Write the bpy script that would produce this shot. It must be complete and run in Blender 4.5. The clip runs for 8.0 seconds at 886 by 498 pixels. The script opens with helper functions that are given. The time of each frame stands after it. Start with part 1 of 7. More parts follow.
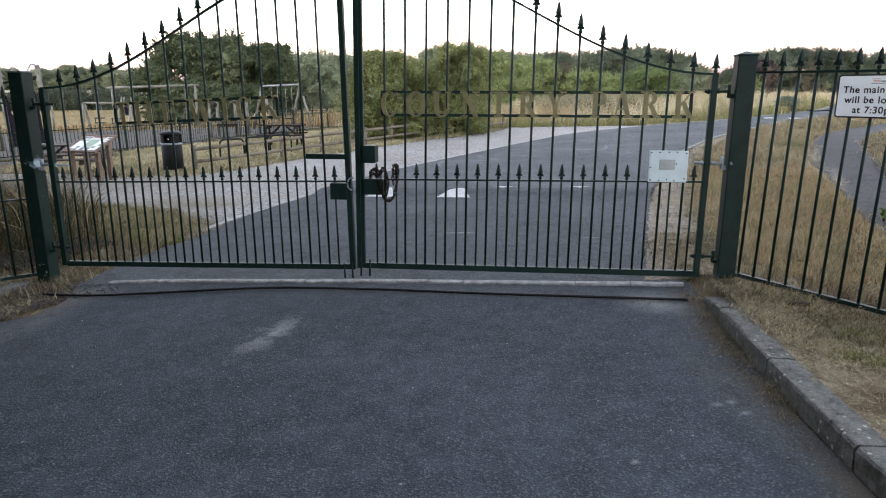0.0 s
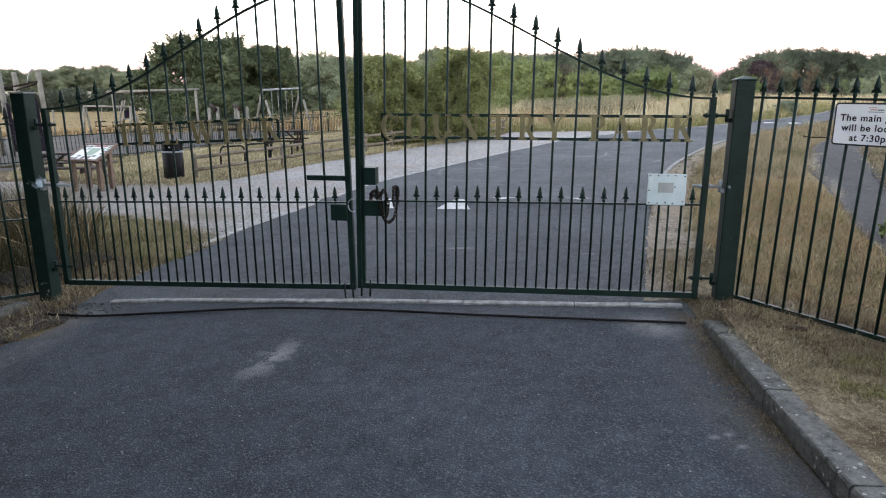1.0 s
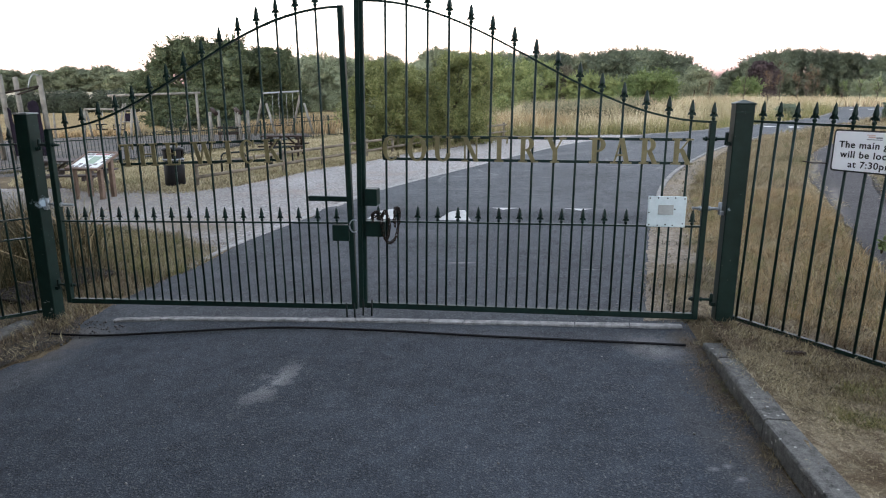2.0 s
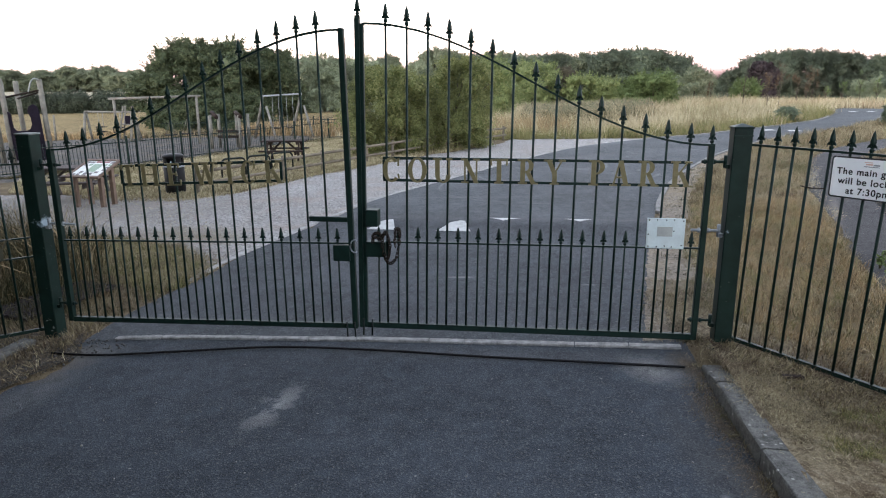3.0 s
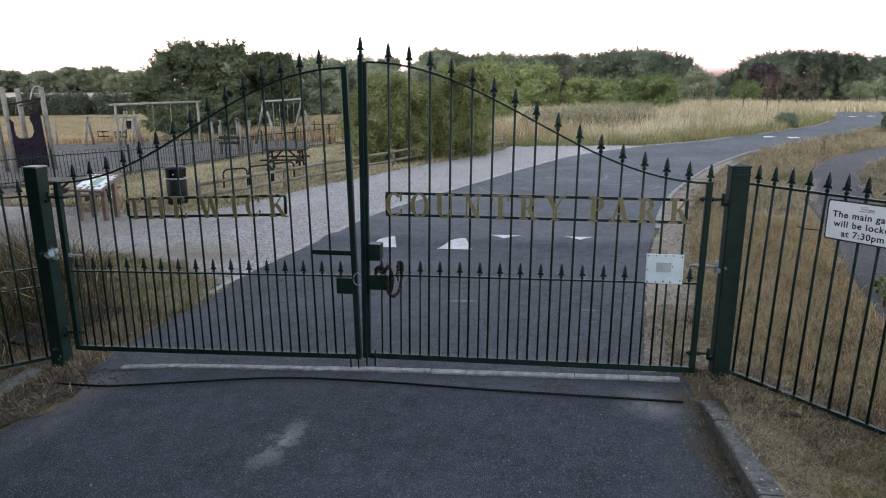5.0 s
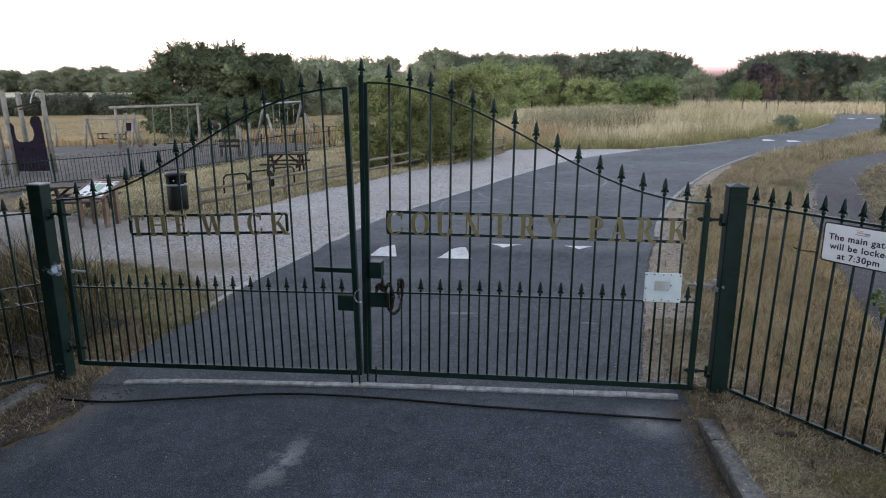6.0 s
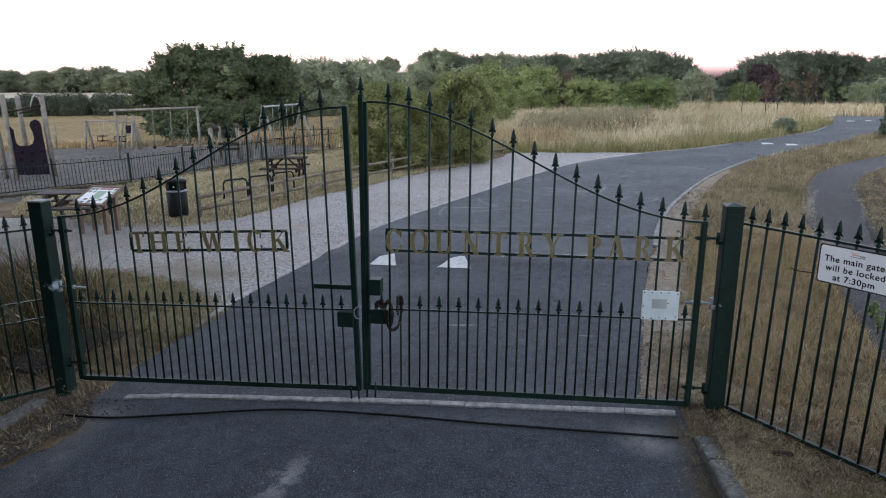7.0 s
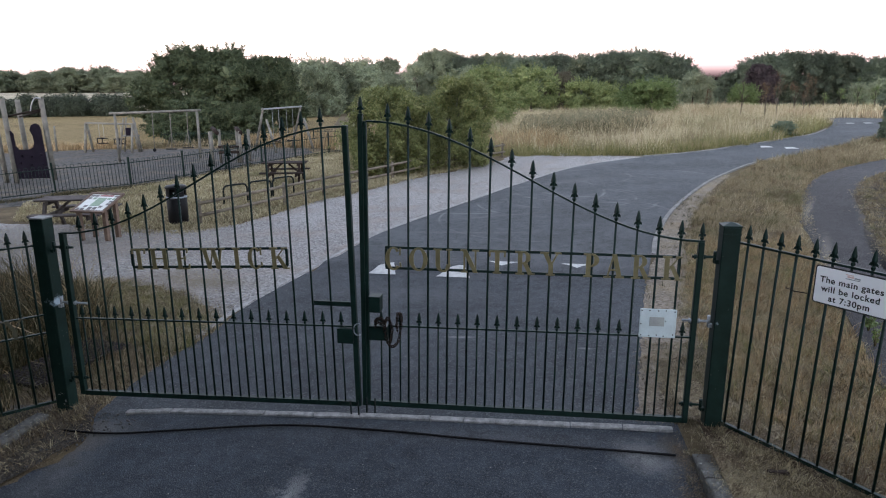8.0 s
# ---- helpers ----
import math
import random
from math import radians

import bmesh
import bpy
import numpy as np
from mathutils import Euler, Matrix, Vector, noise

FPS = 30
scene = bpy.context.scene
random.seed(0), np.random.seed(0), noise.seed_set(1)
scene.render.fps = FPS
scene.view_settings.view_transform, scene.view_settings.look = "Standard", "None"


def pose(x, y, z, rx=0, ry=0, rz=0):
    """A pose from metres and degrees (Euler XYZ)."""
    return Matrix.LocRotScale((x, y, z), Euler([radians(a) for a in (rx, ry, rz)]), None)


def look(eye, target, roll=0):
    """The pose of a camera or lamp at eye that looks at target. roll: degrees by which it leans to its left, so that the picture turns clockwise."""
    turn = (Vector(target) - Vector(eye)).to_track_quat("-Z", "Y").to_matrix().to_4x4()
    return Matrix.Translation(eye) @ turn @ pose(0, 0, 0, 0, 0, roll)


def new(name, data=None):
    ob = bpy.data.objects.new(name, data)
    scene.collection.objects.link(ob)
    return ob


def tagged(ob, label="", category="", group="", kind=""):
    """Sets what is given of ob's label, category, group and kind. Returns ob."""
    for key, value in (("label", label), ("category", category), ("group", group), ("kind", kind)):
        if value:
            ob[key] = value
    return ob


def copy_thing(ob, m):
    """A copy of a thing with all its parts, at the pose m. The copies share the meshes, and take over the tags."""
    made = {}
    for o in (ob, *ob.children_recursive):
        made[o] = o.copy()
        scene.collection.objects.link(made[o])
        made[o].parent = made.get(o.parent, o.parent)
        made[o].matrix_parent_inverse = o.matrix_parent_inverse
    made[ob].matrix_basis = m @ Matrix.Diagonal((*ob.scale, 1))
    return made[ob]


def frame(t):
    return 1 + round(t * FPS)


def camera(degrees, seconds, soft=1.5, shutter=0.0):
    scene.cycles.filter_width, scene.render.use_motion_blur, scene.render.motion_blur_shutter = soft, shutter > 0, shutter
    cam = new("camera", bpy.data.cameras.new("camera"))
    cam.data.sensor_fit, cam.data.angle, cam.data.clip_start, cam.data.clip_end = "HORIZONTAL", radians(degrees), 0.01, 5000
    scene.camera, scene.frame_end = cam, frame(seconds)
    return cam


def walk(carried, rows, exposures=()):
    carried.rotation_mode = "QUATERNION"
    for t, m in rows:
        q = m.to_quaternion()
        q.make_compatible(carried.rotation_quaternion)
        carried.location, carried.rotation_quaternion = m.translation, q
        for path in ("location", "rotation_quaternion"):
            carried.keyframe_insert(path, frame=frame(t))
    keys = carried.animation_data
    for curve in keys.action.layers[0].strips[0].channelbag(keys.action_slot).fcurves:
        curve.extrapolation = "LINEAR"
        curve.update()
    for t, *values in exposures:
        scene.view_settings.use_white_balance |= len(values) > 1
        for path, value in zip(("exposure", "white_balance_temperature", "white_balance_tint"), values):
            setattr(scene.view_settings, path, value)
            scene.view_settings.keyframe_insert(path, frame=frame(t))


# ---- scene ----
cam = camera(68.1, 8.0, soft=1.1)
METRES, EYE, TILT, LEAN, TURN = 1.31, 1.6, -13.4, 0.0, 0.0
ROWS = [
    (0.0, 0.0, 0.0, 0.0, 0.0, 0.0, 0.0),
    (0.5, 0.0024, -0.0116, 0.0666, 0.01, 0.03, 0.0),
    (1.0, 0.002, -0.0239, 0.1319, 0.02, 0.05, 0.0),
    (1.5, -0.0005, -0.0355, 0.197, 0.05, 0.05, 0.01),
    (3.0, -0.0041, -0.0677, 0.4018, 0.05, -0.02, 0.07),
    (3.5, -0.0059, -0.0797, 0.4603, 0.06, -0.02, 0.07),
    (4.0, -0.0083, -0.0925, 0.5123, 0.07, -0.02, 0.07),
    (4.5, -0.0111, -0.1075, 0.5646, 0.09, -0.02, 0.08),
    (6.0, -0.0189, -0.1626, 0.7406, 0.04, -0.07, 0.07),
    (6.5, -0.0169, -0.1759, 0.7993, 0.03, -0.07, 0.08),
    (7.0, -0.0139, -0.189, 0.856, 0.01, -0.09, 0.09),
    (7.5, -0.0112, -0.2029, 0.9148, -0.0, -0.11, 0.1),
    (8.0, -0.009, -0.2185, 0.9736, -0.01, -0.12, 0.12),
]
walk(cam, [(t, pose(0, 0, EYE, TILT, LEAN, TURN) @ pose(METRES * x, METRES * y, METRES * z, 90 + pitch, roll, yaw)) for t, x, y, z, yaw, pitch, roll in ROWS],
     exposures=[(0.0, 5.99, 6420, 9), (1.5, 5.95, 6380, 9), (4.5, 5.73, 6240, 10), (8.0, 5.49, 6100, 11)])

# ---- world and sun: dusk, soft light from the sky ----
SUN_AZ, SUN_EL = -158.0, -0.8     # degrees from straight ahead (minus: to the left) and above the horizon (the sun has just set)
world = bpy.data.worlds.new("World")
scene.world = world
world.use_nodes = True
wn = world.node_tree
sky = wn.nodes.new("ShaderNodeTexSky")
sky.sky_type = "NISHITA"
sky.sun_disc = False
sky.sun_elevation = radians(SUN_EL)
sky.sun_rotation = radians(SUN_AZ)
sky.air_density, sky.dust_density, sky.ozone_density = 1.0, 0.3, 2.0
haze = wn.nodes.new("ShaderNodeHueSaturation")
haze.inputs["Saturation"].default_value = 0.37
wn.links.new(sky.outputs[0], haze.inputs["Color"])
wn.links.new(haze.outputs[0], wn.nodes["Background"].inputs[0])
wn.nodes["Background"].inputs[1].default_value = 0.15
sun = new("sun", bpy.data.lights.new("sun", "SUN"))
sun.data.energy, sun.data.angle, sun.data.color = 0.035, radians(70), (1.0, 0.93, 0.86)
sun.matrix_world = look((0, 0, 30), (-math.sin(radians(SUN_AZ)) * 10, -math.cos(radians(SUN_AZ)) * 10, 30 - 10 * math.tan(radians(SUN_EL + 7))))


# ---- materials ----
def nodes(name):
    m = bpy.data.materials.new(name)
    m.use_nodes = True
    return m, m.node_tree, m.node_tree.nodes["Principled BSDF"]


def tex(nt, kind, scale, detail=4.0, rough=0.6, vec=None):
    n = nt.nodes.new(kind)
    n.inputs["Scale"].default_value = scale
    if kind == "ShaderNodeTexNoise":
        n.inputs["Detail"].default_value = detail
        n.inputs["Roughness"].default_value = rough
    if vec is not None:
        nt.links.new(vec, n.inputs["Vector"])
    return n


def coords(nt, world_space=True):
    if world_space:
        return nt.nodes.new("ShaderNodeNewGeometry").outputs["Position"]
    return nt.nodes.new("ShaderNodeTexCoord").outputs["Object"]


def ramp(nt, fac, stops):
    r = nt.nodes.new("ShaderNodeValToRGB")
    while len(r.color_ramp.elements) < len(stops):
        r.color_ramp.elements.new(0.5)
    for e, (p, c) in zip(r.color_ramp.elements, stops):
        e.position = p
        e.color = (*c, 1) if len(c) == 3 else c
    nt.links.new(fac, r.inputs[0])
    return r.outputs[0]


def mixc(nt, fac, a, b, mode="MIX"):
    n = nt.nodes.new("ShaderNodeMix")
    n.data_type, n.blend_type = "RGBA", mode
    for sock, v in ((n.inputs[0], fac), (n.inputs[6], a), (n.inputs[7], b)):
        if isinstance(v, (int, float)):
            sock.default_value = v
        elif isinstance(v, tuple):
            sock.default_value = (*v, 1)
        else:
            nt.links.new(v, sock)
    return n.outputs[2]


def calc(nt, op, a, b=0.0, clamp=False):
    n = nt.nodes.new("ShaderNodeMath")
    n.operation, n.use_clamp = op, clamp
    for sock, v in zip(n.inputs, (a, b)):
        if isinstance(v, (int, float)):
            sock.default_value = v
        else:
            nt.links.new(v, sock)
    return n.outputs[0]


def bump(nt, bsdf, height, strength, distance):
    b = nt.nodes.new("ShaderNodeBump")
    b.inputs["Strength"].default_value, b.inputs["Distance"].default_value = strength, distance
    nt.links.new(height, b.inputs["Height"])
    nt.links.new(b.outputs[0], bsdf.inputs["Normal"])


def plain(name, dark, light, scale=6.0, fine=80.0, rough=0.7, metal=0.0, relief=0.002, spread=0.18, world_space=True, island=False, shine=0.35):
    """A surface that varies between two colours at two scales."""
    m, nt, b = nodes(name)
    v = coords(nt, world_space)
    a, f = tex(nt, "ShaderNodeTexNoise", scale, vec=v), tex(nt, "ShaderNodeTexNoise", fine, 3, vec=v)
    s = calc(nt, "ADD", calc(nt, "MULTIPLY", a.outputs[0], 0.65), calc(nt, "MULTIPLY", f.outputs[0], 0.35))
    if island:
        s = calc(nt, "ADD", calc(nt, "MULTIPLY", s, 0.45), calc(nt, "MULTIPLY", nt.nodes.new("ShaderNodeNewGeometry").outputs["Random Per Island"], 0.55))
    nt.links.new(ramp(nt, s, [(0.5 - spread, dark), (0.5 + spread, light)]), b.inputs["Base Color"])
    b.inputs["Roughness"].default_value, b.inputs["Metallic"].default_value = rough, metal
    b.inputs["Specular IOR Level"].default_value = shine
    if relief:
        bump(nt, b, f.outputs[0], 0.6, relief)
    return m


def blob(nt, pos, x, y, rx, ry, turn=0.0, ragged=0.5, noise_scale=6.0):
    """A stain round (x, y): 1 inside, 0 outside, with a ragged rim."""
    mp = nt.nodes.new("ShaderNodeMapping")
    mp.vector_type = "TEXTURE"
    mp.inputs["Location"].default_value = (x, y, 0)
    mp.inputs["Rotation"].default_value = (0, 0, radians(turn))
    mp.inputs["Scale"].default_value = (rx, ry, 1000)
    nt.links.new(pos, mp.inputs["Vector"])
    d = nt.nodes.new("ShaderNodeVectorMath")
    d.operation = "LENGTH"
    nt.links.new(mp.outputs[0], d.inputs[0])
    n = tex(nt, "ShaderNodeTexNoise", noise_scale, 6, 0.7, pos)
    e = calc(nt, "ADD", d.outputs["Value"], calc(nt, "MULTIPLY", calc(nt, "SUBTRACT", n.outputs[0], 0.5), ragged * 4))
    return calc(nt, "SUBTRACT", 1.0, e, True)


def asphalt(name, base, stains=(), rings=(), chip=105.0, chip_amount=0.34):
    m, nt, b = nodes(name)
    pos = coords(nt)
    wide, mid = tex(nt, "ShaderNodeTexNoise", 0.5, 5, 0.6, pos), tex(nt, "ShaderNodeTexNoise", 6.0, 6, 0.7, pos)
    grain, chips = tex(nt, "ShaderNodeTexNoise", 95.0, 3, 0.75, pos), tex(nt, "ShaderNodeTexVoronoi", chip, vec=pos)
    dark, light = tuple(c * 0.3 for c in base), tuple(c * 1.95 for c in base)
    s = calc(nt, "ADD", calc(nt, "MULTIPLY", wide.outputs[0], 0.22), calc(nt, "MULTIPLY", mid.outputs[0], 0.28))
    s = calc(nt, "ADD", s, calc(nt, "MULTIPLY", grain.outputs[0], 0.5))
    col = ramp(nt, s, [(0.37, dark), (0.63, light)])
    stone = calc(nt, "GREATER_THAN", nt_value(nt, chips.outputs["Color"]), 0.86)
    col = mixc(nt, calc(nt, "MULTIPLY", stone, chip_amount), col, (0.14, 0.14, 0.138))
    specks = tex(nt, "ShaderNodeTexVoronoi", 7.0, vec=pos)
    speck = calc(nt, "LESS_THAN", specks.outputs["Distance"], 0.05)
    col = mixc(nt, calc(nt, "MULTIPLY", speck, 0.6), col, (0.26, 0.25, 0.23))
    for x, y, rx, ry, turn, ragged, amount, tint in stains:
        k = blob(nt, pos, x, y, rx, ry, turn, ragged)
        worn = ramp(nt, mid.outputs[0], [(0.38, (0.25, 0.25, 0.25)), (0.6, (1, 1, 1))])
        k = calc(nt, "MULTIPLY", calc(nt, "MULTIPLY", k, calc(nt, "MULTIPLY", worn, amount)), calc(nt, "MULTIPLY", grain.outputs[0], 1.9), True)
        col = mixc(nt, k, col, tint)
    for x, y, r, w in rings:
        d = nt.nodes.new("ShaderNodeVectorMath")
        d.operation = "DISTANCE"
        nt.links.new(pos, d.inputs[0])
        d.inputs[1].default_value = (x, y, 0.038 * x)
        k = calc(nt, "SUBTRACT", 1.0, calc(nt, "DIVIDE", calc(nt, "ABSOLUTE", calc(nt, "SUBTRACT", d.outputs["Value"], r)), w), True)
        k = calc(nt, "MULTIPLY", k, ramp(nt, wide.outputs[0], [(0.46, (0, 0, 0)), (0.62, (0.5, 0.5, 0.5))]))
        col = mixc(nt, k, col, (0.22, 0.22, 0.22))
    nt.links.new(col, b.inputs["Base Color"])
    b.inputs["Roughness"].default_value = 0.9
    b.inputs["Specular IOR Level"].default_value = 0.15
    h = calc(nt, "ADD", grain.outputs[0], calc(nt, "MULTIPLY", chips.outputs["Distance"], 0.8))
    bump(nt, b, h, 0.8, 0.005)
    return m


def nt_value(nt, colour):
    n = nt.nodes.new("ShaderNodeSeparateColor")
    nt.links.new(colour, n.inputs[0])
    return n.outputs[0]


def leafy(name, stops, rough=0.6, through_light=0.38, patch=0.5, patches=(), vary=0.0):
    """Leaves or blades: every one has its own colour between the stops; patches: (scale, threshold, tint, amount)."""
    m, nt, b = nodes(name)
    g = nt.nodes.new("ShaderNodeNewGeometry")
    n = tex(nt, "ShaderNodeTexNoise", patch, 3, 0.6, g.outputs["Position"])
    s = calc(nt, "ADD", calc(nt, "MULTIPLY", g.outputs["Random Per Island"], 0.6), calc(nt, "MULTIPLY", n.outputs[0], 0.45))
    c = ramp(nt, s, stops)
    for scale, low, tint, amount in patches:
        k = tex(nt, "ShaderNodeTexNoise", scale, 3, 0.6, g.outputs["Position"])
        c = mixc(nt, calc(nt, "MULTIPLY", ramp(nt, k.outputs[0], [(low, (0, 0, 0)), (low + 0.12, (1, 1, 1))]), amount), c, tint)
    if vary:
        v = calc(nt, "ADD", calc(nt, "MULTIPLY", nt.nodes.new("ShaderNodeObjectInfo").outputs["Random"], vary), 1 - 0.5 * vary)
        c = mixc(nt, 1.0, c, v, "MULTIPLY")
    nt.links.new(c, b.inputs["Base Color"])
    b.inputs["Roughness"].default_value = rough
    b.inputs["Specular IOR Level"].default_value = 0.2
    if through_light:
        t = nt.nodes.new("ShaderNodeBsdfTranslucent")
        nt.links.new(c, t.inputs[0])
        mx = nt.nodes.new("ShaderNodeMixShader")
        mx.inputs[0].default_value = through_light
        nt.links.new(b.outputs[0], mx.inputs[1])
        nt.links.new(t.outputs[0], mx.inputs[2])
        nt.links.new(mx.outputs[0], nt.nodes["Material Output"].inputs[0])
    return m


def ground_mat(name):
    """Dry turf: straw, with greener patches and bare soil."""
    m, nt, b = nodes(name)
    pos = coords(nt)
    wide, mid, fine = tex(nt, "ShaderNodeTexNoise", 0.12, 5, 0.6, pos), tex(nt, "ShaderNodeTexNoise", 1.3, 6, 0.7, pos), tex(nt, "ShaderNodeTexNoise", 45.0, 4, 0.7, pos)
    c = ramp(nt, mid.outputs[0], [(0.3, (0.07, 0.052, 0.031)), (0.5, (0.125, 0.095, 0.055)), (0.72, (0.22, 0.17, 0.1))])
    c = mixc(nt, ramp(nt, wide.outputs[0], [(0.48, (0, 0, 0)), (0.66, (0.4, 0.4, 0.4))]), c, (0.115, 0.105, 0.05))
    c = mixc(nt, 0.6, c, ramp(nt, fine.outputs[0], [(0.3, (0.35, 0.35, 0.35)), (0.7, (1.0, 1.0, 1.0))]), "MULTIPLY")
    nt.links.new(c, b.inputs["Base Color"])
    b.inputs["Roughness"].default_value = 0.95
    b.inputs["Specular IOR Level"].default_value = 0.1
    bump(nt, b, fine.outputs[0], 0.8, 0.02)
    return m


def verge_mat(name, litter):
    """Mown verge: bleached straw and sand, with bare brown soil and leaf litter in drifts."""
    m, nt, b = nodes(name)
    pos = coords(nt)
    wide, mid, fine = tex(nt, "ShaderNodeTexNoise", 1.6, 6, 0.65, pos), tex(nt, "ShaderNodeTexNoise", 9.0, 6, 0.75, pos), tex(nt, "ShaderNodeTexNoise", 70.0, 4, 0.75, pos)
    c = ramp(nt, mid.outputs[0], [(0.34, (0.1, 0.075, 0.045)), (0.5, (0.24, 0.192, 0.122)), (0.68, (0.42, 0.36, 0.255))])
    c = mixc(nt, ramp(nt, wide.outputs[0], [(0.48, (0, 0, 0)), (0.62, (0.8, 0.8, 0.8))]), c, (0.1, 0.068, 0.04))
    for x, y, rx, ry, turn, amount in litter:
        c = mixc(nt, calc(nt, "MULTIPLY", blob(nt, pos, x, y, rx, ry, turn, 0.5, 5.0), amount, True), c, (0.05, 0.031, 0.019))
    c = mixc(nt, 0.75, c, ramp(nt, fine.outputs[0], [(0.32, (0.3, 0.3, 0.3)), (0.66, (1.0, 1.0, 1.0))]), "MULTIPLY")
    nt.links.new(c, b.inputs["Base Color"])
    b.inputs["Roughness"].default_value = 0.95
    b.inputs["Specular IOR Level"].default_value = 0.1
    bump(nt, b, calc(nt, "ADD", fine.outputs[0], mid.outputs[0]), 0.9, 0.02)
    return m


def loose_stone(name, dark, light, straw, scale, straw_amount, dirt=()):
    """Loose stones of many greys, with straw and dust in drifts."""
    m, nt, b = nodes(name)
    pos = coords(nt)
    cells, small = tex(nt, "ShaderNodeTexVoronoi", scale, vec=pos), tex(nt, "ShaderNodeTexNoise", scale * 2.2, 3, 0.75, pos)
    wide, drift = tex(nt, "ShaderNodeTexNoise", 0.35, 5, 0.6, pos), tex(nt, "ShaderNodeTexNoise", 0.8, 6, 0.7, pos)
    s = calc(nt, "ADD", calc(nt, "MULTIPLY", nt_value(nt, cells.outputs["Color"]), 0.45), calc(nt, "MULTIPLY", small.outputs[0], 0.4))
    s = calc(nt, "ADD", s, calc(nt, "MULTIPLY", wide.outputs[0], 0.25))
    col = ramp(nt, s, [(0.25, dark), (0.85, light)])
    col = mixc(nt, calc(nt, "MULTIPLY", ramp(nt, drift.outputs[0], [(0.5, (0, 0, 0)), (0.68, (1, 1, 1))]), straw_amount), col, straw)
    for x, y, rx, ry, turn, amount, tint in dirt:
        col = mixc(nt, calc(nt, "MULTIPLY", calc(nt, "MULTIPLY", blob(nt, pos, x, y, rx, ry, turn, 0.45, 1.6), amount), calc(nt, "MULTIPLY", small.outputs[0], 1.8), True), col, tint)
    nt.links.new(col, b.inputs["Base Color"])
    b.inputs["Roughness"].default_value = 0.95
    b.inputs["Specular IOR Level"].default_value = 0.2
    bump(nt, b, calc(nt, "ADD", cells.outputs["Distance"], small.outputs[0]), 0.9, 0.02)
    return m


def stubble(name, dark=(0.055, 0.038, 0.016), light=(0.255, 0.195, 0.095)):
    """Harvested ground: straw in rows across the field."""
    m, nt, b = nodes(name)
    pos = coords(nt)
    w = nt.nodes.new("ShaderNodeTexWave")
    w.bands_direction = "Y"
    for k, v in (("Scale", 0.22), ("Distortion", 1.2), ("Detail", 3.0), ("Detail Scale", 1.5)):
        w.inputs[k].default_value = v
    nt.links.new(pos, w.inputs["Vector"])
    n, f = tex(nt, "ShaderNodeTexNoise", 0.06, 5, 0.6, pos), tex(nt, "ShaderNodeTexNoise", 2.5, 4, 0.7, pos)
    s = calc(nt, "ADD", calc(nt, "MULTIPLY", w.outputs["Fac"], 0.35), calc(nt, "MULTIPLY", n.outputs[0], 0.35))
    s = calc(nt, "ADD", s, calc(nt, "MULTIPLY", f.outputs[0], 0.3))
    nt.links.new(ramp(nt, s, [(0.38, dark), (0.62, light)]), b.inputs["Base Color"])
    b.inputs["Roughness"].default_value = 0.95
    b.inputs["Specular IOR Level"].default_value = 0.05
    return m


PAINT = plain("green_paint", (0.0036, 0.0115, 0.0095), (0.0084, 0.023, 0.0188), 9, 120, 0.5, 0.0, 0.0006, shine=0.15)
BLACK_PAINT = plain("black_green_paint", (0.005, 0.008, 0.0078), (0.013, 0.0185, 0.0175), 9, 120, 0.5, 0.0, 0.0006, shine=0.12)
GOLD = plain("gold_paint", (0.115, 0.1, 0.05), (0.19, 0.165, 0.088), 20, 150, 0.5, 0.0, 0.0008, shine=0.2)
GALV = plain("galvanised_steel", (0.16, 0.18, 0.2), (0.3, 0.33, 0.36), 25, 160, 0.5, 0.3, 0.001)
SPRAY = plain("pale_spray", (0.16, 0.18, 0.19), (0.3, 0.33, 0.34), 30, 160, 0.6, 0.0, 0.001)
RUST = plain("rusty_steel", (0.011, 0.009, 0.0075), (0.036, 0.026, 0.02), 40, 200, 0.8, 0.2, 0.002, shine=0.15)
WHITE_PLATE = plain("white_plate", (0.41, 0.48, 0.5), (0.53, 0.61, 0.63), 10, 90, 0.5, 0.0, 0.0006, shine=0.2)
GREY_PLATE = plain("grey_plate", (0.25, 0.265, 0.26), (0.36, 0.375, 0.36), 10, 90, 0.6)
SIGN_WHITE = plain("sign_white", (0.86, 0.87, 0.88), (0.9, 0.91, 0.92), 6, 60, 0.4, 0.0, 0.0003)
SIGN_BLACK = plain("sign_black", (0.01, 0.01, 0.012), (0.02, 0.02, 0.022), 8, 60, 0.5, 0.0, 0.0)
SIGN_ORANGE = plain("sign_orange", (0.66, 0.45, 0.4), (0.72, 0.52, 0.46), 8, 60, 0.5, 0.0, 0.0)
SIGN_GREY = plain("sign_grey", (0.25, 0.26, 0.28), (0.36, 0.37, 0.39), 8, 60, 0.5, 0.0, 0.0)
SILL_STONE = plain("sill_concrete", (0.09, 0.09, 0.087), (0.29, 0.287, 0.277), 14, 90, 0.9, 0.0, 0.005, 0.16)
CONCRETE = plain("concrete", (0.06, 0.059, 0.056), (0.25, 0.242, 0.226), 5, 60, 0.9, 0.0, 0.003, 0.2)
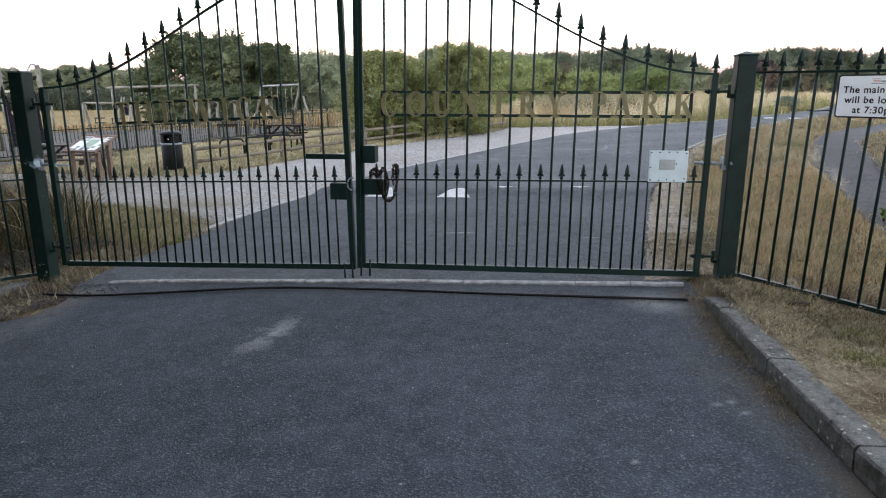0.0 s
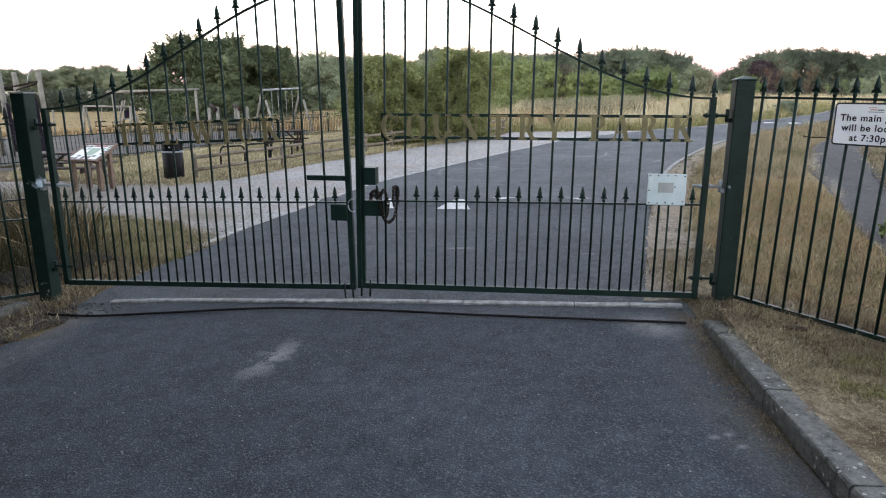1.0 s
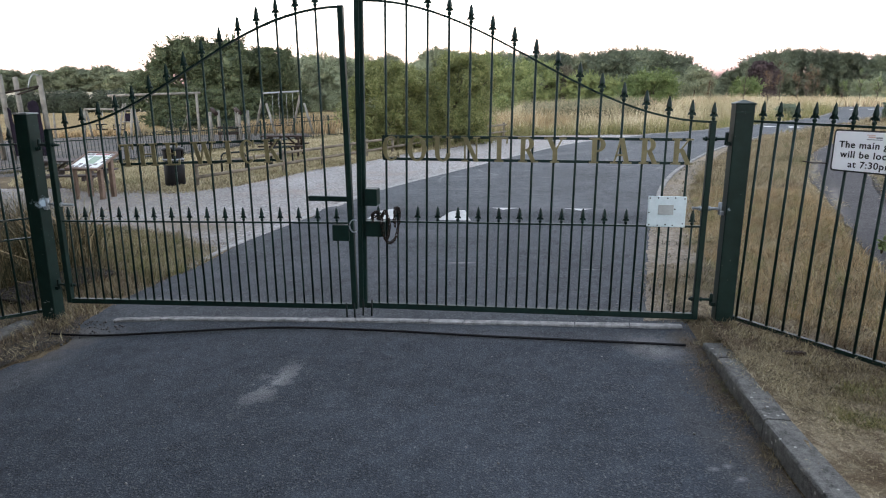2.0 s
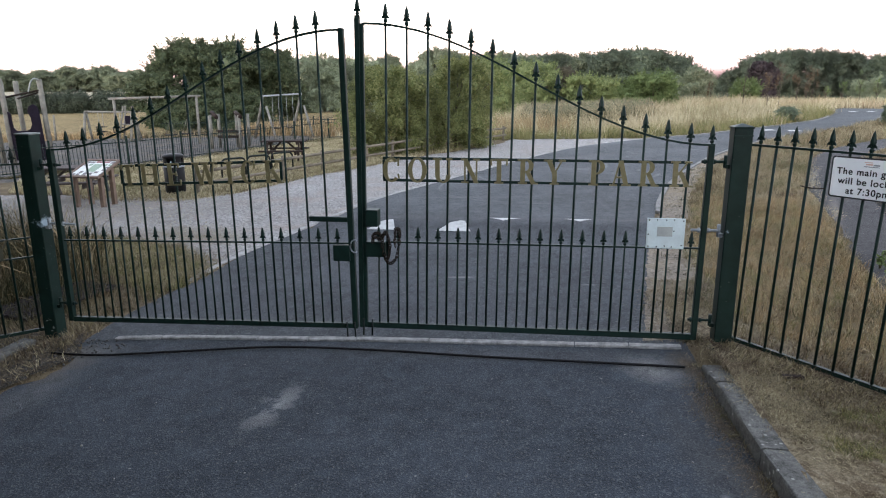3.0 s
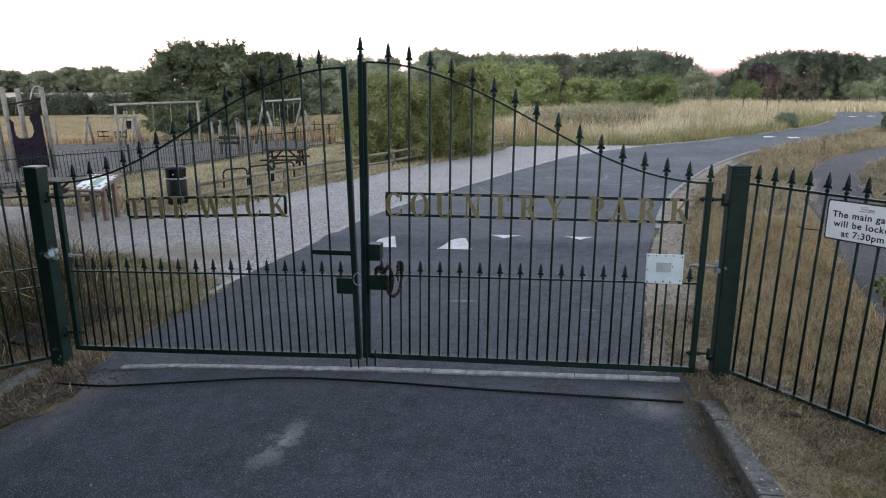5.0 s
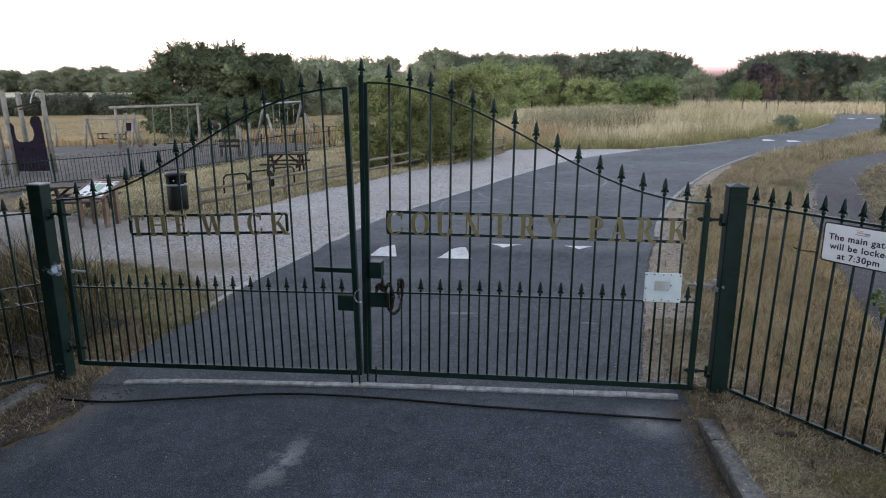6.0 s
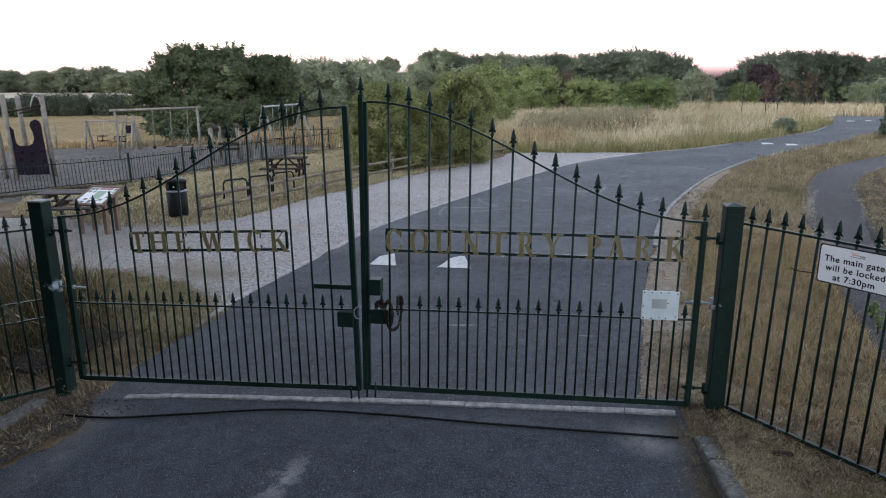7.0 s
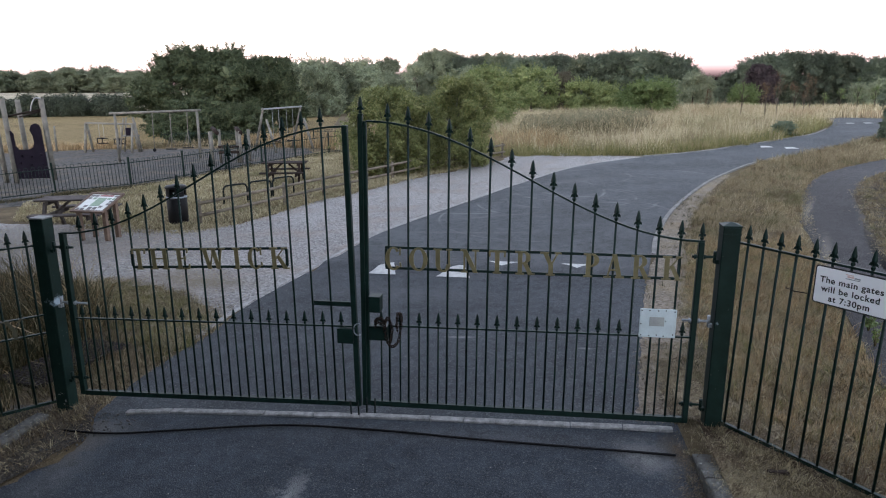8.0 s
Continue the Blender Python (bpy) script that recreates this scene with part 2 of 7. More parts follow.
def lichened(name, dark, light):
    """Worn concrete with dark algae, exposed stones and pale lichen spots."""
    m, nt, b = nodes(name)
    pos = coords(nt)
    wide, mid, fine = tex(nt, "ShaderNodeTexNoise", 4.0, 5, 0.65, pos), tex(nt, "ShaderNodeTexNoise", 22.0, 5, 0.7, pos), tex(nt, "ShaderNodeTexNoise", 120.0, 3, 0.7, pos)
    s = calc(nt, "ADD", calc(nt, "MULTIPLY", wide.outputs[0], 0.35), calc(nt, "MULTIPLY", mid.outputs[0], 0.35))
    s = calc(nt, "ADD", s, calc(nt, "MULTIPLY", fine.outputs[0], 0.3))
    col = ramp(nt, s, [(0.38, dark), (0.5, tuple((a + c) / 2 for a, c in zip(dark, light))), (0.63, light)])
    spots = tex(nt, "ShaderNodeTexVoronoi", 26.0, vec=pos)
    rim = calc(nt, "ADD", spots.outputs["Distance"], calc(nt, "MULTIPLY", fine.outputs[0], 0.25))
    few = calc(nt, "GREATER_THAN", nt_value(nt, spots.outputs["Color"]), 0.74)
    col = mixc(nt, calc(nt, "MULTIPLY", calc(nt, "MULTIPLY", calc(nt, "LESS_THAN", rim, 0.36), few), 0.75), col, (0.36, 0.36, 0.33))
    col = mixc(nt, ramp(nt, wide.outputs[0], [(0.55, (0, 0, 0)), (0.66, (0.7, 0.7, 0.7))]), col, (0.022, 0.024, 0.018))
    nt.links.new(col, b.inputs["Base Color"])
    b.inputs["Roughness"].default_value = 0.95
    b.inputs["Specular IOR Level"].default_value = 0.15
    bump(nt, b, calc(nt, "ADD", mid.outputs[0], fine.outputs[0]), 0.9, 0.008)
    return m


RUBBLE = plain("rubble", (0.03, 0.03, 0.03), (0.13, 0.125, 0.12), 12, 90, 0.95, 0.0, 0.003)
ROAD_WHITE = plain("road_paint", (0.3, 0.3, 0.29), (0.52, 0.52, 0.5), 9, 70, 0.8, 0.0, 0.002, shine=0.1)
KERB = lichened("kerb_concrete", (0.03, 0.031, 0.029), (0.2, 0.196, 0.182))
RUBBER = plain("black_cable", (0.003, 0.003, 0.0035), (0.008, 0.008, 0.009), 8, 60, 0.6, shine=0.15)
PALE_EDGE = plain("pale_edging_concrete", (0.15, 0.146, 0.14), (0.37, 0.362, 0.345), 7, 70, 0.9, 0.0, 0.002)
WOOD_GREY = plain("weathered_wood", (0.072, 0.068, 0.058), (0.2, 0.188, 0.16), 4, 60, 0.85, 0.0, 0.003, world_space=False, shine=0.15)
WOOD_RED = plain("stained_wood", (0.085, 0.055, 0.04), (0.19, 0.13, 0.095), 5, 60, 0.7, 0.0, 0.002, world_space=False)
WOOD_DARK = plain("dark_stained_wood", (0.014, 0.01, 0.0085), (0.042, 0.03, 0.025), 5, 60, 0.85, 0.0, 0.002, world_space=False, shine=0.08)
WOOD_BENCH = plain("bench_wood", (0.035, 0.029, 0.027), (0.11, 0.092, 0.085), 5, 60, 0.85, 0.0, 0.002, world_space=False, shine=0.15)
BARK = plain("bark", (0.03, 0.024, 0.018), (0.1, 0.08, 0.06), 6, 40, 0.95, 0.0, 0.01, world_space=False)
BIN_BLACK = plain("bin_plastic", (0.004, 0.004, 0.0045), (0.012, 0.0115, 0.012), 5, 60, 0.5, 0.0, 0.0006, shine=0.12)
PURPLE = plain("purple_panel", (0.006, 0.005, 0.0085), (0.014, 0.011, 0.018), 5, 60, 0.7, 0.0, 0.0006, shine=0.04)
STEEL_TUBE = plain("play_steel", (0.17, 0.18, 0.18), (0.28, 0.29, 0.29), 5, 60, 0.5, 0.2)
PANEL_WHITE = plain("panel_white", (0.6, 0.6, 0.57), (0.74, 0.74, 0.7), 12, 80, 0.35, 0.0, 0.0)
PANEL_GREEN = plain("panel_green", (0.1, 0.2, 0.12), (0.32, 0.4, 0.28), 25, 80, 0.35, 0.0, 0.0)
PANEL_DARK = plain("panel_dark", (0.04, 0.06, 0.06), (0.2, 0.14, 0.13), 14, 80, 0.35, 0.0, 0.0)
PANEL_RED = plain("panel_red", (0.22, 0.07, 0.07), (0.3, 0.1, 0.1), 14, 80, 0.35, 0.0, 0.0)
GRAVEL = loose_stone("gravel", (0.085, 0.08, 0.076), (0.44, 0.42, 0.4), (0.25, 0.195, 0.16), 36, 0.55, [(-9.5, 13.3, 6.5, 3.4, 10, 0.9, (0.14, 0.125, 0.105)), (-4.2, 10.6, 1.6, 0.9, -40, 1.0, (0.17, 0.14, 0.1))])
BARKCHIP = loose_stone("play_surface", (0.015, 0.014, 0.0135), (0.088, 0.083, 0.077), (0.14, 0.11, 0.07), 9, 0.55)
SAND = loose_stone("sandy_soil", (0.085, 0.07, 0.055), (0.28, 0.24, 0.19), (0.24, 0.185, 0.11), 30, 0.7)
SOIL = loose_stone("dark_soil", (0.022, 0.019, 0.016), (0.105, 0.09, 0.074), (0.12, 0.09, 0.058), 60, 0.5)
STUBBLE = stubble("stubble_field")
# the stubble again for the far hill, with haze mixed into its colour
HAZED_STUBBLE = stubble("hazed_field", (0.2, 0.17, 0.115), (0.42, 0.375, 0.28))
TURF = ground_mat("dry_turf")
VERGE_SOIL = verge_mat("verge_soil", [(2.3, 4.95, 0.35, 0.4, 0, 1.5), (2.62, 4.45, 0.3, 0.55, 32, 1.4), (3.05, 3.75, 0.28, 0.6, 32, 1.2), (3.5, 3.0, 0.25, 0.6, 32, 1.0)])
ROAD = asphalt("road_asphalt", (0.0325, 0.038, 0.0455), [
    (-1.2, 4.34, 0.15, 0.4, -20, 1.3, 1.1, (0.26, 0.26, 0.255)),
    (1.6, 4.72, 0.3, 0.34, 20, 0.5, 0.75, (0.3, 0.29, 0.27)),
    (1.9, 4.75, 0.16, 0.42, 6, 0.55, 1.6, (0.075, 0.06, 0.043)), (1.8, 3.9, 0.15, 0.55, 7, 0.6, 1.6, (0.075, 0.06, 0.043)), (1.72, 3.05, 0.14, 0.55, 6, 0.6, 1.6, (0.075, 0.06, 0.043)),
    (1.66, 2.2, 0.13, 0.6, 2, 0.6, 1.6, (0.075, 0.06, 0.043)), (1.55, 3.1, 0.2, 1.3, 3, 0.8, 0.7, (0.08, 0.077, 0.07)), (-3.35, 5.3, 0.35, 0.5, 0, 0.6, 1.4, (0.15, 0.125, 0.09)),
    (-3.1, 5.5, 0.4, 0.3, -20, 0.5, 0.9, (0.15, 0.15, 0.145)), (-3.15, 4.75, 0.28, 0.8, -12, 0.6, 0.7, (0.13, 0.13, 0.13)),
    (0.1, 5.15, 2.6, 0.22, -8, 0.5, 0.35, (0.14, 0.14, 0.14)),
    (1.4, 3.07, 0.045, 0.03, 10, 0.5, 1.0, (0.2, 0.2, 0.2)), (1.48, 3.09, 0.035, 0.03, 0, 0.5, 1.0, (0.2, 0.2, 0.2)), (1.5, 2.97, 0.045, 0.03, 30, 0.5, 1.0, (0.2, 0.2, 0.2)), (0.84, 2.57, 0.03, 0.025, 0, 0.5, 1.0, (0.22, 0.22, 0.21))])
PARK_ROAD = asphalt("park_road_asphalt", (0.055, 0.0595, 0.063), [
    (3.8, 20.4, 0.5, 3.0, -60, 0.7, 0.3, (0.2, 0.2, 0.2)), (5.0, 24.5, 0.6, 4.0, -55, 0.7, 0.35, (0.22, 0.22, 0.22)), (0.5, 13.5, 2.2, 0.12, -12, 0.8, 0.5, (0.16, 0.16, 0.16)),
    (1.2, 15.2, 2.4, 0.12, 12, 0.8, 0.5, (0.16, 0.16, 0.16)), (0.2, 7.5, 0.25, 0.05, -8, 0.4, 0.8, (0.3, 0.3, 0.29)), (1.6, 7.0, 0.12, 0.04, -8, 0.4, 0.6, (0.3, 0.3, 0.29))],
    [(3.4, 17.4, 1.7, 0.05), (3.2, 17.0, 2.3, 0.06), (1.2, 19.0, 3.4, 0.06), (4.6, 19.0, 2.6, 0.07), (4.2, 21.5, 1.9, 0.06), (5.4, 20.2, 3.1, 0.06), (2.6, 15.0, 2.7, 0.05)])
HUMP_ASPHALT = asphalt("hump_asphalt", (0.05, 0.053, 0.057))
APRON = asphalt("gateway_asphalt", (0.038, 0.0425, 0.0475), [(0.2, 7.5, 0.25, 0.05, -8, 0.4, 0.8, (0.3, 0.3, 0.29)), (1.6, 7.0, 0.12, 0.04, -8, 0.4, 0.6, (0.3, 0.3, 0.29)), (-0.4, 9.3, 1.9, 0.5, -15, 0.6, 0.3, (0.12, 0.12, 0.12))], chip=80.0, chip_amount=0.4)
PATH = asphalt("path_asphalt", (0.033, 0.0315, 0.032), [(13.6, 20.6, 6.0, 3.2, 48, 0.12, 0.4, (0.12, 0.12, 0.12)), (6.4, 10.6, 0.12, 2.2, -28, 0.8, 0.8, (0.22, 0.2, 0.17)), (8.3, 12.6, 0.12, 2.0, -28, 0.8, 0.8, (0.22, 0.2, 0.17)), (8.3, 14.7, 0.1, 1.6, -32, 0.8, 0.8, (0.22, 0.2, 0.17))])
STRAW = leafy("straw", [(0.12, (0.06, 0.048, 0.027)), (0.4, (0.22, 0.18, 0.1)), (0.7, (0.41, 0.35, 0.215)), (0.95, (0.56, 0.5, 0.35))], 0.75, 0.15, 0.9, [(1.3, 0.6, (0.085, 0.08, 0.034), 0.5), (2.6, 0.56, (0.1, 0.068, 0.04), 0.4)])
LAWN = leafy("lawn_grass", [(0.12, (0.1, 0.08, 0.043)), (0.4, (0.27, 0.228, 0.13)), (0.7, (0.42, 0.365, 0.225)), (0.95, (0.56, 0.5, 0.34))], 0.75, 0.15, 0.6, [(0.5, 0.55, (0.12, 0.125, 0.05), 0.55), (1.4, 0.57, (0.15, 0.105, 0.06), 0.6)])
VERGE_GRASS = leafy("verge_grass", [(0.12, (0.032, 0.026, 0.015)), (0.35, (0.120, 0.095, 0.050)), (0.65, (0.268, 0.219, 0.128)), (0.95, (0.524, 0.456, 0.319))], 0.75, 0.15, 0.9, [(0.8, 0.53, (0.08, 0.092, 0.04), 0.65), (2.2, 0.53, (0.1, 0.062, 0.034), 0.7)])
VERGE_GREEN = leafy("fresh_grass", [(0.12, (0.04, 0.043, 0.015)), (0.4, (0.12, 0.12, 0.045)), (0.7, (0.25, 0.225, 0.095)), (0.95, (0.42, 0.37, 0.2))], 0.75, 0.15, 0.9)
MEADOW_GRASS = leafy("meadow_grass", [(0.12, (0.06, 0.05, 0.03)), (0.35, (0.25, 0.205, 0.115)), (0.65, (0.5, 0.43, 0.275)), (0.95, (0.74, 0.67, 0.49))], 0.75, 0.3, 0.5, [(0.25, 0.52, (0.26, 0.16, 0.095), 0.6), (0.17, 0.52, (0.13, 0.135, 0.06), 0.7), (1.5, 0.56, (0.09, 0.075, 0.045), 0.65)])
WEED = leafy("weed_leaves", [(0.12, (0.012, 0.015, 0.007)), (0.4, (0.04, 0.04, 0.019)), (0.7, (0.11, 0.09, 0.045)), (0.95, (0.25, 0.2, 0.115))], 0.7, 0.15, 1.2)
WEED_BROWN = leafy("seeding_weeds", [(0.12, (0.055, 0.053, 0.032)), (0.5, (0.145, 0.135, 0.08)), (0.9, (0.32, 0.29, 0.19))], 0.8, 0.1)
THATCH = leafy("dead_thatch", [(0.12, (0.022, 0.016, 0.01)), (0.4, (0.084, 0.062, 0.04)), (0.7, (0.185, 0.145, 0.095)), (0.95, (0.36, 0.3, 0.2))], 0.8, 0.1, 0.9)
ORANGE_GRASS = leafy("russet_grass", [(0.12, (0.06, 0.042, 0.022)), (0.4, (0.22, 0.155, 0.08)), (0.7, (0.38, 0.28, 0.155)), (0.95, (0.52, 0.43, 0.28))], 0.8, 0.25, 0.5)
LEAF_BIG = leafy("tree_leaves", [(0.12, (0.026, 0.037, 0.019)), (0.5, (0.070, 0.090, 0.044)), (0.9, (0.134, 0.152, 0.081))], patch=0.9)
LEAF_BUSH = leafy("bush_leaves", [(0.12, (0.058, 0.072, 0.026)), (0.5, (0.163, 0.182, 0.065)), (0.9, (0.325, 0.325, 0.137))], patch=1.2)
# distance haze put into the colour: leaves paler and greyer than they are
LEAF_FAR = leafy("hazed_far_leaves", [(0.12, (0.097, 0.117, 0.080)), (0.5, (0.195, 0.222, 0.143)), (0.9, (0.313, 0.339, 0.213))], patch=0.25, patches=[(0.08, 0.55, (0.15, 0.14, 0.08), 0.45)], vary=0.55)
# darker far trees, likewise lifted towards blue-grey to stand in for haze
LEAF_DARK = leafy("hazed_dark_leaves", [(0.12, (0.053, 0.069, 0.053)), (0.5, (0.105, 0.129, 0.087)), (0.9, (0.175, 0.202, 0.132))], patch=0.25, vary=0.6)
LEAF_PURPLE = leafy("purple_leaves", [(0.12, (0.022, 0.016, 0.018)), (0.5, (0.048, 0.034, 0.036)), (0.9, (0.08, 0.06, 0.06))])
LEAF_LIGHT = leafy("light_leaves", [(0.12, (0.059, 0.083, 0.030)), (0.5, (0.125, 0.167, 0.060)), (0.9, (0.217, 0.259, 0.108))])
LEAF_HEDGE = leafy("hedge_leaves", [(0.12, (0.02, 0.027, 0.018)), (0.5, (0.045, 0.055, 0.034)), (0.9, (0.08, 0.092, 0.058))], patch=0.25)
LEAF_MID = leafy("mid_green_leaves", [(0.12, (0.081, 0.104, 0.041)), (0.5, (0.184, 0.222, 0.086)), (0.9, (0.325, 0.354, 0.155))], patch=0.5)
LEAF_RUSSET = leafy("russet_leaves", [(0.12, (0.06, 0.055, 0.04)), (0.5, (0.11, 0.1, 0.07)), (0.9, (0.17, 0.15, 0.1))], patch=0.5)
LEAF_RUST = leafy("rusty_leaves", [(0.12, (0.06, 0.035, 0.022)), (0.5, (0.11, 0.075, 0.045)), (0.9, (0.16, 0.115, 0.07))])


# ---- shape helpers ----
rng = np.random.default_rng(7)


def gz(x, y):
    """Height of the land: it falls gently to the left, and rises to a hill far off on that side."""
    x, y = np.asarray(x, float), np.asarray(y, float)
    z = 0.038 * np.clip(x, -60, 26)
    far = np.clip((y - 75) / 80, 0, 1)
    z = np.where(x > -20, z - 2.2 * far * far * np.clip((x + 20) / 40, 0, 1), z)
    hill = np.clip((y - 150) / 260, 0, 1)
    return z + 9.0 * hill * hill * (3 - 2 * hill) * np.clip((20 - x) / 120, 0, 1)


def ob_from(name, bm, material, parent=None, label=""):
    me = bpy.data.meshes.new(name)
    bm.to_mesh(me)
    bm.free()
    me.materials.append(material)
    o = new(name, me)
    if parent is not None:
        o.parent = parent
    if label:
        o["label"] = label
    return o


def part(name, bm, material, parent, label=""):
    return ob_from(name, bm, material, parent, label)


def share(name, source, parent, m):
    """Another object on the same mesh, at m under its parent."""
    o = new(name, source.data)
    o.parent = parent
    o.matrix_basis = m
    return o


def empty(name, m=None):
    e = new(name)
    e.empty_display_size = 0.1
    if m is not None:
        e.matrix_basis = m
    return e


def box(bm, lo, hi, chamfer=0.0, m=None):
    """A box between two corners, its long edges chamfered."""
    made = bmesh.ops.create_cube(bm, size=1.0)["verts"]
    c, s = (Vector(lo) + Vector(hi)) / 2, Vector(hi) - Vector(lo)
    for v in made:
        v.co = Vector((v.co.x * s.x, v.co.y * s.y, v.co.z * s.z)) + c
    if chamfer:
        edges = list({e for v in made for e in v.link_edges})
        out = bmesh.ops.bevel(bm, geom=edges, offset=chamfer, segments=1, affect="EDGES")
        made = list({v for f in out["faces"] for v in f.verts} | {v for v in made if v.is_valid})
    if m is not None:
        bmesh.ops.transform(bm, matrix=m, verts=made)
    return made


def rod(bm, p, q, r0, r1=None, n=8):
    """A round bar from p to q."""
    p, q = Vector(p), Vector(q)
    r1 = r0 if r1 is None else r1
    d = q - p
    t = d.to_track_quat("Z", "Y").to_matrix()
    rings = []
    for c, r in ((p, r0), (q, r1)):
        rings.append([bm.verts.new(c + t @ Vector((r * math.cos(2 * math.pi * i / n), r * math.sin(2 * math.pi * i / n), 0))) for i in range(n)])
    for i in range(n):
        f = bm.faces.new((rings[0][i], rings[0][(i + 1) % n], rings[1][(i + 1) % n], rings[1][i]))
        f.smooth = n > 4
    bm.faces.new(rings[0][::-1])
    bm.faces.new(rings[1])


def tube(bm, pts, r, n=8, closed=False):
    """A round bar along a line of points."""
    pts = [Vector(p) for p in pts]
    rings = []
    for i, p in enumerate(pts):
        a, b = pts[i - 1] if (i or closed) else p, pts[(i + 1) % len(pts)] if (i + 1 < len(pts) or closed) else p
        d = (b - a).normalized()
        side = d.cross(Vector((0, 0, 1)))
        if side.length < 0.05:
            side = d.cross(Vector((1, 0, 0)))
        side.normalize()
        up = side.cross(d)
        rings.append([bm.verts.new(p + r * (math.cos(2 * math.pi * k / n) * side + math.sin(2 * math.pi * k / n) * up)) for k in range(n)])
    for i in range(len(rings) - (0 if closed else 1)):
        a, b = rings[i], rings[(i + 1) % len(rings)]
        for k in range(n):
            f = bm.faces.new((a[k], a[(k + 1) % n], b[(k + 1) % n], b[k]))
            f.smooth = True
    if not closed:
        bm.faces.new(rings[0][::-1])
        bm.faces.new(rings[-1])
    bmesh.ops.recalc_face_normals(bm, faces=bm.faces)


def lathe(bm, profile, n=12, at=(0, 0, 0), squash=1.0):
    """A turned shape: profile of (radius, height)."""
    rings = []
    for r, h in profile:
        rings.append([bm.verts.new((at[0] + r * math.cos(2 * math.pi * i / n), at[1] + squash * r * math.sin(2 * math.pi * i / n), at[2] + h)) for i in range(n)])
    for a, b in zip(rings, rings[1:]):
        for i in range(n):
            f = bm.faces.new((a[i], a[(i + 1) % n], b[(i + 1) % n], b[i]))
            f.smooth = n > 6
    bm.faces.new(rings[0][::-1])
    bm.faces.new(rings[-1])


def slab(bm, outline, y0, y1):
    """An outline in x and z, given depth between y0 and y1."""
    a, b = [bm.verts.new((x, y0, z)) for x, z in outline], [bm.verts.new((x, y1, z)) for x, z in outline]
    bm.faces.new(a)
    bm.faces.new(b[::-1])
    for i in range(len(a)):
        bm.faces.new((a[i], b[i], b[(i + 1) % len(a)], a[(i + 1) % len(a)]))
    bmesh.ops.recalc_face_normals(bm, faces=bm.faces)


def curve(pts, steps=6):
    """A smooth line through the points."""
    p = [np.array(q, float) for q in pts]
    p = [2 * p[0] - p[1]] + p + [2 * p[-1] - p[-2]]
    out = []
    for a, b, c, d in zip(p, p[1:], p[2:], p[3:]):
        for k in range(steps):
            t = k / steps
            out.append(0.5 * (2 * b + (c - a) * t + (2 * a - 5 * b + 4 * c - d) * t * t + (3 * b - a - 3 * c + d) * t ** 3))
    out.append(p[-2])
    return out


def flat(name, outline, lift, material, label="", category="", thick=0.0):
    """A sheet on the land, lifted a little above it."""
    bm = bmesh.new()
    top = [bm.verts.new((x, y, float(gz(x, y)) + lift)) for x, y in outline]
    f = bm.faces.new(top)
    if f.normal.z < 0 or sum((a.co.x * b.co.y - b.co.x * a.co.y) for a, b in zip(top, top[1:] + top[:1])) < 0:
        f.normal_flip()
    bmesh.ops.triangulate(bm, faces=[f])
    if thick:
        low = bmesh.ops.extrude_face_region(bm, geom=bm.faces[:])
        for g in low["geom"]:
            if isinstance(g, bmesh.types.BMVert):
                g.co.z += thick
        bmesh.ops.recalc_face_normals(bm, faces=bm.faces)
    o = ob_from(name, bm, material)
    return tagged(o, label, category, kind="structure")


def ragged(outline, amp, step=0.12, seed=3, closed=True):
    """The same outline with an uneven edge."""
    r, out = random.Random(seed), []
    for (x0, y0), (x1, y1) in zip(outline, outline[1:] + (outline[:1] if closed else [])):
        n = max(1, int(math.hypot(x1 - x0, y1 - y0) / step))
        for i in range(n):
            t = i / n
            out.append((x0 + (x1 - x0) * t + r.uniform(-amp, amp), y0 + (y1 - y0) * t + r.uniform(-amp, amp)))
    return out


def inside(poly, x, y):
    poly = np.array(poly, float)
    hit = np.zeros(len(x), bool)
    j = len(poly) - 1
    for i in range(len(poly)):
        (xi, yi), (xj, yj) = poly[i], poly[j]
        cross = ((yi > y) != (yj > y)) & (x < (xj - xi) * (y - yi) / (yj - yi + 1e-12) + xi)
        hit ^= cross
        j = i
    return hit


def scatter(n, keep, out=()):
    """n places inside a polygon and outside others."""
    p = np.array(keep, float)
    xs, ys = [], []
    while sum(len(a) for a in xs) < n:
        x, y = rng.uniform(p[:, 0].min(), p[:, 0].max(), 4 * n), rng.uniform(p[:, 1].min(), p[:, 1].max(), 4 * n)
        ok = inside(keep, x, y)
        for q in out:
            ok &= ~inside(q, x, y)
        xs.append(x[ok]), ys.append(y[ok])
        if not ok.any():
            break
    return np.concatenate(xs)[:n], np.concatenate(ys)[:n]


def raw_mesh(name, verts, faces, material, parent=None):
    """Many small faces of one size, from arrays."""
    me = bpy.data.meshes.new(name)
    k = faces.shape[1]
    me.vertices.add(len(verts))
    me.vertices.foreach_set("co", verts.astype(np.float32).ravel())
    me.loops.add(faces.size)
    me.loops.foreach_set("vertex_index", faces.astype(np.int32).ravel())
    me.polygons.add(len(faces))
    me.polygons.foreach_set("loop_start", np.arange(0, faces.size, k, dtype=np.int32))
    me.materials.append(material)
    me.update(calc_edges=True)
    me.validate()
    o = new(name, me)
    if parent is not None:
        o.parent = parent
    return o


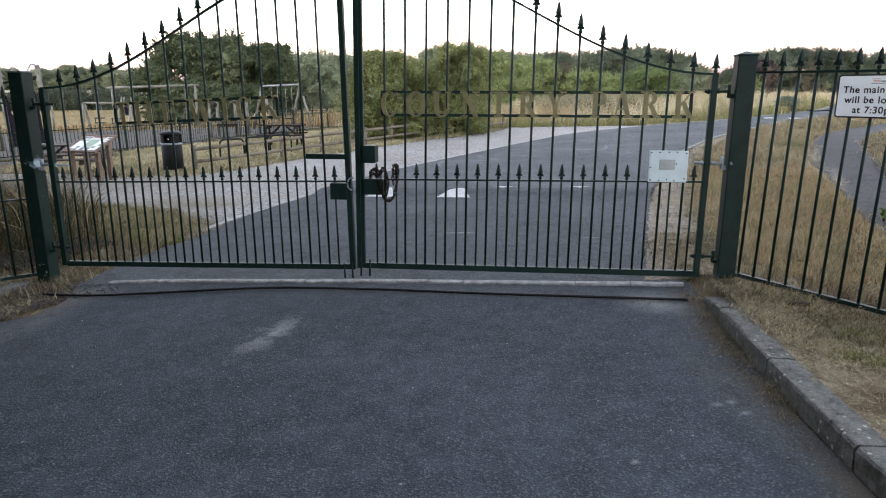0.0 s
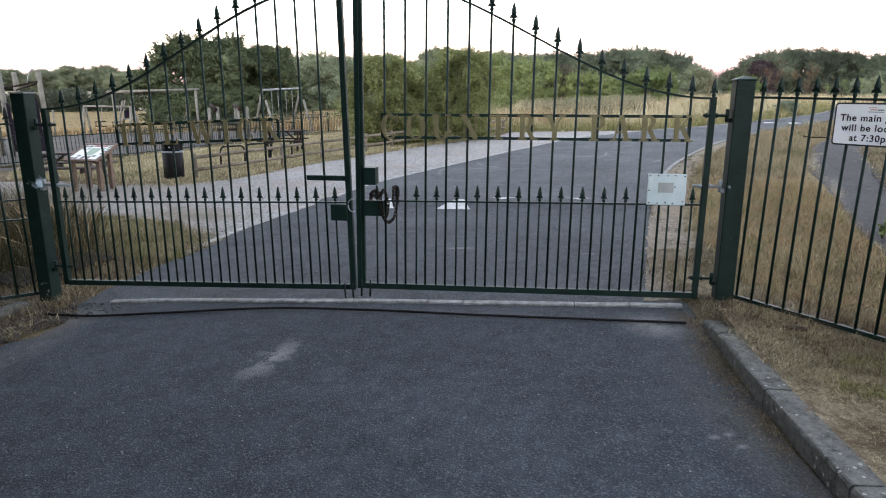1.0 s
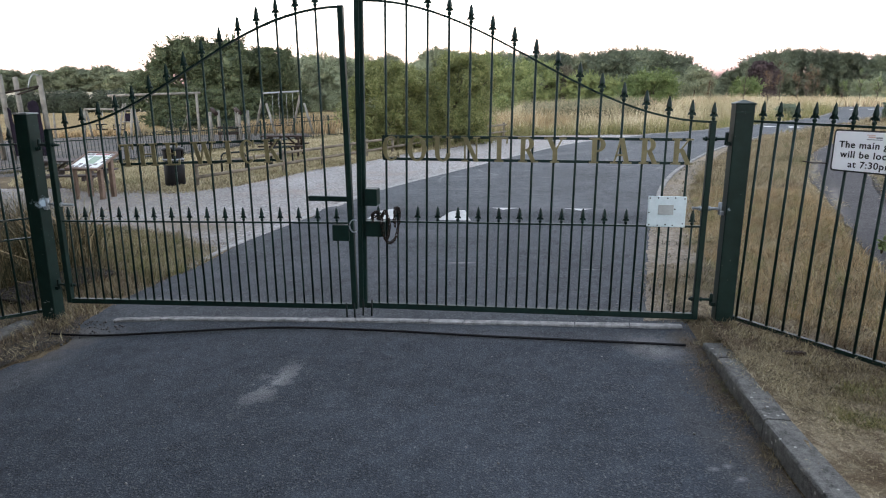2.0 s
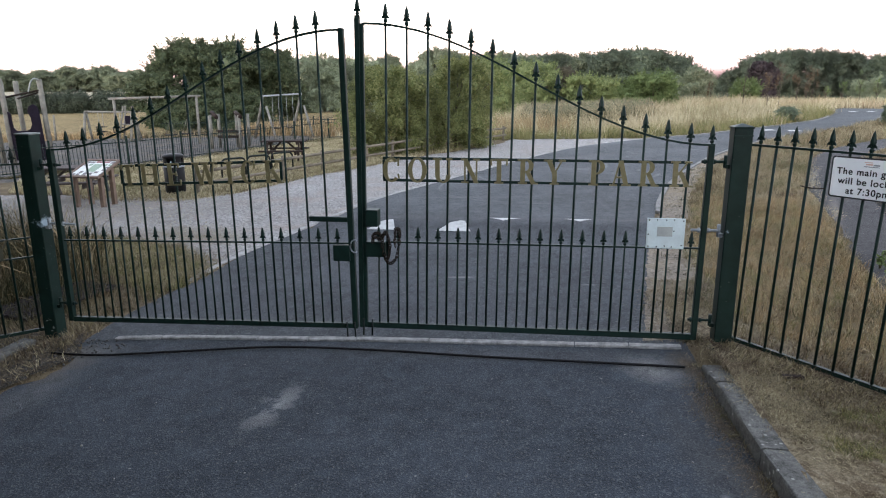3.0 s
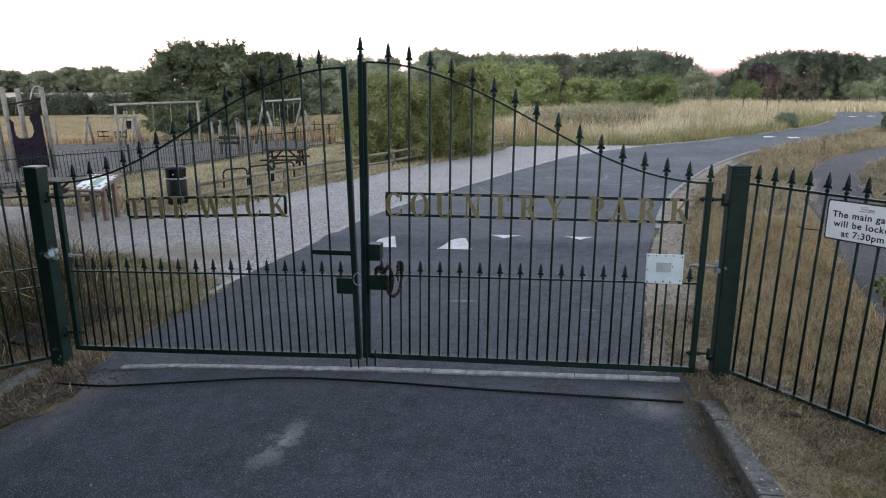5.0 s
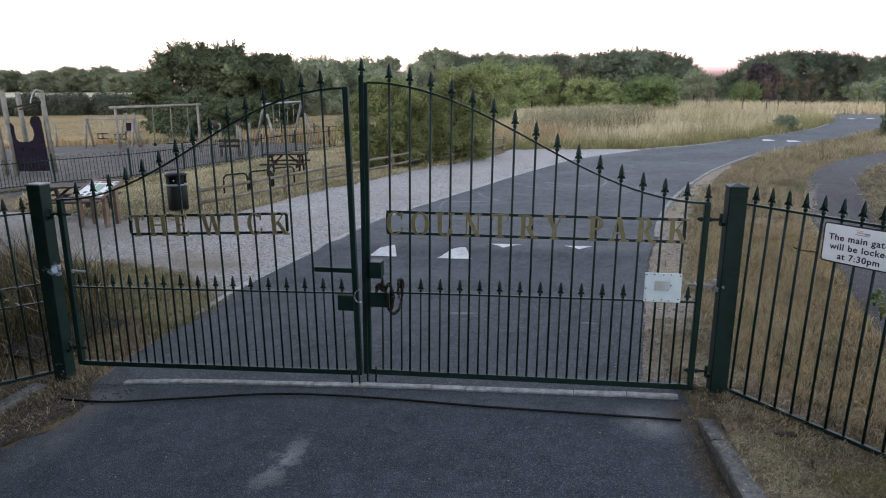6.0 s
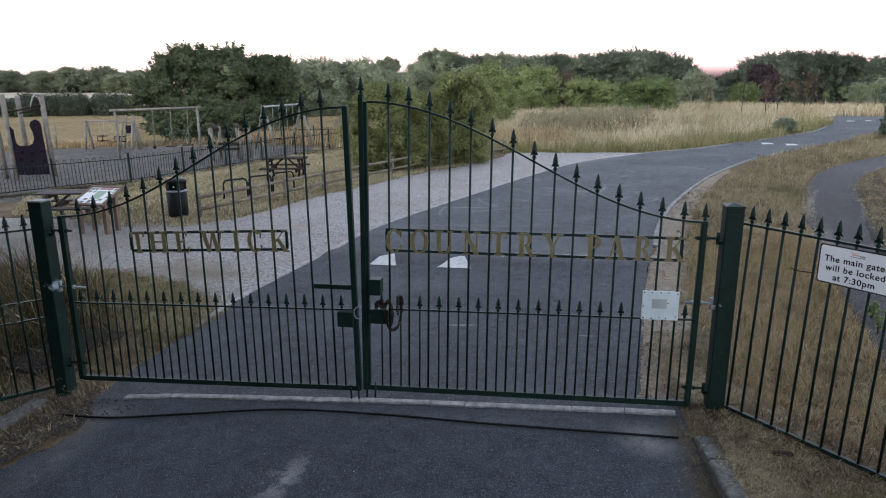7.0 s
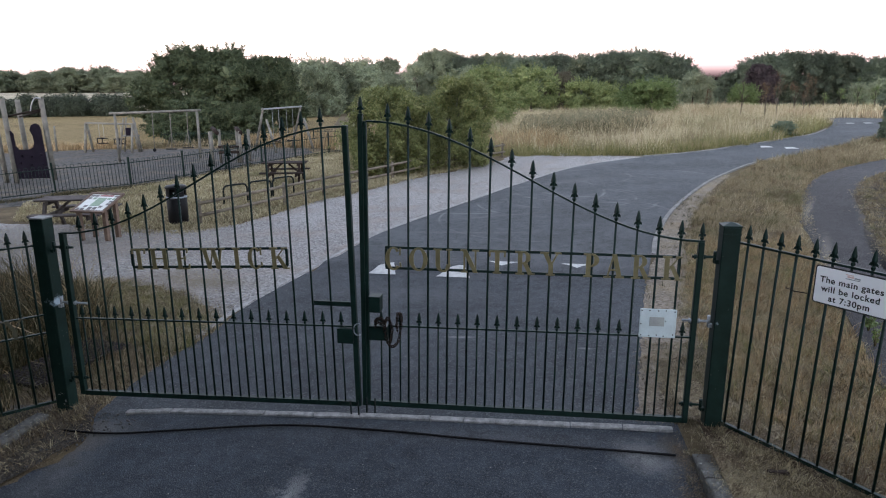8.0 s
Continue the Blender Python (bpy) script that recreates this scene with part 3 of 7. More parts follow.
def blades(name, x, y, z, height, width, lean, material, parent=None, clump=0.0):
    """Grass: a bent blade of two quads at each place."""
    n = len(x)
    turn = rng.uniform(0, 2 * np.pi, n)
    way = 1.6 * np.sin(1.1 * x + 0.5 * y) + 1.4 * np.sin(0.45 * x - 1.3 * y + 1.0) + rng.normal(0, 1.7, n)
    h = height * rng.uniform(0.45, 1.15, n)
    l = lean * h * rng.uniform(0.2, 1.6, n)
    w = width * rng.uniform(0.6, 1.3, n)
    base = np.stack([x, y, z], 1)
    side = np.stack([np.cos(turn), np.sin(turn), np.zeros(n)], 1) * (w / 2)[:, None]
    off = np.stack([np.cos(way), np.sin(way), np.zeros(n)], 1) * l[:, None]
    up = np.array([0, 0, 1.0])
    mid = base + off * 0.35 + up * (h * 0.6)[:, None]
    tip = base + off + up * (h * np.sqrt(np.clip(1 - (0.5 * l / h) ** 2, 0.1, 1)))[:, None]
    v = np.stack([base - side, base + side, mid - side * 0.8, mid + side * 0.8, tip - side * 0.15, tip + side * 0.15], 1).reshape(-1, 3)
    i = np.arange(n)[:, None] * 6
    f = np.concatenate([i + np.array([[0, 1, 3, 2]]), i + np.array([[2, 3, 5, 4]])], 1).reshape(-1, 4)
    return raw_mesh(name, v, f, material, parent)


def leaves(name, clumps, count, size, material, parent=None, shell=0.55, seed=1):
    """Leaves on clumps (x, y, z, rx, ry, rz): small folded lozenges, thickest towards the clump's skin."""
    r = np.random.default_rng(seed)
    c = np.array(clumps, float)
    wgt = c[:, 3] * c[:, 5]
    k = r.choice(len(c), count, p=wgt / wgt.sum())
    d = r.normal(size=(count, 3))
    d /= np.linalg.norm(d, axis=1)[:, None]
    rad = shell + (1.02 - shell) * r.random(count) ** 0.7
    p = c[k, :3] + d * c[k, 3:] * rad[:, None]
    return leaf_mesh(name, p, d * 0.9 + r.normal(size=(count, 3)) * 0.4 + np.array([0, 0, 0.35]), size, r, material, parent)


def lump(cx, cy, z0, w, d, h, count, seed):
    """Clumps that make one small uneven crown of that width, depth and height above z0."""
    r = np.random.default_rng(seed)
    out = []
    for i in range(count):
        a, zz, q = r.uniform(0, 2 * math.pi), r.uniform(0.06, 0.9), r.uniform(0.13, 0.25)
        rad = 0.46 * math.sqrt(max(0.05, 1 - (2 * zz - 0.85) ** 2)) * math.sqrt(r.random())
        out.append((cx + w * rad * math.cos(a), cy + d * rad * math.sin(a), z0 + h * zz, w * q, d * q, h * q * 0.9))
    return out


def unit(v):
    return v / (np.linalg.norm(v, axis=-1, keepdims=True) + 1e-9)


def leaf_mesh(name, p, nrm, size, r, material, parent):
    """Folded lozenges at p that face along nrm."""
    nrm = unit(nrm)
    a = unit(np.cross(nrm, r.normal(size=p.shape)))
    b = np.cross(nrm, a)
    s = (size * r.uniform(0.55, 1.35, len(p)))[:, None]
    v = np.stack([p - a * s * 0.62, p - b * s * 0.3 + nrm * s * 0.06, p + a * s * 0.62, p + b * s * 0.3 + nrm * s * 0.06], 1).reshape(-1, 3)
    return raw_mesh(name, v, np.arange(len(p))[:, None] * 4 + np.arange(4)[None, :], material, parent)


def crown(parent, w, d, h, material, seed, lobes=24, spread=0.17, count=50000, size=0.15, base=0.0, twigs=0, reach=0.4, arch=0.5, core=0.2, belly=0.42):
    """A crown of leafy lobes, each bearing smaller sprays, round a dense dark core, with arching twigs that break its outline."""
    r = np.random.default_rng(seed)
    box_ = np.array([w, d, h])
    c, rad = np.zeros((lobes, 3)), np.zeros((lobes, 3))
    for i in range(lobes):
        a, zz = 2 * math.pi * (0.618 * i + r.uniform(-0.12, 0.12)), 0.06 + 0.9 * ((i + r.random()) / lobes) ** 1.1
        q = spread * r.uniform(0.5, 1.4)
        girth = math.sqrt(max(0.03, 1 - ((zz - belly) / (1 - belly)) ** 2)) if zz > belly else math.sqrt(max(0.3, 1 - 0.4 * ((belly - zz) / belly) ** 2))
        out = max(0.0, 0.5 * girth - 0.8 * q) * r.uniform(0.55, 1.16)
        c[i] = (w * out * math.cos(a), d * out * math.sin(a), 0.97 * h * (base + (1 - base) * min(1 - 1.25 * q, max(0.5 * q, zz))))
        rad[i] = box_ * q * np.array([1, 1, 0.9 * (1 - base)])
    sub = 22
    way = unit(r.normal(size=(lobes, sub, 3)) + np.array([0, 0, 0.45]) + 0.5 * unit(c * np.array([1, 1, 0.3]))[:, None, :])
    wgt = rad[:, 0] * rad[:, 2]
    n = int(count * (1 - core))
    k, j = r.choice(lobes, n, p=wgt / wgt.sum()), r.integers(0, sub, n)
    e = unit(way[k, j] * 0.5 + r.normal(size=(n, 3)) * 0.75)
    p = c[k] + way[k, j] * rad[k] * 0.78 + e * rad[k] * (0.34 * r.uniform(0.55, 1.05, n) ** 0.6)[:, None]
    nrm = e * 0.6 + way[k, j] * 0.35 + r.normal(size=(n, 3)) * 0.5 + np.array([0, 0, 0.25])
    places, faces, sizes = [p], [nrm], [np.full(n, size)]
    n = count - n
    k = r.choice(lobes, n, p=wgt / wgt.sum())
    e = unit(r.normal(size=(n, 3)))
    places.append(c[k] + e * rad[k] * r.uniform(0.3, 0.8, n)[:, None]), faces.append(e + r.normal(size=(n, 3)) * 0.3), sizes.append(np.full(n, size * 2.2))
    if twigs:
        per = 26
        k, j = r.choice(lobes, twigs, p=wgt / wgt.sum()), r.integers(0, sub, twigs)
        start = c[k] + way[k, j] * rad[k] * 0.9
        go = unit(way[k, j] + r.normal(size=(twigs, 3)) * 0.35 + np.array([0, 0, 0.35]))
        long = reach * r.uniform(0.5, 1.3, twigs)
        u = r.random((twigs, per)) ** 0.8
        q = start[:, None, :] + go[:, None, :] * (u * long[:, None])[:, :, None] - np.array([0, 0, 1.0]) * (arch * u ** 2 * long[:, None])[:, :, None]
        q = q + r.normal(size=q.shape) * (0.09 * reach * (1.1 - u))[:, :, None]
        f = r.normal(size=q.shape) * 0.5 + np.array([0, 0, 0.8]) + go[:, None, :] * 0.4
        places.append(q.reshape(-1, 3)), faces.append(f.reshape(-1, 3)), sizes.append(np.full(twigs * per, size * 0.85))
    return leaf_mesh("crown", np.concatenate(places), np.concatenate(faces), np.concatenate(sizes), r, material, parent)


def trunk_and_limbs(parent, x, y, z0, h, r, seed, spread=0.35, limbs=7, first=0.18):
    rr = random.Random(seed)
    bm = bmesh.new()
    pts = [(x + rr.uniform(-0.02, 0.02) * h * i / 4, y + rr.uniform(-0.02, 0.02) * h * i / 4, z0 - 0.1 + h * 0.75 * i / 4) for i in range(5)]
    for i in range(4):
        rod(bm, pts[i], pts[i + 1], r * (1 - 0.22 * i), r * (1 - 0.22 * (i + 1)), 7)
    for i in range(limbs):
        a, k = rr.uniform(0, 6.28), rr.uniform(first, max(0.7, first + 0.25))
        s = Vector(pts[0]).lerp(Vector(pts[-1]), k)
        e = s + Vector((math.cos(a) * h * spread, math.sin(a) * h * spread, h * rr.uniform(0.15, 0.3)))
        rod(bm, s, e, r * 0.45, r * 0.12, 5)
    return part("trunk", bm, BARK, parent)


# ---- the land ----
LEFT_EDGE = curve([(-3.38, 5.8), (-3.33, 6.5), (-3.2, 7.2), (-2.99, 8.0), (-2.88, 8.9), (-2.62, 9.86), (-1.95, 11.9), (-1.57, 13.25), (-1.07, 14.35), (0.22, 16.65), (1.03, 18.04), (1.95, 19.7), (3.08, 21.54), (4.4, 23.6), (5.73, 25.05), (7.05, 26.0), (8.15, 26.75)], 4)
FAR_LEFT = curve([(8.15, 26.75), (9.71, 27.26), (11.14, 27.95), (12.95, 29.37), (14.82, 30.68), (17.01, 32.41), (19.06, 34.14), (21.67, 37.47), (24.47, 41.83), (25.9, 44.6), (27.4, 47.2), (29.3, 47.8), (31.5, 46.5), (36.0, 44.5), (42.0, 41.0)], 4)
RIGHT_EDGE = curve([(1.72, 5.3), (2.08, 6.45), (2.52, 7.85), (2.9, 9.0), (3.5, 10.75), (4.07, 12.4), (5.05, 14.6), (6.2, 16.7), (7.8, 19.3), (9.7, 21.8), (10.9, 23.2),
                    (13.1, 24.9), (16.4, 27.6), (21.1, 32.0), (24.5, 34.2), (29.0, 35.6), (34.0, 35.0), (40.0, 32.0)], 4)
PARK_ROAD_LINE = [tuple(p) for p in LEFT_EDGE + FAR_LEFT[1:] + RIGHT_EDGE[::-1]]
KERB_BASE = curve([(2.035, 5.245), (1.98, 4.85), (1.88, 4.18), (1.805, 3.57), (1.73, 2.95), (1.71, 2.5), (1.69, 2.2), (1.68, 1.0), (1.75, -1.5), (2.0, -6.0), (2.6, -14.0), (3.5, -40.0)], 4)
LEFT_BASE = curve([(-3.36, 5.75), (-3.28, 5.45), (-3.22, 5.15), (-3.3, 4.93), (-3.5, 4.6), (-4.1, 3.4), (-4.4, 1.0), (-4.2, -6.0), (-4.0, -14.0), (-4.0, -40.0)], 4)
ROAD_LINE = [(-3.36, 5.95)] + [tuple(p) for p in LEFT_BASE] + [tuple(p) for p in KERB_BASE[::-1]] + [(2.03, 5.3), (2.06, 5.44)]
GRAVEL_LINE = [(8.15, 26.85), (7.3, 27.5), (5.5, 29.3), (2.95, 29.6), (2.5, 27.6), (0.8, 24.95), (-0.6, 23.3), (-1.6, 21.7), (-3.6, 18.4), (-4.7, 15.9), (-5.2, 15.3), (-5.8, 15.0), (-7.2, 15.4), (-9.0, 16.2),
               (-12.0, 17.0), (-18.0, 17.4), (-18.0, 12.2), (-9.0, 11.9), (-7.0, 11.2), (-6.3, 10.85), (-5.55, 10.6), (-4.8, 10.3), (-3.97, 9.65), (-3.12, 8.55)] + [tuple(p) for p in LEFT_EDGE if p[1] > 8.6]
PATH_L = curve([(3.6, 3.6), (4.1, 5.6), (4.9, 7.5), (5.5, 8.85), (6.3, 10.7), (7.2, 12.9), (8.7, 15.7), (10.4, 18.5), (12.3, 20.6), (15.4, 22.9), (20.0, 25.2), (30.0, 28.5)], 4)
PATH_R = curve([(5.6, 3.6), (5.9, 6.6), (6.7, 9.6), (7.5, 11.3), (9.3, 14.4), (11.2, 17.4), (13.0, 19.2), (16.0, 21.4), (21.0, 23.6), (31.0, 26.8)], 4)
PATH_LINE = [tuple(p) for p in PATH_L + PATH_R[::-1]]
PLAY_LINE = [(-11.6, 20.6), (-11.2, 24.0), (-10.0, 26.0), (-8.9, 27.8), (-7.8, 30.0), (-6.8, 35.0), (-8.0, 38.5), (-14.0, 41.0), (-24.0, 45.0), (-34.0, 44.0), (-34.0, 20.0), (-14.0, 19.4)]
MEADOW_LINE = [(1.4, 30.4), (5.5, 29.5), (8.4, 27.5), (9.9, 28.0), (12.9, 29.7), (15.7, 31.6), (19.4, 35.2), (23.2, 40.2), (26.5, 46.0), (30.0, 56.0), (30.0, 75.0), (-6.0, 75.0), (-6.0, 36.0), (-2.0, 31.5)]

bm = bmesh.new()
near_x = np.concatenate([np.array([-900, -500, -300, -200, -150]), np.arange(-120, 121, 6.0), np.array([150, 200, 300, 500, 900])])
near_y = np.concatenate([np.array([-300, -100, -30]), np.arange(-12, 120, 6.0), np.arange(120, 450, 15.0), np.array([500, 700, 1100, 2000])])
grid = [[bm.verts.new((x, y, float(gz(x, y)) - 0.012 - (0.16 if x > 23 and 20 < y < 70 else 0.0))) for x in near_x] for y in near_y]
for a, b in zip(grid, grid[1:]):
    for i in range(len(a) - 1):
        bm.faces.new((a[i], a[i + 1], b[i + 1], b[i]))
ground = ob_from("ground", bm, TURF)
tagged(ground, "dry straw-coloured turf over gently falling land", "ground", kind="structure")
flat("road", ROAD_LINE[:2] + ragged(ROAD_LINE[2:24], 0.035, 0.07, 5, closed=False) + ROAD_LINE[24:], 0.0, ROAD, "dark grey asphalt approach road with pale stains", "road")
def past_hump(p):
    return p[1] + 0.29 * p[0] > 10.64


flat("gateway_asphalt", [tuple(p) for p in LEFT_EDGE if not past_hump(p)] + [tuple(p) for p in RIGHT_EDGE[::-1] if not past_hump(p)], 0.0015, APRON, "coarse dark asphalt apron behind the gate", "road")
flat("park_road", [p for p in PARK_ROAD_LINE if past_hump(p)], 0.004, PARK_ROAD, "smooth dark asphalt road curving through the park", "road")
flat("gravel_area", ragged(GRAVEL_LINE[:25], 0.14, 0.3, closed=False) + GRAVEL_LINE[25:], 0.0, GRAVEL, "pale grey gravel parking strip beside the asphalt", "gravel")
flat("bare_soil", ragged([(-3.4, 6.0), (-3.25, 5.4), (-3.4, 4.9), (-3.6, 4.5), (-4.2, 3.4), (-4.5, 1.0), (-7.0, 1.0), (-6.5, 4.4), (-4.6, 6.1)], 0.05, 0.15, 8), 0.003, SOIL, "dark bare soil and rubble beside the gate post", "soil")
flat("footpath", ragged(PATH_LINE, 0.05, 0.25), 0.004, PATH, "narrow cracked asphalt footpath between dry grass", "path")
flat("play_surface", PLAY_LINE, 0.0, BARKCHIP, "grey loose play surface inside the bow-top railing", "ground")


# ---- gate: posts, two leaves, letters, latch, chain ----
GATE_TURN = -8.386
GATE = pose(-3.545, 5.953, 0, 0, 0, GATE_TURN)


def spear(bm, h=0.15, r=0.011):
    """A cast spearhead with a collar and two curled barbs."""
    lathe(bm, [(r * 1.0, 0.0), (r * 1.5, 0.012), (r * 1.5, 0.022), (r * 0.9, 0.03), (r * 1.0, 0.05), (r * 2.0, 0.066), (r * 1.9, 0.078), (r * 0.9, h * 0.86), (0.0012, h)], 6)
    for s in (-1, 1):
        slab(bm, [(s * r * 0.6, 0.03), (s * r * 2.2, 0.034), (s * r * 2.9, 0.026), (s * r * 2.6, 0.046), (s * r * 1.6, 0.058), (s * r * 0.6, 0.056)], -0.005, 0.005)


bm = bmesh.new()
spear(bm)
SPEAR = bpy.data.meshes.new("finial")
bm.to_mesh(SPEAR)
bm.free()
SPEAR.materials.append(PAINT)


def finial(parent, x, y, z, lean=0.0, size=1.0):
    o = new("finial", SPEAR)
    o.parent = parent
    o.matrix_basis = pose(x, y, z, 0, math.degrees(lean), 0) @ Matrix.Scale(size, 4)
    return o


def bar(parent, x0, z0, x1, z1, r, y=0.0, tip=True, size=1.0):
    bm = bmesh.new()
    rod(bm, (x0, y, z0), (x1, y, z1), r, r, 8)
    o = part("bar", bm, PAINT, parent)
    if tip:
        finial(o, x1, y, z1, math.atan2(x1 - x0, z1 - z0), size)
    return o


def rail(parent, pts, half, tall, name="rail"):
    """A flat bar along points (x, z): half its depth and its height."""
    bm = bmesh.new()
    rings = [[bm.verts.new((x, y, z + k)) for y, k in ((-half, -tall / 2), (half, -tall / 2), (half, tall / 2), (-half, tall / 2))] for x, z in pts]
    for a, b in zip(rings, rings[1:]):
        for i in range(4):
            bm.faces.new((a[i], a[(i + 1) % 4], b[(i + 1) % 4], b[i]))
    bm.faces.new(rings[0][::-1])
    bm.faces.new(rings[-1])
    bmesh.ops.recalc_face_normals(bm, faces=bm.faces)
    return part(name, bm, PAINT, parent)


def stile(parent, x0, x1, z0, z1, w, depth=0.05):
    bm = bmesh.new()
    box(bm, (-w / 2, -depth / 2, 0), (w / 2, depth / 2, z1 - z0), 0.004)
    for v in bm.verts:
        v.co.x += x0 + (x1 - x0) * v.co.z / (z1 - z0)
        v.co.z += z0
    return part("stile", bm, PAINT, parent)


def leaf_left_x(s, z):
    return s + (0.003 - 0.020 * s / 2.79) * (z - 0.1)


def leaf_right_x(s, z):
    k = (s - 2.867) / 2.79
    return s + (0.0127 - 0.0067 * k) * (z - 0.1)


def ease(k):
    return 0.5 - 0.5 * math.cos(math.pi * min(1, max(0, k)))


# letters: strokes with thick stems, thin hairlines and slab serifs
def stroke(bm, n, x0, z0, x1, z1, w):
    """A straight stroke with level ends."""
    f = -0.0225 - 0.0003 * n
    slab(bm, [(x0 - w / 2, z0), (x0 + w / 2, z0), (x1 + w / 2, z1), (x1 - w / 2, z1)], f, -0.0145)


def bow(bm, n, cx, cz, rx, rz, thick, thin, a0, a1, steps=22):
    """Part of an oval stroke, thick at its sides."""
    f = -0.0225 - 0.0003 * n
    ring = []
    for i in range(steps + 1):
        a = radians(a0 + (a1 - a0) * i / steps)
        c, s = math.cos(a), math.sin(a)
        ring.append(((cx + rx * c, cz + rz * s), (cx + (rx - thick) * c, cz + (rz - thin) * s)))
    for (a, b), (c, d) in zip(ring, ring[1:]):
        slab(bm, [a, c, d, b], f, -0.0145)


def letter(parent, ch, x, w, z, h, slope=0.0):
    """One gilded capital on the front of the bars; x: its left side, z: its foot."""
    bm = bmesh.new()
    T, H, S = h * 0.19, h * 0.07, h * 0.065
    n = [0]

    def st(x0, z0, x1, z1, t):
        n[0] += 1
        stroke(bm, n[0], x0 * w, z0 * h, x1 * w, z1 * h, t)

    def hor(x0, x1, z0, t):
        n[0] += 1
        f = -0.0225 - 0.0003 * n[0]
        slab(bm, [(x0 * w, z0 * h - t / 2), (x1 * w, z0 * h - t / 2), (x1 * w, z0 * h + t / 2), (x0 * w, z0 * h + t / 2)], f, -0.0145)

    def foot(xc, k=1.0):
        e = (T * 0.95 * k) / w
        hor(xc - e, xc + e, S / 2 / h, S)

    def head(xc, k=1.0):
        e = (T * 0.95 * k) / w
        hor(xc - e, xc + e, 1 - S / 2 / h, S)

    def arc(cx, cz, rx, rz, thick, thin, a0, a1):
        n[0] += 1
        bow(bm, n[0], cx * w, cz * h, rx * w, rz * h, thick, thin, a0, a1)

    e = T / 2 / w
    if ch == "T":
        st(0.5, 0, 0.5, 1, T), foot(0.5), hor(0, 1, 0.96, S)
        st(0.06, 0.74, 0.03, 0.97, H), st(0.94, 0.74, 0.97, 0.97, H)
    elif ch == "H":
        for q in (0.2, 0.8):
            st(q, 0, q, 1, T), foot(q), head(q)
        hor(0.2, 0.8, 0.52, H)
    elif ch == "E":
        st(0.25, 0, 0.25, 1, T), foot(0.2), head(0.2)
        hor(0.2, 0.9, 0.965, S), hor(0.2, 0.72, 0.52, H), hor(0.2, 0.96, 0.035, S)
        st(0.88, 0.78, 0.9, 0.98, H), st(0.94, 0.02, 0.97, 0.26, H), st(0.7, 0.42, 0.7, 0.62, H)
    elif ch == "W":
        st(0.3, 0, 0.1, 1, T), st(0.3, 0, 0.5, 0.9, H), st(0.7, 0, 0.5, 1, T), st(0.7, 0, 0.9, 1, H)
        head(0.1), head(0.5), head(0.91, 0.8)
    elif ch == "I":
        st(0.5, 0, 0.5, 1, T), foot(0.5), head(0.5)
    elif ch == "C":
        arc(0.52, 0.5, 0.52, 0.515, T, H, 42, 318)
        st(0.93, 0.66, 0.95, 0.98, H), st(0.93, 0.34, 0.97, 0.14, H)
    elif ch == "K":
        st(0.2, 0, 0.2, 1, T), foot(0.2), head(0.2)
        st(0.26, 0.4, 0.82, 1, H), st(0.84, 0, 0.44, 0.6, T), foot(0.86, 0.9), head(0.82, 0.8)
    elif ch == "O":
        arc(0.5, 0.5, 0.5, 0.52, T, H, 0, 360)
    elif ch == "U":
        st(0.2, 0.3, 0.2, 1, T), head(0.2), st(0.84, 0.3, 0.84, 1, H), head(0.84, 0.7)
        arc(0.5, 0.32, 0.3 + e, 0.335, T, H, 180, 360)
    elif ch == "N":
        st(0.16, 0, 0.16, 1, H), st(0.84, 0, 0.84, 1, H), st(0.84, 0, 0.16, 1, T), foot(0.16, 0.8), head(0.1, 0.7), head(0.84, 0.8)
    elif ch == "R":
        st(0.22, 0, 0.22, 1, T), foot(0.22), head(0.18)
        arc(0.42, 0.74, 0.42, 0.265, T, H, -90, 90), hor(0.2, 0.45, 0.965, S), hor(0.2, 0.45, 0.5, H)
        st(0.86, 0, 0.5, 0.5, T), foot(0.9, 0.8)
    elif ch == "P":
        st(0.24, 0, 0.24, 1, T), foot(0.24), head(0.2)
        arc(0.46, 0.73, 0.46, 0.275, T, H, -90, 90), hor(0.2, 0.48, 0.965, S), hor(0.2, 0.48, 0.475, H)
    elif ch == "Y":
        st(0.5, 0, 0.5, 0.5, T), foot(0.5), st(0.5, 0.44, 0.16, 1, T), st(0.5, 0.44, 0.88, 1, H), head(0.14), head(0.88, 0.8)
    elif ch == "A":
        st(0.84, 0, 0.5, 1, T), st(0.14, 0, 0.46, 1, H), hor(0.26, 0.74, 0.34, H), foot(0.14, 0.8), foot(0.85)
    o = part("letter", bm, GOLD, parent, "gilded serif capital " + ch)
    o.matrix_basis = pose(x, 0, z, 0, slope, 0)
    return o


left_leaf = empty("gate_leaf", GATE)
tagged(left_leaf, "dark green steel gate leaf with spearheads, reading THE WICK in gold", "gate", "pair of park gates")
lz = lambda s: 0.047 + 0.0272 * s
lm = lambda s: 0.812 + 0.021 * s
la = lambda s: 1.64 + 0.985 * ease(s / 2.75)
stile(left_leaf, 0.012, 0.012, 0.03, 1.645, 0.05)
stile(left_leaf, 2.79, 2.747, 0.1, 2.635, 0.046)
rail(left_leaf, [(0.035, lz(0.035)), (2.77, lz(2.77))], 0.02, 0.045, "bottom_rail")
rail(left_leaf, [(0.035, lm(0)), (2.755, lm(2.77))], 0.012, 0.014, "middle_rail")
rail(left_leaf, [(2.75 * i / 24 - 0.003, la(2.75 * i / 24)) for i in range(25)], 0.014, 0.016, "top_rail")
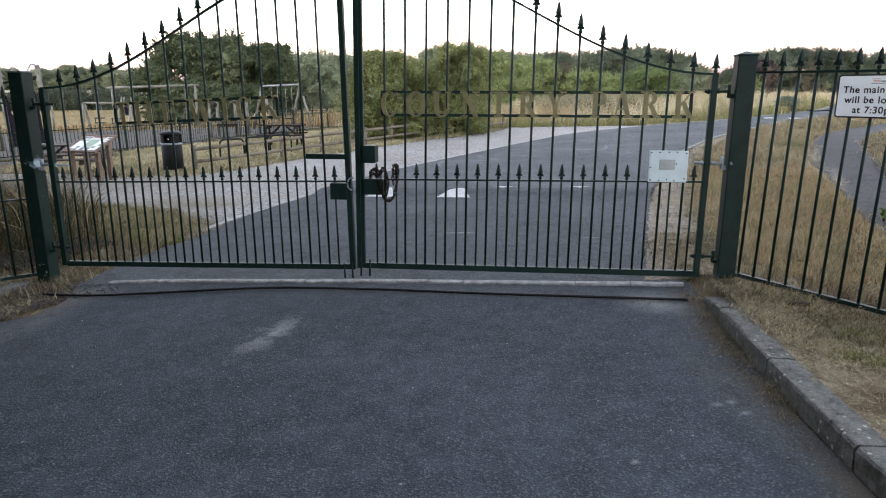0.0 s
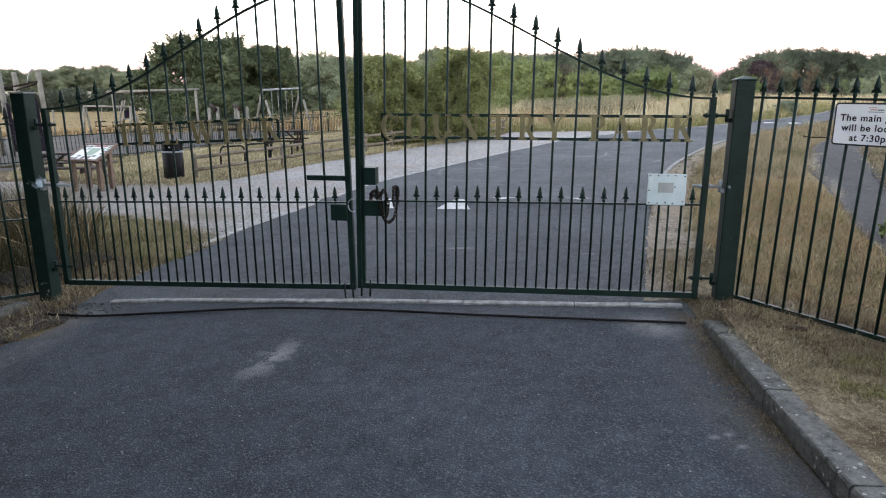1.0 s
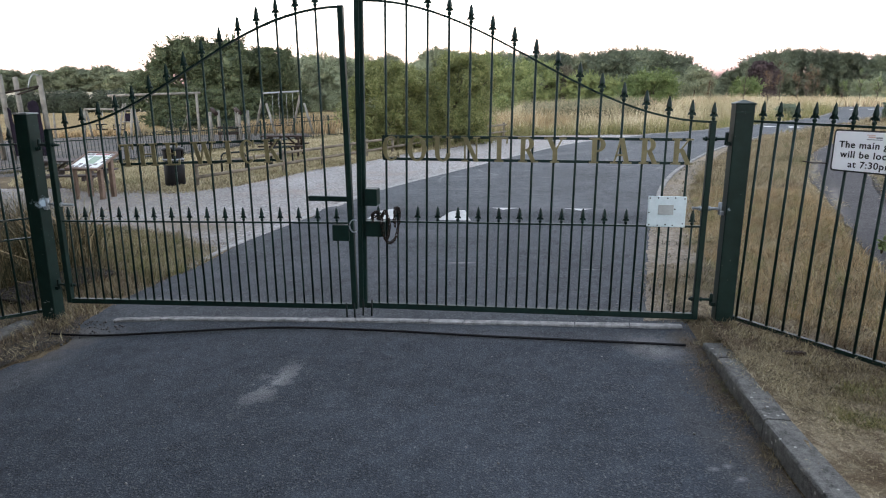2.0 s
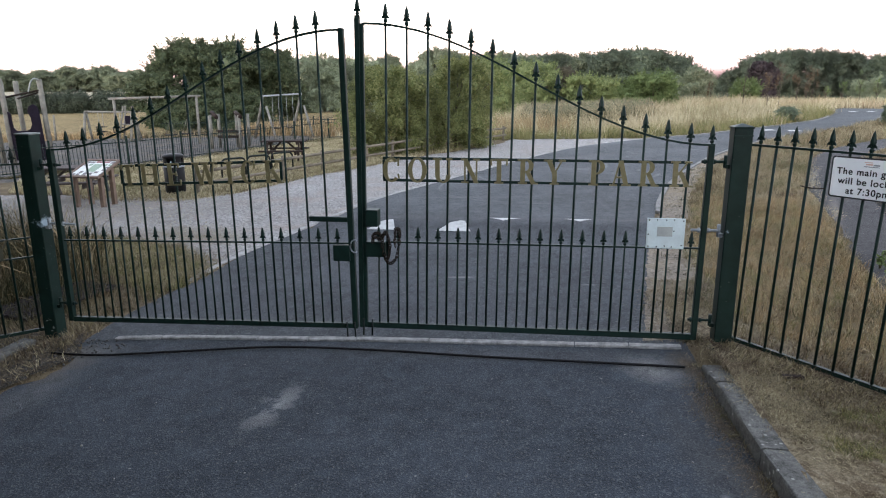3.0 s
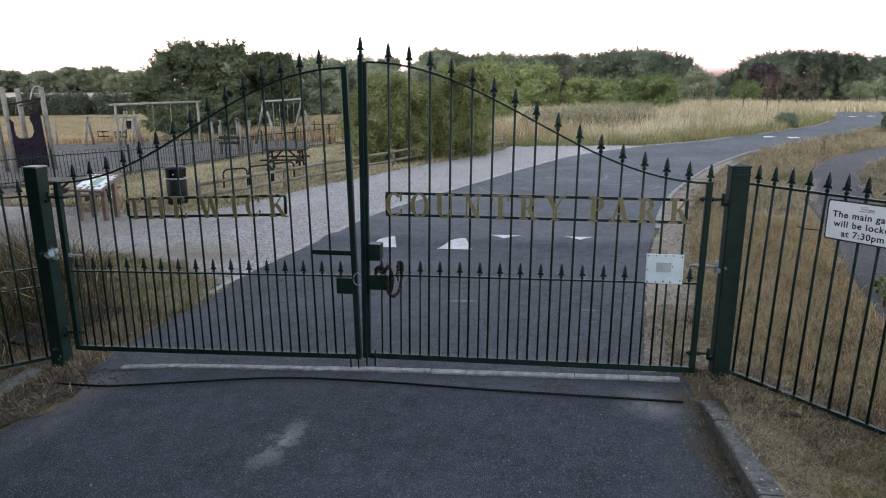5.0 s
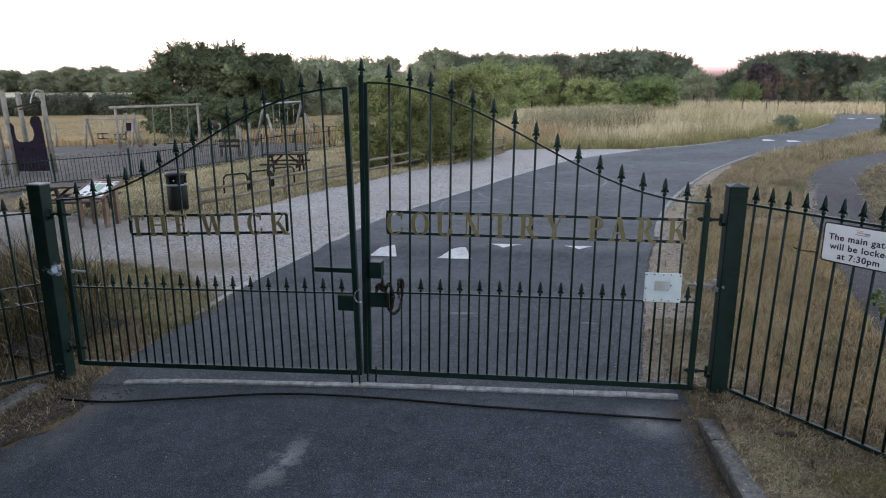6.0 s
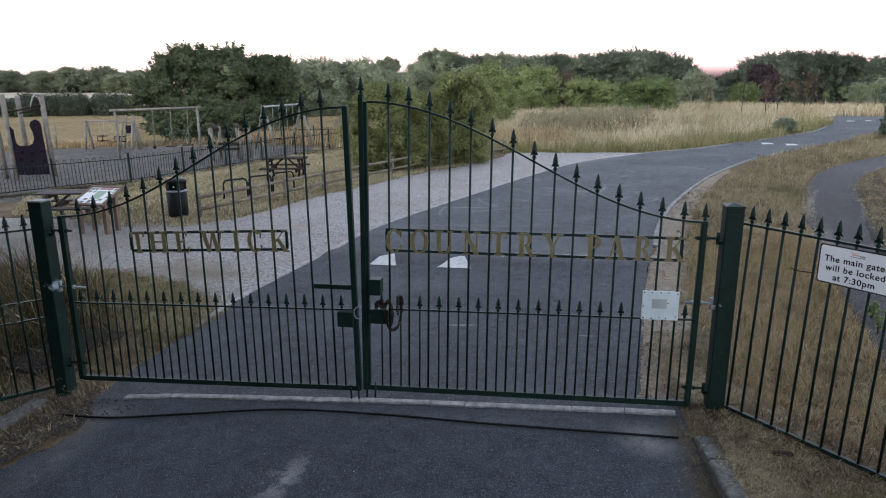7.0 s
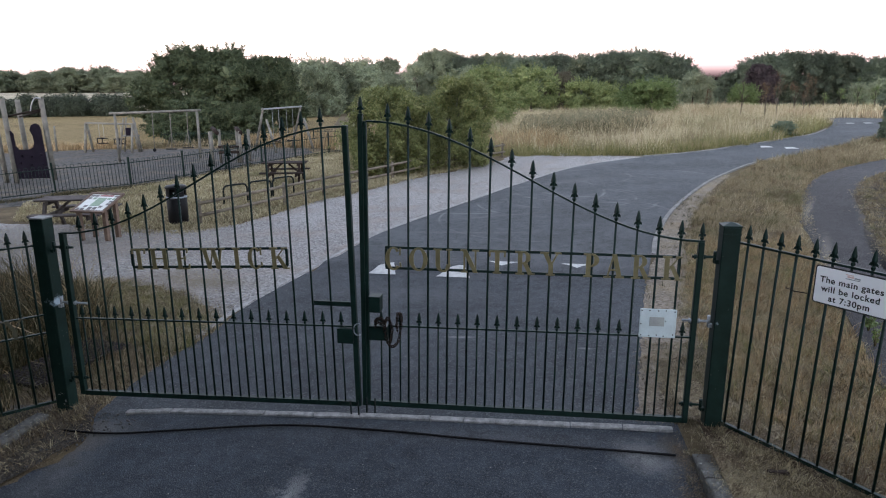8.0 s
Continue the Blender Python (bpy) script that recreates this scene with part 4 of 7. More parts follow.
for k in range(15):
    s = 0.187 + 0.1708 * k
    zt = la(s) + 0.012
    bar(left_leaf, s, lz(s) + 0.02, leaf_left_x(s, zt), zt, 0.0095)
for k in range(16):
    s = 0.102 + 0.1708 * k
    zt = lm(s) + 0.01
    bar(left_leaf, s, lz(s) + 0.02, leaf_left_x(s, zt), zt, 0.008, size=0.85)
word = lambda s: 1.328 + (1.389 - 1.328) * (s - 0.698) / 1.475
for k in (0.012, 0.178):
    rail(left_leaf, [(0.69, word(0.69) + k), (2.178, word(2.178) + k)], 0.0085, 0.022, "name_rail")
for s in (0.69, 2.178):
    rail(left_leaf, [(s - 0.011, word(s) + 0.095), (s + 0.011, word(s) + 0.095)], 0.0082, 0.15, "name_rail_end")
for ch, a, b in (("T", 0.705, 0.84), ("H", 0.88, 1.065), ("E", 1.135, 1.265), ("W", 1.393, 1.603), ("I", 1.684, 1.754), ("C", 1.824, 1.958), ("K", 2.035, 2.2)):
    letter(left_leaf, ch, a, b - a, word(a) - 0.006, 0.196, -2.2)
bm = bmesh.new()
box(bm, (2.41, -0.016, 1.055), (2.765, 0.016, 1.098), 0.003)
part("bolt_rail", bm, PAINT, left_leaf)
bm = bmesh.new()
box(bm, (2.622, -0.05, 0.718), (2.768, 0.03, 0.856), 0.004)
part("lock_box", bm, PAINT, left_leaf)
for s in (2.722, 2.793):
    bm = bmesh.new()
    rod(bm, (s, -0.03, 0.025), (s - 0.004, -0.03, 0.16), 0.008)
    part("drop_bolt", bm, BLACK_PAINT, left_leaf)

right_leaf = empty("gate_leaf", GATE)
tagged(right_leaf, "dark green steel gate leaf with spearheads, reading COUNTRY PARK in gold", "gate", "pair of park gates")
rz_ = lambda s: 0.14 + 0.0122 * (s - 2.88)
rm = lambda s: 0.89 + 0.011 * (s - 2.9)
ra = lambda s: 1.737 + 0.932 * (1 - ease((s - 2.92) / 2.76))
stile(right_leaf, 2.852, 2.884, 0.115, 2.715, 0.04)
stile(right_leaf, 2.886, 2.92, 0.118, 2.67, 0.03, 0.04)
stile(right_leaf, 5.655, 5.664, 0.15, 1.735, 0.044)
rail(right_leaf, [(2.9, rz_(2.9)), (5.635, rz_(5.64))], 0.02, 0.048, "bottom_rail")
rail(right_leaf, [(2.92, rm(2.92)), (5.645, rm(5.645))], 0.012, 0.014, "middle_rail")
rail(right_leaf, [(2.93 + 2.73 * i / 24, ra(2.93 + 2.73 * i / 24)) for i in range(25)], 0.014, 0.016, "top_rail")
for k in range(15):
    s = 3.1 + 0.171 * k - 0.017 * (1 - k / 15)
    zt = ra(s) + 0.01
    bar(right_leaf, s, rz_(s) + 0.02, leaf_right_x(s, zt), zt, 0.0095)
for k in range(16):
    s = 3.008 + 0.1708 * k
    zt = rm(s) + 0.01
    if k not in (13, 14):
        bar(right_leaf, s, rz_(s) + 0.02, leaf_right_x(s, zt), zt, 0.008, size=0.85)
    else:
        bar(right_leaf, s, rz_(s) + 0.02, s, rm(s) - 0.004, 0.008, tip=False)
top = part("stile_cap", (lambda b: (box(b, (2.866, -0.02, 2.712), (2.906, 0.02, 2.73), 0.003), b)[1])(bmesh.new()), PAINT, right_leaf)
finial(top, 2.886, 0, 2.73, 0.012, 0.95)
top = part("stile_cap", (lambda b: (box(b, (5.643, -0.022, 1.733), (5.687, 0.022, 1.748), 0.003), b)[1])(bmesh.new()), PAINT, right_leaf)
finial(top, 5.665, 0, 1.748, 0.0, 0.95)
for z in (1.424, 1.606):
    rail(right_leaf, [(3.07, z), (5.515, z - 0.004)], 0.0085, 0.022, "name_rail")
for s in (3.077, 5.508):
    rail(right_leaf, [(s - 0.01, 1.514), (s + 0.01, 1.514)], 0.0082, 0.16, "name_rail_end")
for ch, a, b in (("C", 3.072, 3.212), ("O", 3.283, 3.442), ("U", 3.5, 3.652), ("N", 3.735, 3.875), ("T", 3.965, 4.105), ("R", 4.195, 4.335), ("Y", 4.405, 4.555),
                 ("P", 4.755, 4.88), ("A", 4.92, 5.062), ("R", 5.138, 5.272), ("K", 5.378, 5.528)):
    letter(right_leaf, ch, a, b - a, 1.411, 0.2, 0.0)
for lo, hi, nm in (((2.925, -0.085, 1.035), (3.03, 0.03, 1.178), "bolt_box"), ((2.915, -0.06, 0.768), (3.085, 0.03, 0.9), "lock_box")):
    bm = bmesh.new()
    box(bm, lo, hi, 0.004)
    part(nm, bm, PAINT, right_leaf)
for s in (2.868, 2.945):
    bm = bmesh.new()
    rod(bm, (s, -0.03, 0.05), (s + 0.006, -0.03, 0.2), 0.008)
    part("drop_bolt", bm, BLACK_PAINT, right_leaf)

# white meter plate bolted to the gate, with a grey window and screws
plate = empty("plate", GATE)
tagged(plate, "weathered white square plate with a grey centre, bolted to the gate", "plate")
bm = bmesh.new()
box(bm, (5.223, -0.03, 0.915), (5.515, -0.018, 1.161), 0.003)
part("backing", bm, WHITE_PLATE, plate)
bm = bmesh.new()
box(bm, (5.302, -0.034, 1.015), (5.42, -0.0285, 1.094), 0.001)
part("window", bm, GREY_PLATE, plate, "faded grey rectangular window")
for s, z in ((5.238, 1.146), (5.3, 1.148), (5.37, 1.147), (5.43, 1.15), (5.5, 1.143), (5.24, 0.932), (5.305, 0.928), (5.42, 0.93), (5.495, 0.945), (5.235, 1.03), (5.43, 1.06), (5.365, 0.937)):
    bm = bmesh.new()
    rod(bm, (s, -0.029, z), (s, -0.036, z), 0.0065, 0.004, 7)
    part("screw", bm, RUST, plate)

# rusty chain hung over the middle rail by the lock
chain = empty("chain", GATE)
tagged(chain, "rusty steel chain looped over the gate's middle rail", "chain")
bm = bmesh.new()
line = []
for i in range(15):
    a = radians(-200 + 360 * i / 14)
    line.append((0.026 * math.cos(a) * 0.48, 0, 0.026 * math.sin(a)))
tube(bm, line[:-1], 0.0042, 6, True)
LINK = part("link", bm, RUST, chain)
path = curve([(2.985, -0.075, 0.905), (2.99, -0.08, 0.96), (3.03, -0.082, 0.985), (3.065, -0.085, 0.95), (3.07, -0.082, 0.86), (3.09, -0.07, 0.76), (3.13, -0.06, 0.72), (3.18, -0.05, 0.77),
              (3.2, -0.035, 0.88), (3.205, -0.02, 0.98), (3.18, -0.018, 1.01), (3.165, -0.03, 0.95), (3.17, -0.035, 0.86)], 3)
path += curve([(3.0, -0.085, 0.95), (3.06, -0.095, 0.94), (3.1, -0.09, 0.99), (3.13, -0.08, 0.9), (3.125, -0.075, 0.82), (3.11, -0.075, 0.76)], 4)
first = True
for i, (p, q) in enumerate(zip(path, path[1:])):
    d = Vector(q) - Vector(p)
    if d.length < 1e-4 or d.length > 0.09:
        continue
    m = Matrix.Translation((Vector(p) + Vector(q)) / 2) @ d.to_track_quat("Z", "Y").to_matrix().to_4x4() @ pose(0, 0, 0, 0, 0, 90 * (i % 2) + 20)
    if first:
        LINK.matrix_basis, first = m, False
    else:
        share("link", LINK, chain, m)
hasp = empty("hasp_ring", GATE)
tagged(hasp, "bare steel ring joining the two gate leaves", "ring")
bm = bmesh.new()
tube(bm, [(2.812 + 0.04 * math.cos(radians(a)), -0.03, 0.85 + 0.055 * math.sin(radians(a))) for a in range(60, 320, 20)], 0.006, 6)
part("ring", bm, GALV, hasp)


def sprayed(name, x, y, z, r):
    """Green paint with a pale overspray round one spot."""
    m, nt, b = nodes(name)
    pos = coords(nt)
    mp = nt.nodes.new("ShaderNodeMapping")
    mp.vector_type = "TEXTURE"
    mp.inputs["Location"].default_value = (x, y, z)
    mp.inputs["Scale"].default_value = (r * 2.2, r * 2.2, r * 1.4)
    nt.links.new(pos, mp.inputs["Vector"])
    d = nt.nodes.new("ShaderNodeVectorMath")
    d.operation = "LENGTH"
    nt.links.new(mp.outputs[0], d.inputs[0])
    n = tex(nt, "ShaderNodeTexNoise", 18, 5, 0.65, pos)
    e = calc(nt, "ADD", d.outputs["Value"], calc(nt, "MULTIPLY", calc(nt, "SUBTRACT", n.outputs[0], 0.5), 2.6))
    k = calc(nt, "MULTIPLY", calc(nt, "SUBTRACT", 1.0, e, True), 1.8, True)
    f = tex(nt, "ShaderNodeTexNoise", 8, 5, 0.6, pos)
    chip = tex(nt, "ShaderNodeTexNoise", 38, 4, 0.7, pos)
    base = ramp(nt, f.outputs[0], [(0.3, (0.0036, 0.0115, 0.0095)), (0.7, (0.0084, 0.023, 0.0188))])
    base = mixc(nt, ramp(nt, chip.outputs[0], [(0.69, (0, 0, 0)), (0.72, (0.6, 0.6, 0.6))]), base, (0.2, 0.22, 0.2))
    nt.links.new(mixc(nt, k, base, (0.34, 0.42, 0.48)), b.inputs["Base Color"])
    b.inputs["Roughness"].default_value = 0.5
    b.inputs["Specular IOR Level"].default_value = 0.15
    return m


CAP_GREY = plain("faded_cap", (0.1, 0.11, 0.11), (0.2, 0.21, 0.21), 12, 90, 0.55)


def gate_post(s, z0, z1, pitched, material, label):
    e = empty("gate_post", GATE @ pose(s, 0, 0))
    tagged(e, label, "gate post", "gate posts")
    bm = bmesh.new()
    box(bm, (-0.068, -0.068, z0 - 0.3), (0.068, 0.068, z1), 0.006)
    part("shaft", bm, material, e)
    bm = bmesh.new()
    box(bm, (-0.074, -0.074, z1 - 0.002), (0.074, 0.074, z1 + 0.012), 0.003)
    if pitched:
        a = [bm.verts.new((x, y, z1 + 0.012)) for x, y in ((-0.07, -0.07), (0.07, -0.07), (0.07, 0.07), (-0.07, 0.07))]
        p = bm.verts.new((0, 0, z1 + 0.036))
        for i in range(4):
            bm.faces.new((a[i], a[(i + 1) % 4], p))
        box(bm, (-0.071, -0.071, z1 - 0.06), (0.071, 0.071, z1 - 0.05))
    part("cap", bm, PAINT if pitched else CAP_GREY, e)
    return e


left_post = gate_post(-0.19, -0.13, 1.775, False, sprayed("sprayed_green_paint", -3.655, 5.95, 0.985, 0.04), "square dark green steel gate post with pale overspray and chips")
for x, z, w, h in ((-0.02, 0.036, 0.03, 0.012), (0.012, 0.046, 0.02, 0.008), (0.03, 0.043, 0.012, 0.006), (0.04, -0.03, 0.022, 0.03), (0.02, -0.062, 0.024, 0.012), (0.0, 0.056, 0.01, 0.006)):
    bm = bmesh.new()
    slab(bm, [(x - w / 2, z), (x - w * 0.1, z - h / 2), (x + w / 2, z - h * 0.2), (x + w * 0.3, z + h / 2), (x - w * 0.25, z + h * 0.4)], -0.0688, -0.067)
    part("paint_chip", bm, CAP_GREY, left_post, "pale bare patch where paint flaked off")
gate_post(5.872, 0.1, 1.868, True, sprayed("chipped_green_paint", 2.2, 5.0, 1.07, 0.018), "square dark green steel gate post with a pitched cap")


def hinge(s0, s1, z, material, name_label, side):
    """An eye bolt through the stile and a hook on the post."""
    e = empty("hinge", GATE)
    tagged(e, name_label, "hinge", "gate hinges")
    bm = bmesh.new()
    rod(bm, (s0, 0, z), (s1, 0, z), 0.011)
    part("bolt", bm, material, e)
    bm = bmesh.new()
    x = s1 if side > 0 else s0
    rod(bm, (x, 0, z - 0.045), (x, 0, z + 0.05), 0.014)
    box(bm, (x - 0.004 if side > 0 else x - 0.05, -0.02, z - 0.05), (x + 0.05 if side > 0 else x + 0.004, 0.02, z - 0.02))
    part("hook", bm, material, e)
    n = 5.66 if side > 0 else 0.012
    for k in (-0.036, 0.036):
        bm = bmesh.new()
        rod(bm, (n + k - 0.008, 0, z), (n + k + 0.008, 0, z), 0.02, 0.02, 6)
        part("nut", bm, material, e)


hinge(5.565, 5.775, 1.068, GALV, "bright galvanised adjustable gate hinge on the post", 1)
hinge(5.6, 5.775, 1.61, PAINT, "green painted gate hinge near the post top", 1)
hinge(5.6, 5.775, 0.32, PAINT, "green painted gate hinge near the ground", 1)
hinge(-0.095, 0.17, 0.965, SPRAY, "pale sprayed adjustable gate hinge on the post", -1)
hinge(-0.095, 0.1, 1.505, PAINT, "green painted gate hinge near the post top", -1)
hinge(-0.095, 0.08, 0.2, PAINT, "green painted gate hinge near the ground", -1)

# ---- side fences ----
RIGHT_FENCE = pose(2.33, 5.03, 0, 0, 0, -58)
fence = empty("railing", RIGHT_FENCE)
tagged(fence, "dark green spear-topped steel railing beside the gate", "railing", "side railings")
rail(fence, [(-0.05, 0.195), (5.6, 0.187)], 0.016, 0.03, "bottom_rail")
rail(fence, [(-0.05, 1.747), (5.6, 1.684)], 0.014, 0.016, "top_rail")
for k in range(43):
    s = 0.02 + 0.129 * k
    zt = 1.757 - 0.0113 * s
    bar(fence, s, 0.18, s + 0.042, zt, 0.0105, size=0.95)
bm = bmesh.new()
tube(bm, [(0.405, -0.012, 1.484), (0.48, -0.02, 1.478), (0.58, -0.012, 1.485)], 0.004, 6)
part("wire_tie", bm, RUST, fence)

OLIVE = plain("tarnished_gilt", (0.03, 0.03, 0.018), (0.075, 0.07, 0.04), 20, 120, 0.6)
LEFT_FENCE = pose(-3.85, 5.99, 0, 0, 0, 38)
fence = empty("railing", LEFT_FENCE)
tagged(fence, "dark green spear-topped steel railing in front of tall dry grass", "railing", "side railings")
for z, h, nm in ((-0.072, 0.03, "bottom_rail"), (0.645, 0.014, "middle_rail"), (0.827, 0.014, "middle_rail"), (1.51, 0.016, "top_rail")):
    rail(fence, [(0.1, z), (-4.3, z)], 0.013, h, nm)
for k in range(30):
    s = -0.04 - 0.141 * k
    bar(fence, s + 0.012, -0.08, s - 0.012, 1.52, 0.0105, size=0.95)
o = letter(fence, "Y", -0.335, 0.175, 0.645, 0.188)
o.data.materials[0] = OLIVE
tagged(o, "tarnished gilt serif capital Y between the rails")


# ---- notice on the railing ----
def words(text, size, material, parent, m, depth=0.0006, spacing=1.0, name="wording"):
    """Raised lettering in the built-in font, centred."""
    c = bpy.data.curves.new("wording", "FONT")
    c.body, c.size, c.align_x, c.align_y, c.extrude, c.space_character = text, size, "CENTER", "CENTER", depth, spacing
    c.offset = size * 0.018
    o = bpy.data.objects.new("wording", c)
    scene.collection.objects.link(o)
    me = bpy.data.meshes.new_from_object(o.evaluated_get(bpy.context.evaluated_depsgraph_get()))
    bpy.data.objects.remove(o)
    me.materials.clear()
    me.materials.append(material)
    t = new(name, me)
    t.parent = parent
    t.matrix_basis = m
    t["label"] = text
    return t


def rounded(w, h, r, n=5):
    out = []
    for cx, cz, a0 in ((w / 2 - r, h / 2 - r, 0), (-w / 2 + r, h / 2 - r, 90), (-w / 2 + r, -h / 2 + r, 180), (w / 2 - r, -h / 2 + r, 270)):
        out += [(cx + r * math.cos(radians(a0 + 90 * i / n)), cz + r * math.sin(radians(a0 + 90 * i / n))) for i in range(n + 1)]
    return out


SIGN_W, SIGN_H = 0.505, 0.276
sign = empty("notice", RIGHT_FENCE @ pose(0.8635, -0.022, 1.578))
tagged(sign, "white notice with black border and lettering, on the railing", "sign")
bm = bmesh.new()
slab(bm, rounded(SIGN_W, SIGN_H, 0.02), -0.006, 0.0)
part("border", bm, SIGN_BLACK, sign, "black rounded border plate")
bm = bmesh.new()
slab(bm, rounded(SIGN_W - 0.02, SIGN_H - 0.02, 0.014), -0.0085, -0.0055)
part("face", bm, SIGN_WHITE, sign)
for text, dz in (("The main gates", 0.04), ("will be locked", -0.024), ("at 7:30pm", -0.088)):
    words(text, 0.0605, SIGN_BLACK, sign, pose(-0.004, -0.0093, dz, 90, 0, 0), spacing=1.12)
bm = bmesh.new()
box(bm, (-0.035, -0.0097, 0.091), (0.008, -0.0075, 0.101))
part("emblem", bm, SIGN_ORANGE, sign, "faded red emblem bar")
bm = bmesh.new()
box(bm, (0.012, -0.0097, 0.088), (0.05, -0.0075, 0.098))
part("emblem", bm, SIGN_GREY, sign, "grey emblem bar")
for z in (0.081, 0.109):
    bm = bmesh.new()
    box(bm, (-0.045, -0.0095, z - 0.0025), (0.05 if z < 0.1 else 0.005, -0.0075, z + 0.0025))
    part("emblem_line", bm, SIGN_GREY if z < 0.1 else SIGN_ORANGE, sign)


# ---- kerbs ----
def stone_mesh(name, length, w, h, material, round_=0.018, seed=0):
    """A kerb unit along x, its road edge rounded and a little worn."""
    r = random.Random(seed)
    bm = bmesh.new()
    rings = []
    for i in range(5):
        x = length * (i / 4 - 0.5)
        j = lambda: r.uniform(-0.003, 0.003)
        rings.append([bm.verts.new((x, y + j(), z + j())) for y, z in ((0, -0.12), (0, h - round_), (round_ * 0.3, h - round_ * 0.35), (round_, h), (w, h), (w, -0.12))])
    for a, b in zip(rings, rings[1:]):
        for i in range(5):
            bm.faces.new((a[i], b[i], b[i + 1], a[i + 1]))
    bm.faces.new(rings[0])
    bm.faces.new(rings[-1][::-1])
    bmesh.ops.recalc_face_normals(bm, faces=bm.faces)
    me = bpy.data.meshes.new(name)
    bm.to_mesh(me)
    bm.free()
    me.materials.append(material)
    return me


def stones(parent, line, name, unit, w, h, material, lift=lambda x, y: 0.0, gap=0.012, start=0.0, flip=1, stop=1e9):
    """Kerb units laid end to end along a line; the road is on the line's side."""
    meshes = [stone_mesh(name, unit - gap, w, h, material, seed=i) for i in range(3)]
    pts = [Vector((p[0], p[1], 0)) for p in line]
    acc = [0.0]
    for a, b in zip(pts, pts[1:]):
        acc.append(acc[-1] + (b - a).length)

    def at(d):
        for i in range(len(acc) - 1):
            if d <= acc[i + 1] or i == len(acc) - 2:
                return pts[i].lerp(pts[i + 1], (d - acc[i]) / (acc[i + 1] - acc[i]))
    d, i = start, 0
    while d + unit <= min(acc[-1], stop):
        a, b = at(d), at(d + unit)
        a.z, b.z = float(gz(a.x, a.y)) + lift(a.x, a.y), float(gz(b.x, b.y)) + lift(b.x, b.y)
        v = b - a
        o = new(name, meshes[i % 3])
        o.parent = parent
        o.matrix_basis = Matrix.Translation((a + b) / 2) @ pose(0, 0, 0, 0, -math.degrees(math.asin(v.z / v.length)), math.degrees(math.atan2(v.y, v.x))) @ Matrix.Scale(flip, 4, (0, 1, 0))
        d += unit
        i += 1


kerb = empty("kerb")
tagged(kerb, "worn grey concrete kerb stones along the approach road", "kerb", kind="structure")
up = lambda x, y: 0.035 + 0.083 * min(1.0, max(0.0, (4.75 - y) / 0.6))
stones(kerb, [tuple(p) for p in KERB_BASE], "kerb_stone", 0.43, 0.15, 0.0, KERB, lambda x, y: up(x, y), gap=0.014, start=0.56, stop=1.0)
stones(kerb, [tuple(p) for p in KERB_BASE], "kerb_stone", 0.915, 0.15, 0.0, KERB, lambda x, y: up(x, y), gap=0.016, start=0.99)
kerb = empty("kerb")
tagged(kerb, "low grey kerb stones half buried in dry grass", "kerb", kind="structure")
stones(kerb, [tuple(p) for p in curve([(-3.78, 5.75), (-3.9, 5.15), (-4.1, 4.4), (-4.6, 3.2), (-5.5, 0.5)], 4)], "kerb_stone", 0.915, 0.13, 0.06, KERB, start=0.0, flip=-1)
sill = empty("threshold_kerb")
tagged(sill, "pale flush concrete kerb units across the gateway", "kerb", kind="structure")
SILL = [(-3.08, 5.79), (-2.64, 5.78), (-1.71, 5.66), (-1.23, 5.59), (-0.79, 5.54), (-0.14, 5.44), (0.17, 5.385), (1.1, 5.23), (1.54, 5.16), (1.95, 5.08)]
cuts = (-3.08, -2.64, -1.71, -1.23, -0.79, -0.14, 0.17, 1.1, 1.54, 1.95)
for i, (a, b) in enumerate(zip(cuts, cuts[1:])):
    ya, yb = [float(np.interp(q, [p[0] for p in SILL], [p[1] for p in SILL])) for q in (a, b)]
    v = Vector((b - a, yb - ya, 0.038 * (b - a)))
    o = new("kerb_unit", stone_mesh("kerb_unit", v.length - 0.008, 0.072, 0.02, SILL_STONE, 0.012, seed=20 + i))
    o.parent = sill
    o.matrix_basis = pose((a + b) / 2, (ya + yb) / 2, 0.019 * (a + b), 0, -2.18, math.degrees(math.atan2(v.y, v.x)))
edging = empty("edging")
tagged(edging, "pale flush concrete edging between asphalt and gravel", "kerb", kind="structure")
stones(edging, [tuple(p + np.array([-0.06, 0])) for p in LEFT_EDGE], "edging_stone", 0.915, 0.065, 0.01, PALE_EDGE, start=2.0)
edging = empty("edging")
tagged(edging, "pale concrete edging between park road and dry grass", "kerb", kind="structure")
stones(edging, [tuple(p) for p in RIGHT_EDGE[::-1] if 10.5 < p[1] < 24], "edging_stone", 0.915, 0.09, 0.045, CONCRETE, flip=1)
edging = empty("edging")
tagged(edging, "pale concrete edging along the tall meadow grass", "kerb", kind="structure")
stones(edging, [tuple(p) for p in FAR_LEFT], "edging_stone", 0.915, 0.1, 0.04, CONCRETE, start=0.0, flip=1, stop=18)

# raised turf behind the kerb, running down to the land beyond the railing
VERGE = [(x + 0.13, y) for x, y in [tuple(p) for p in KERB_BASE]]


def verge_z(x, y):
    """The turf's height beside the kerb."""
    k = np.clip((x - np.interp(-np.asarray(y), [-p[1] for p in VERGE], [p[0] for p in VERGE])) / 0.5, 0, 1)
    w = np.clip((6.2 - y) / 1.6, 0, 1)
    return np.maximum(gz(x, y) + 0.004, gz(x, y) + (0.108 - 0.03 * k - 0.038 * np.clip(np.asarray(x) - 2.2, 0, 9)) * w)


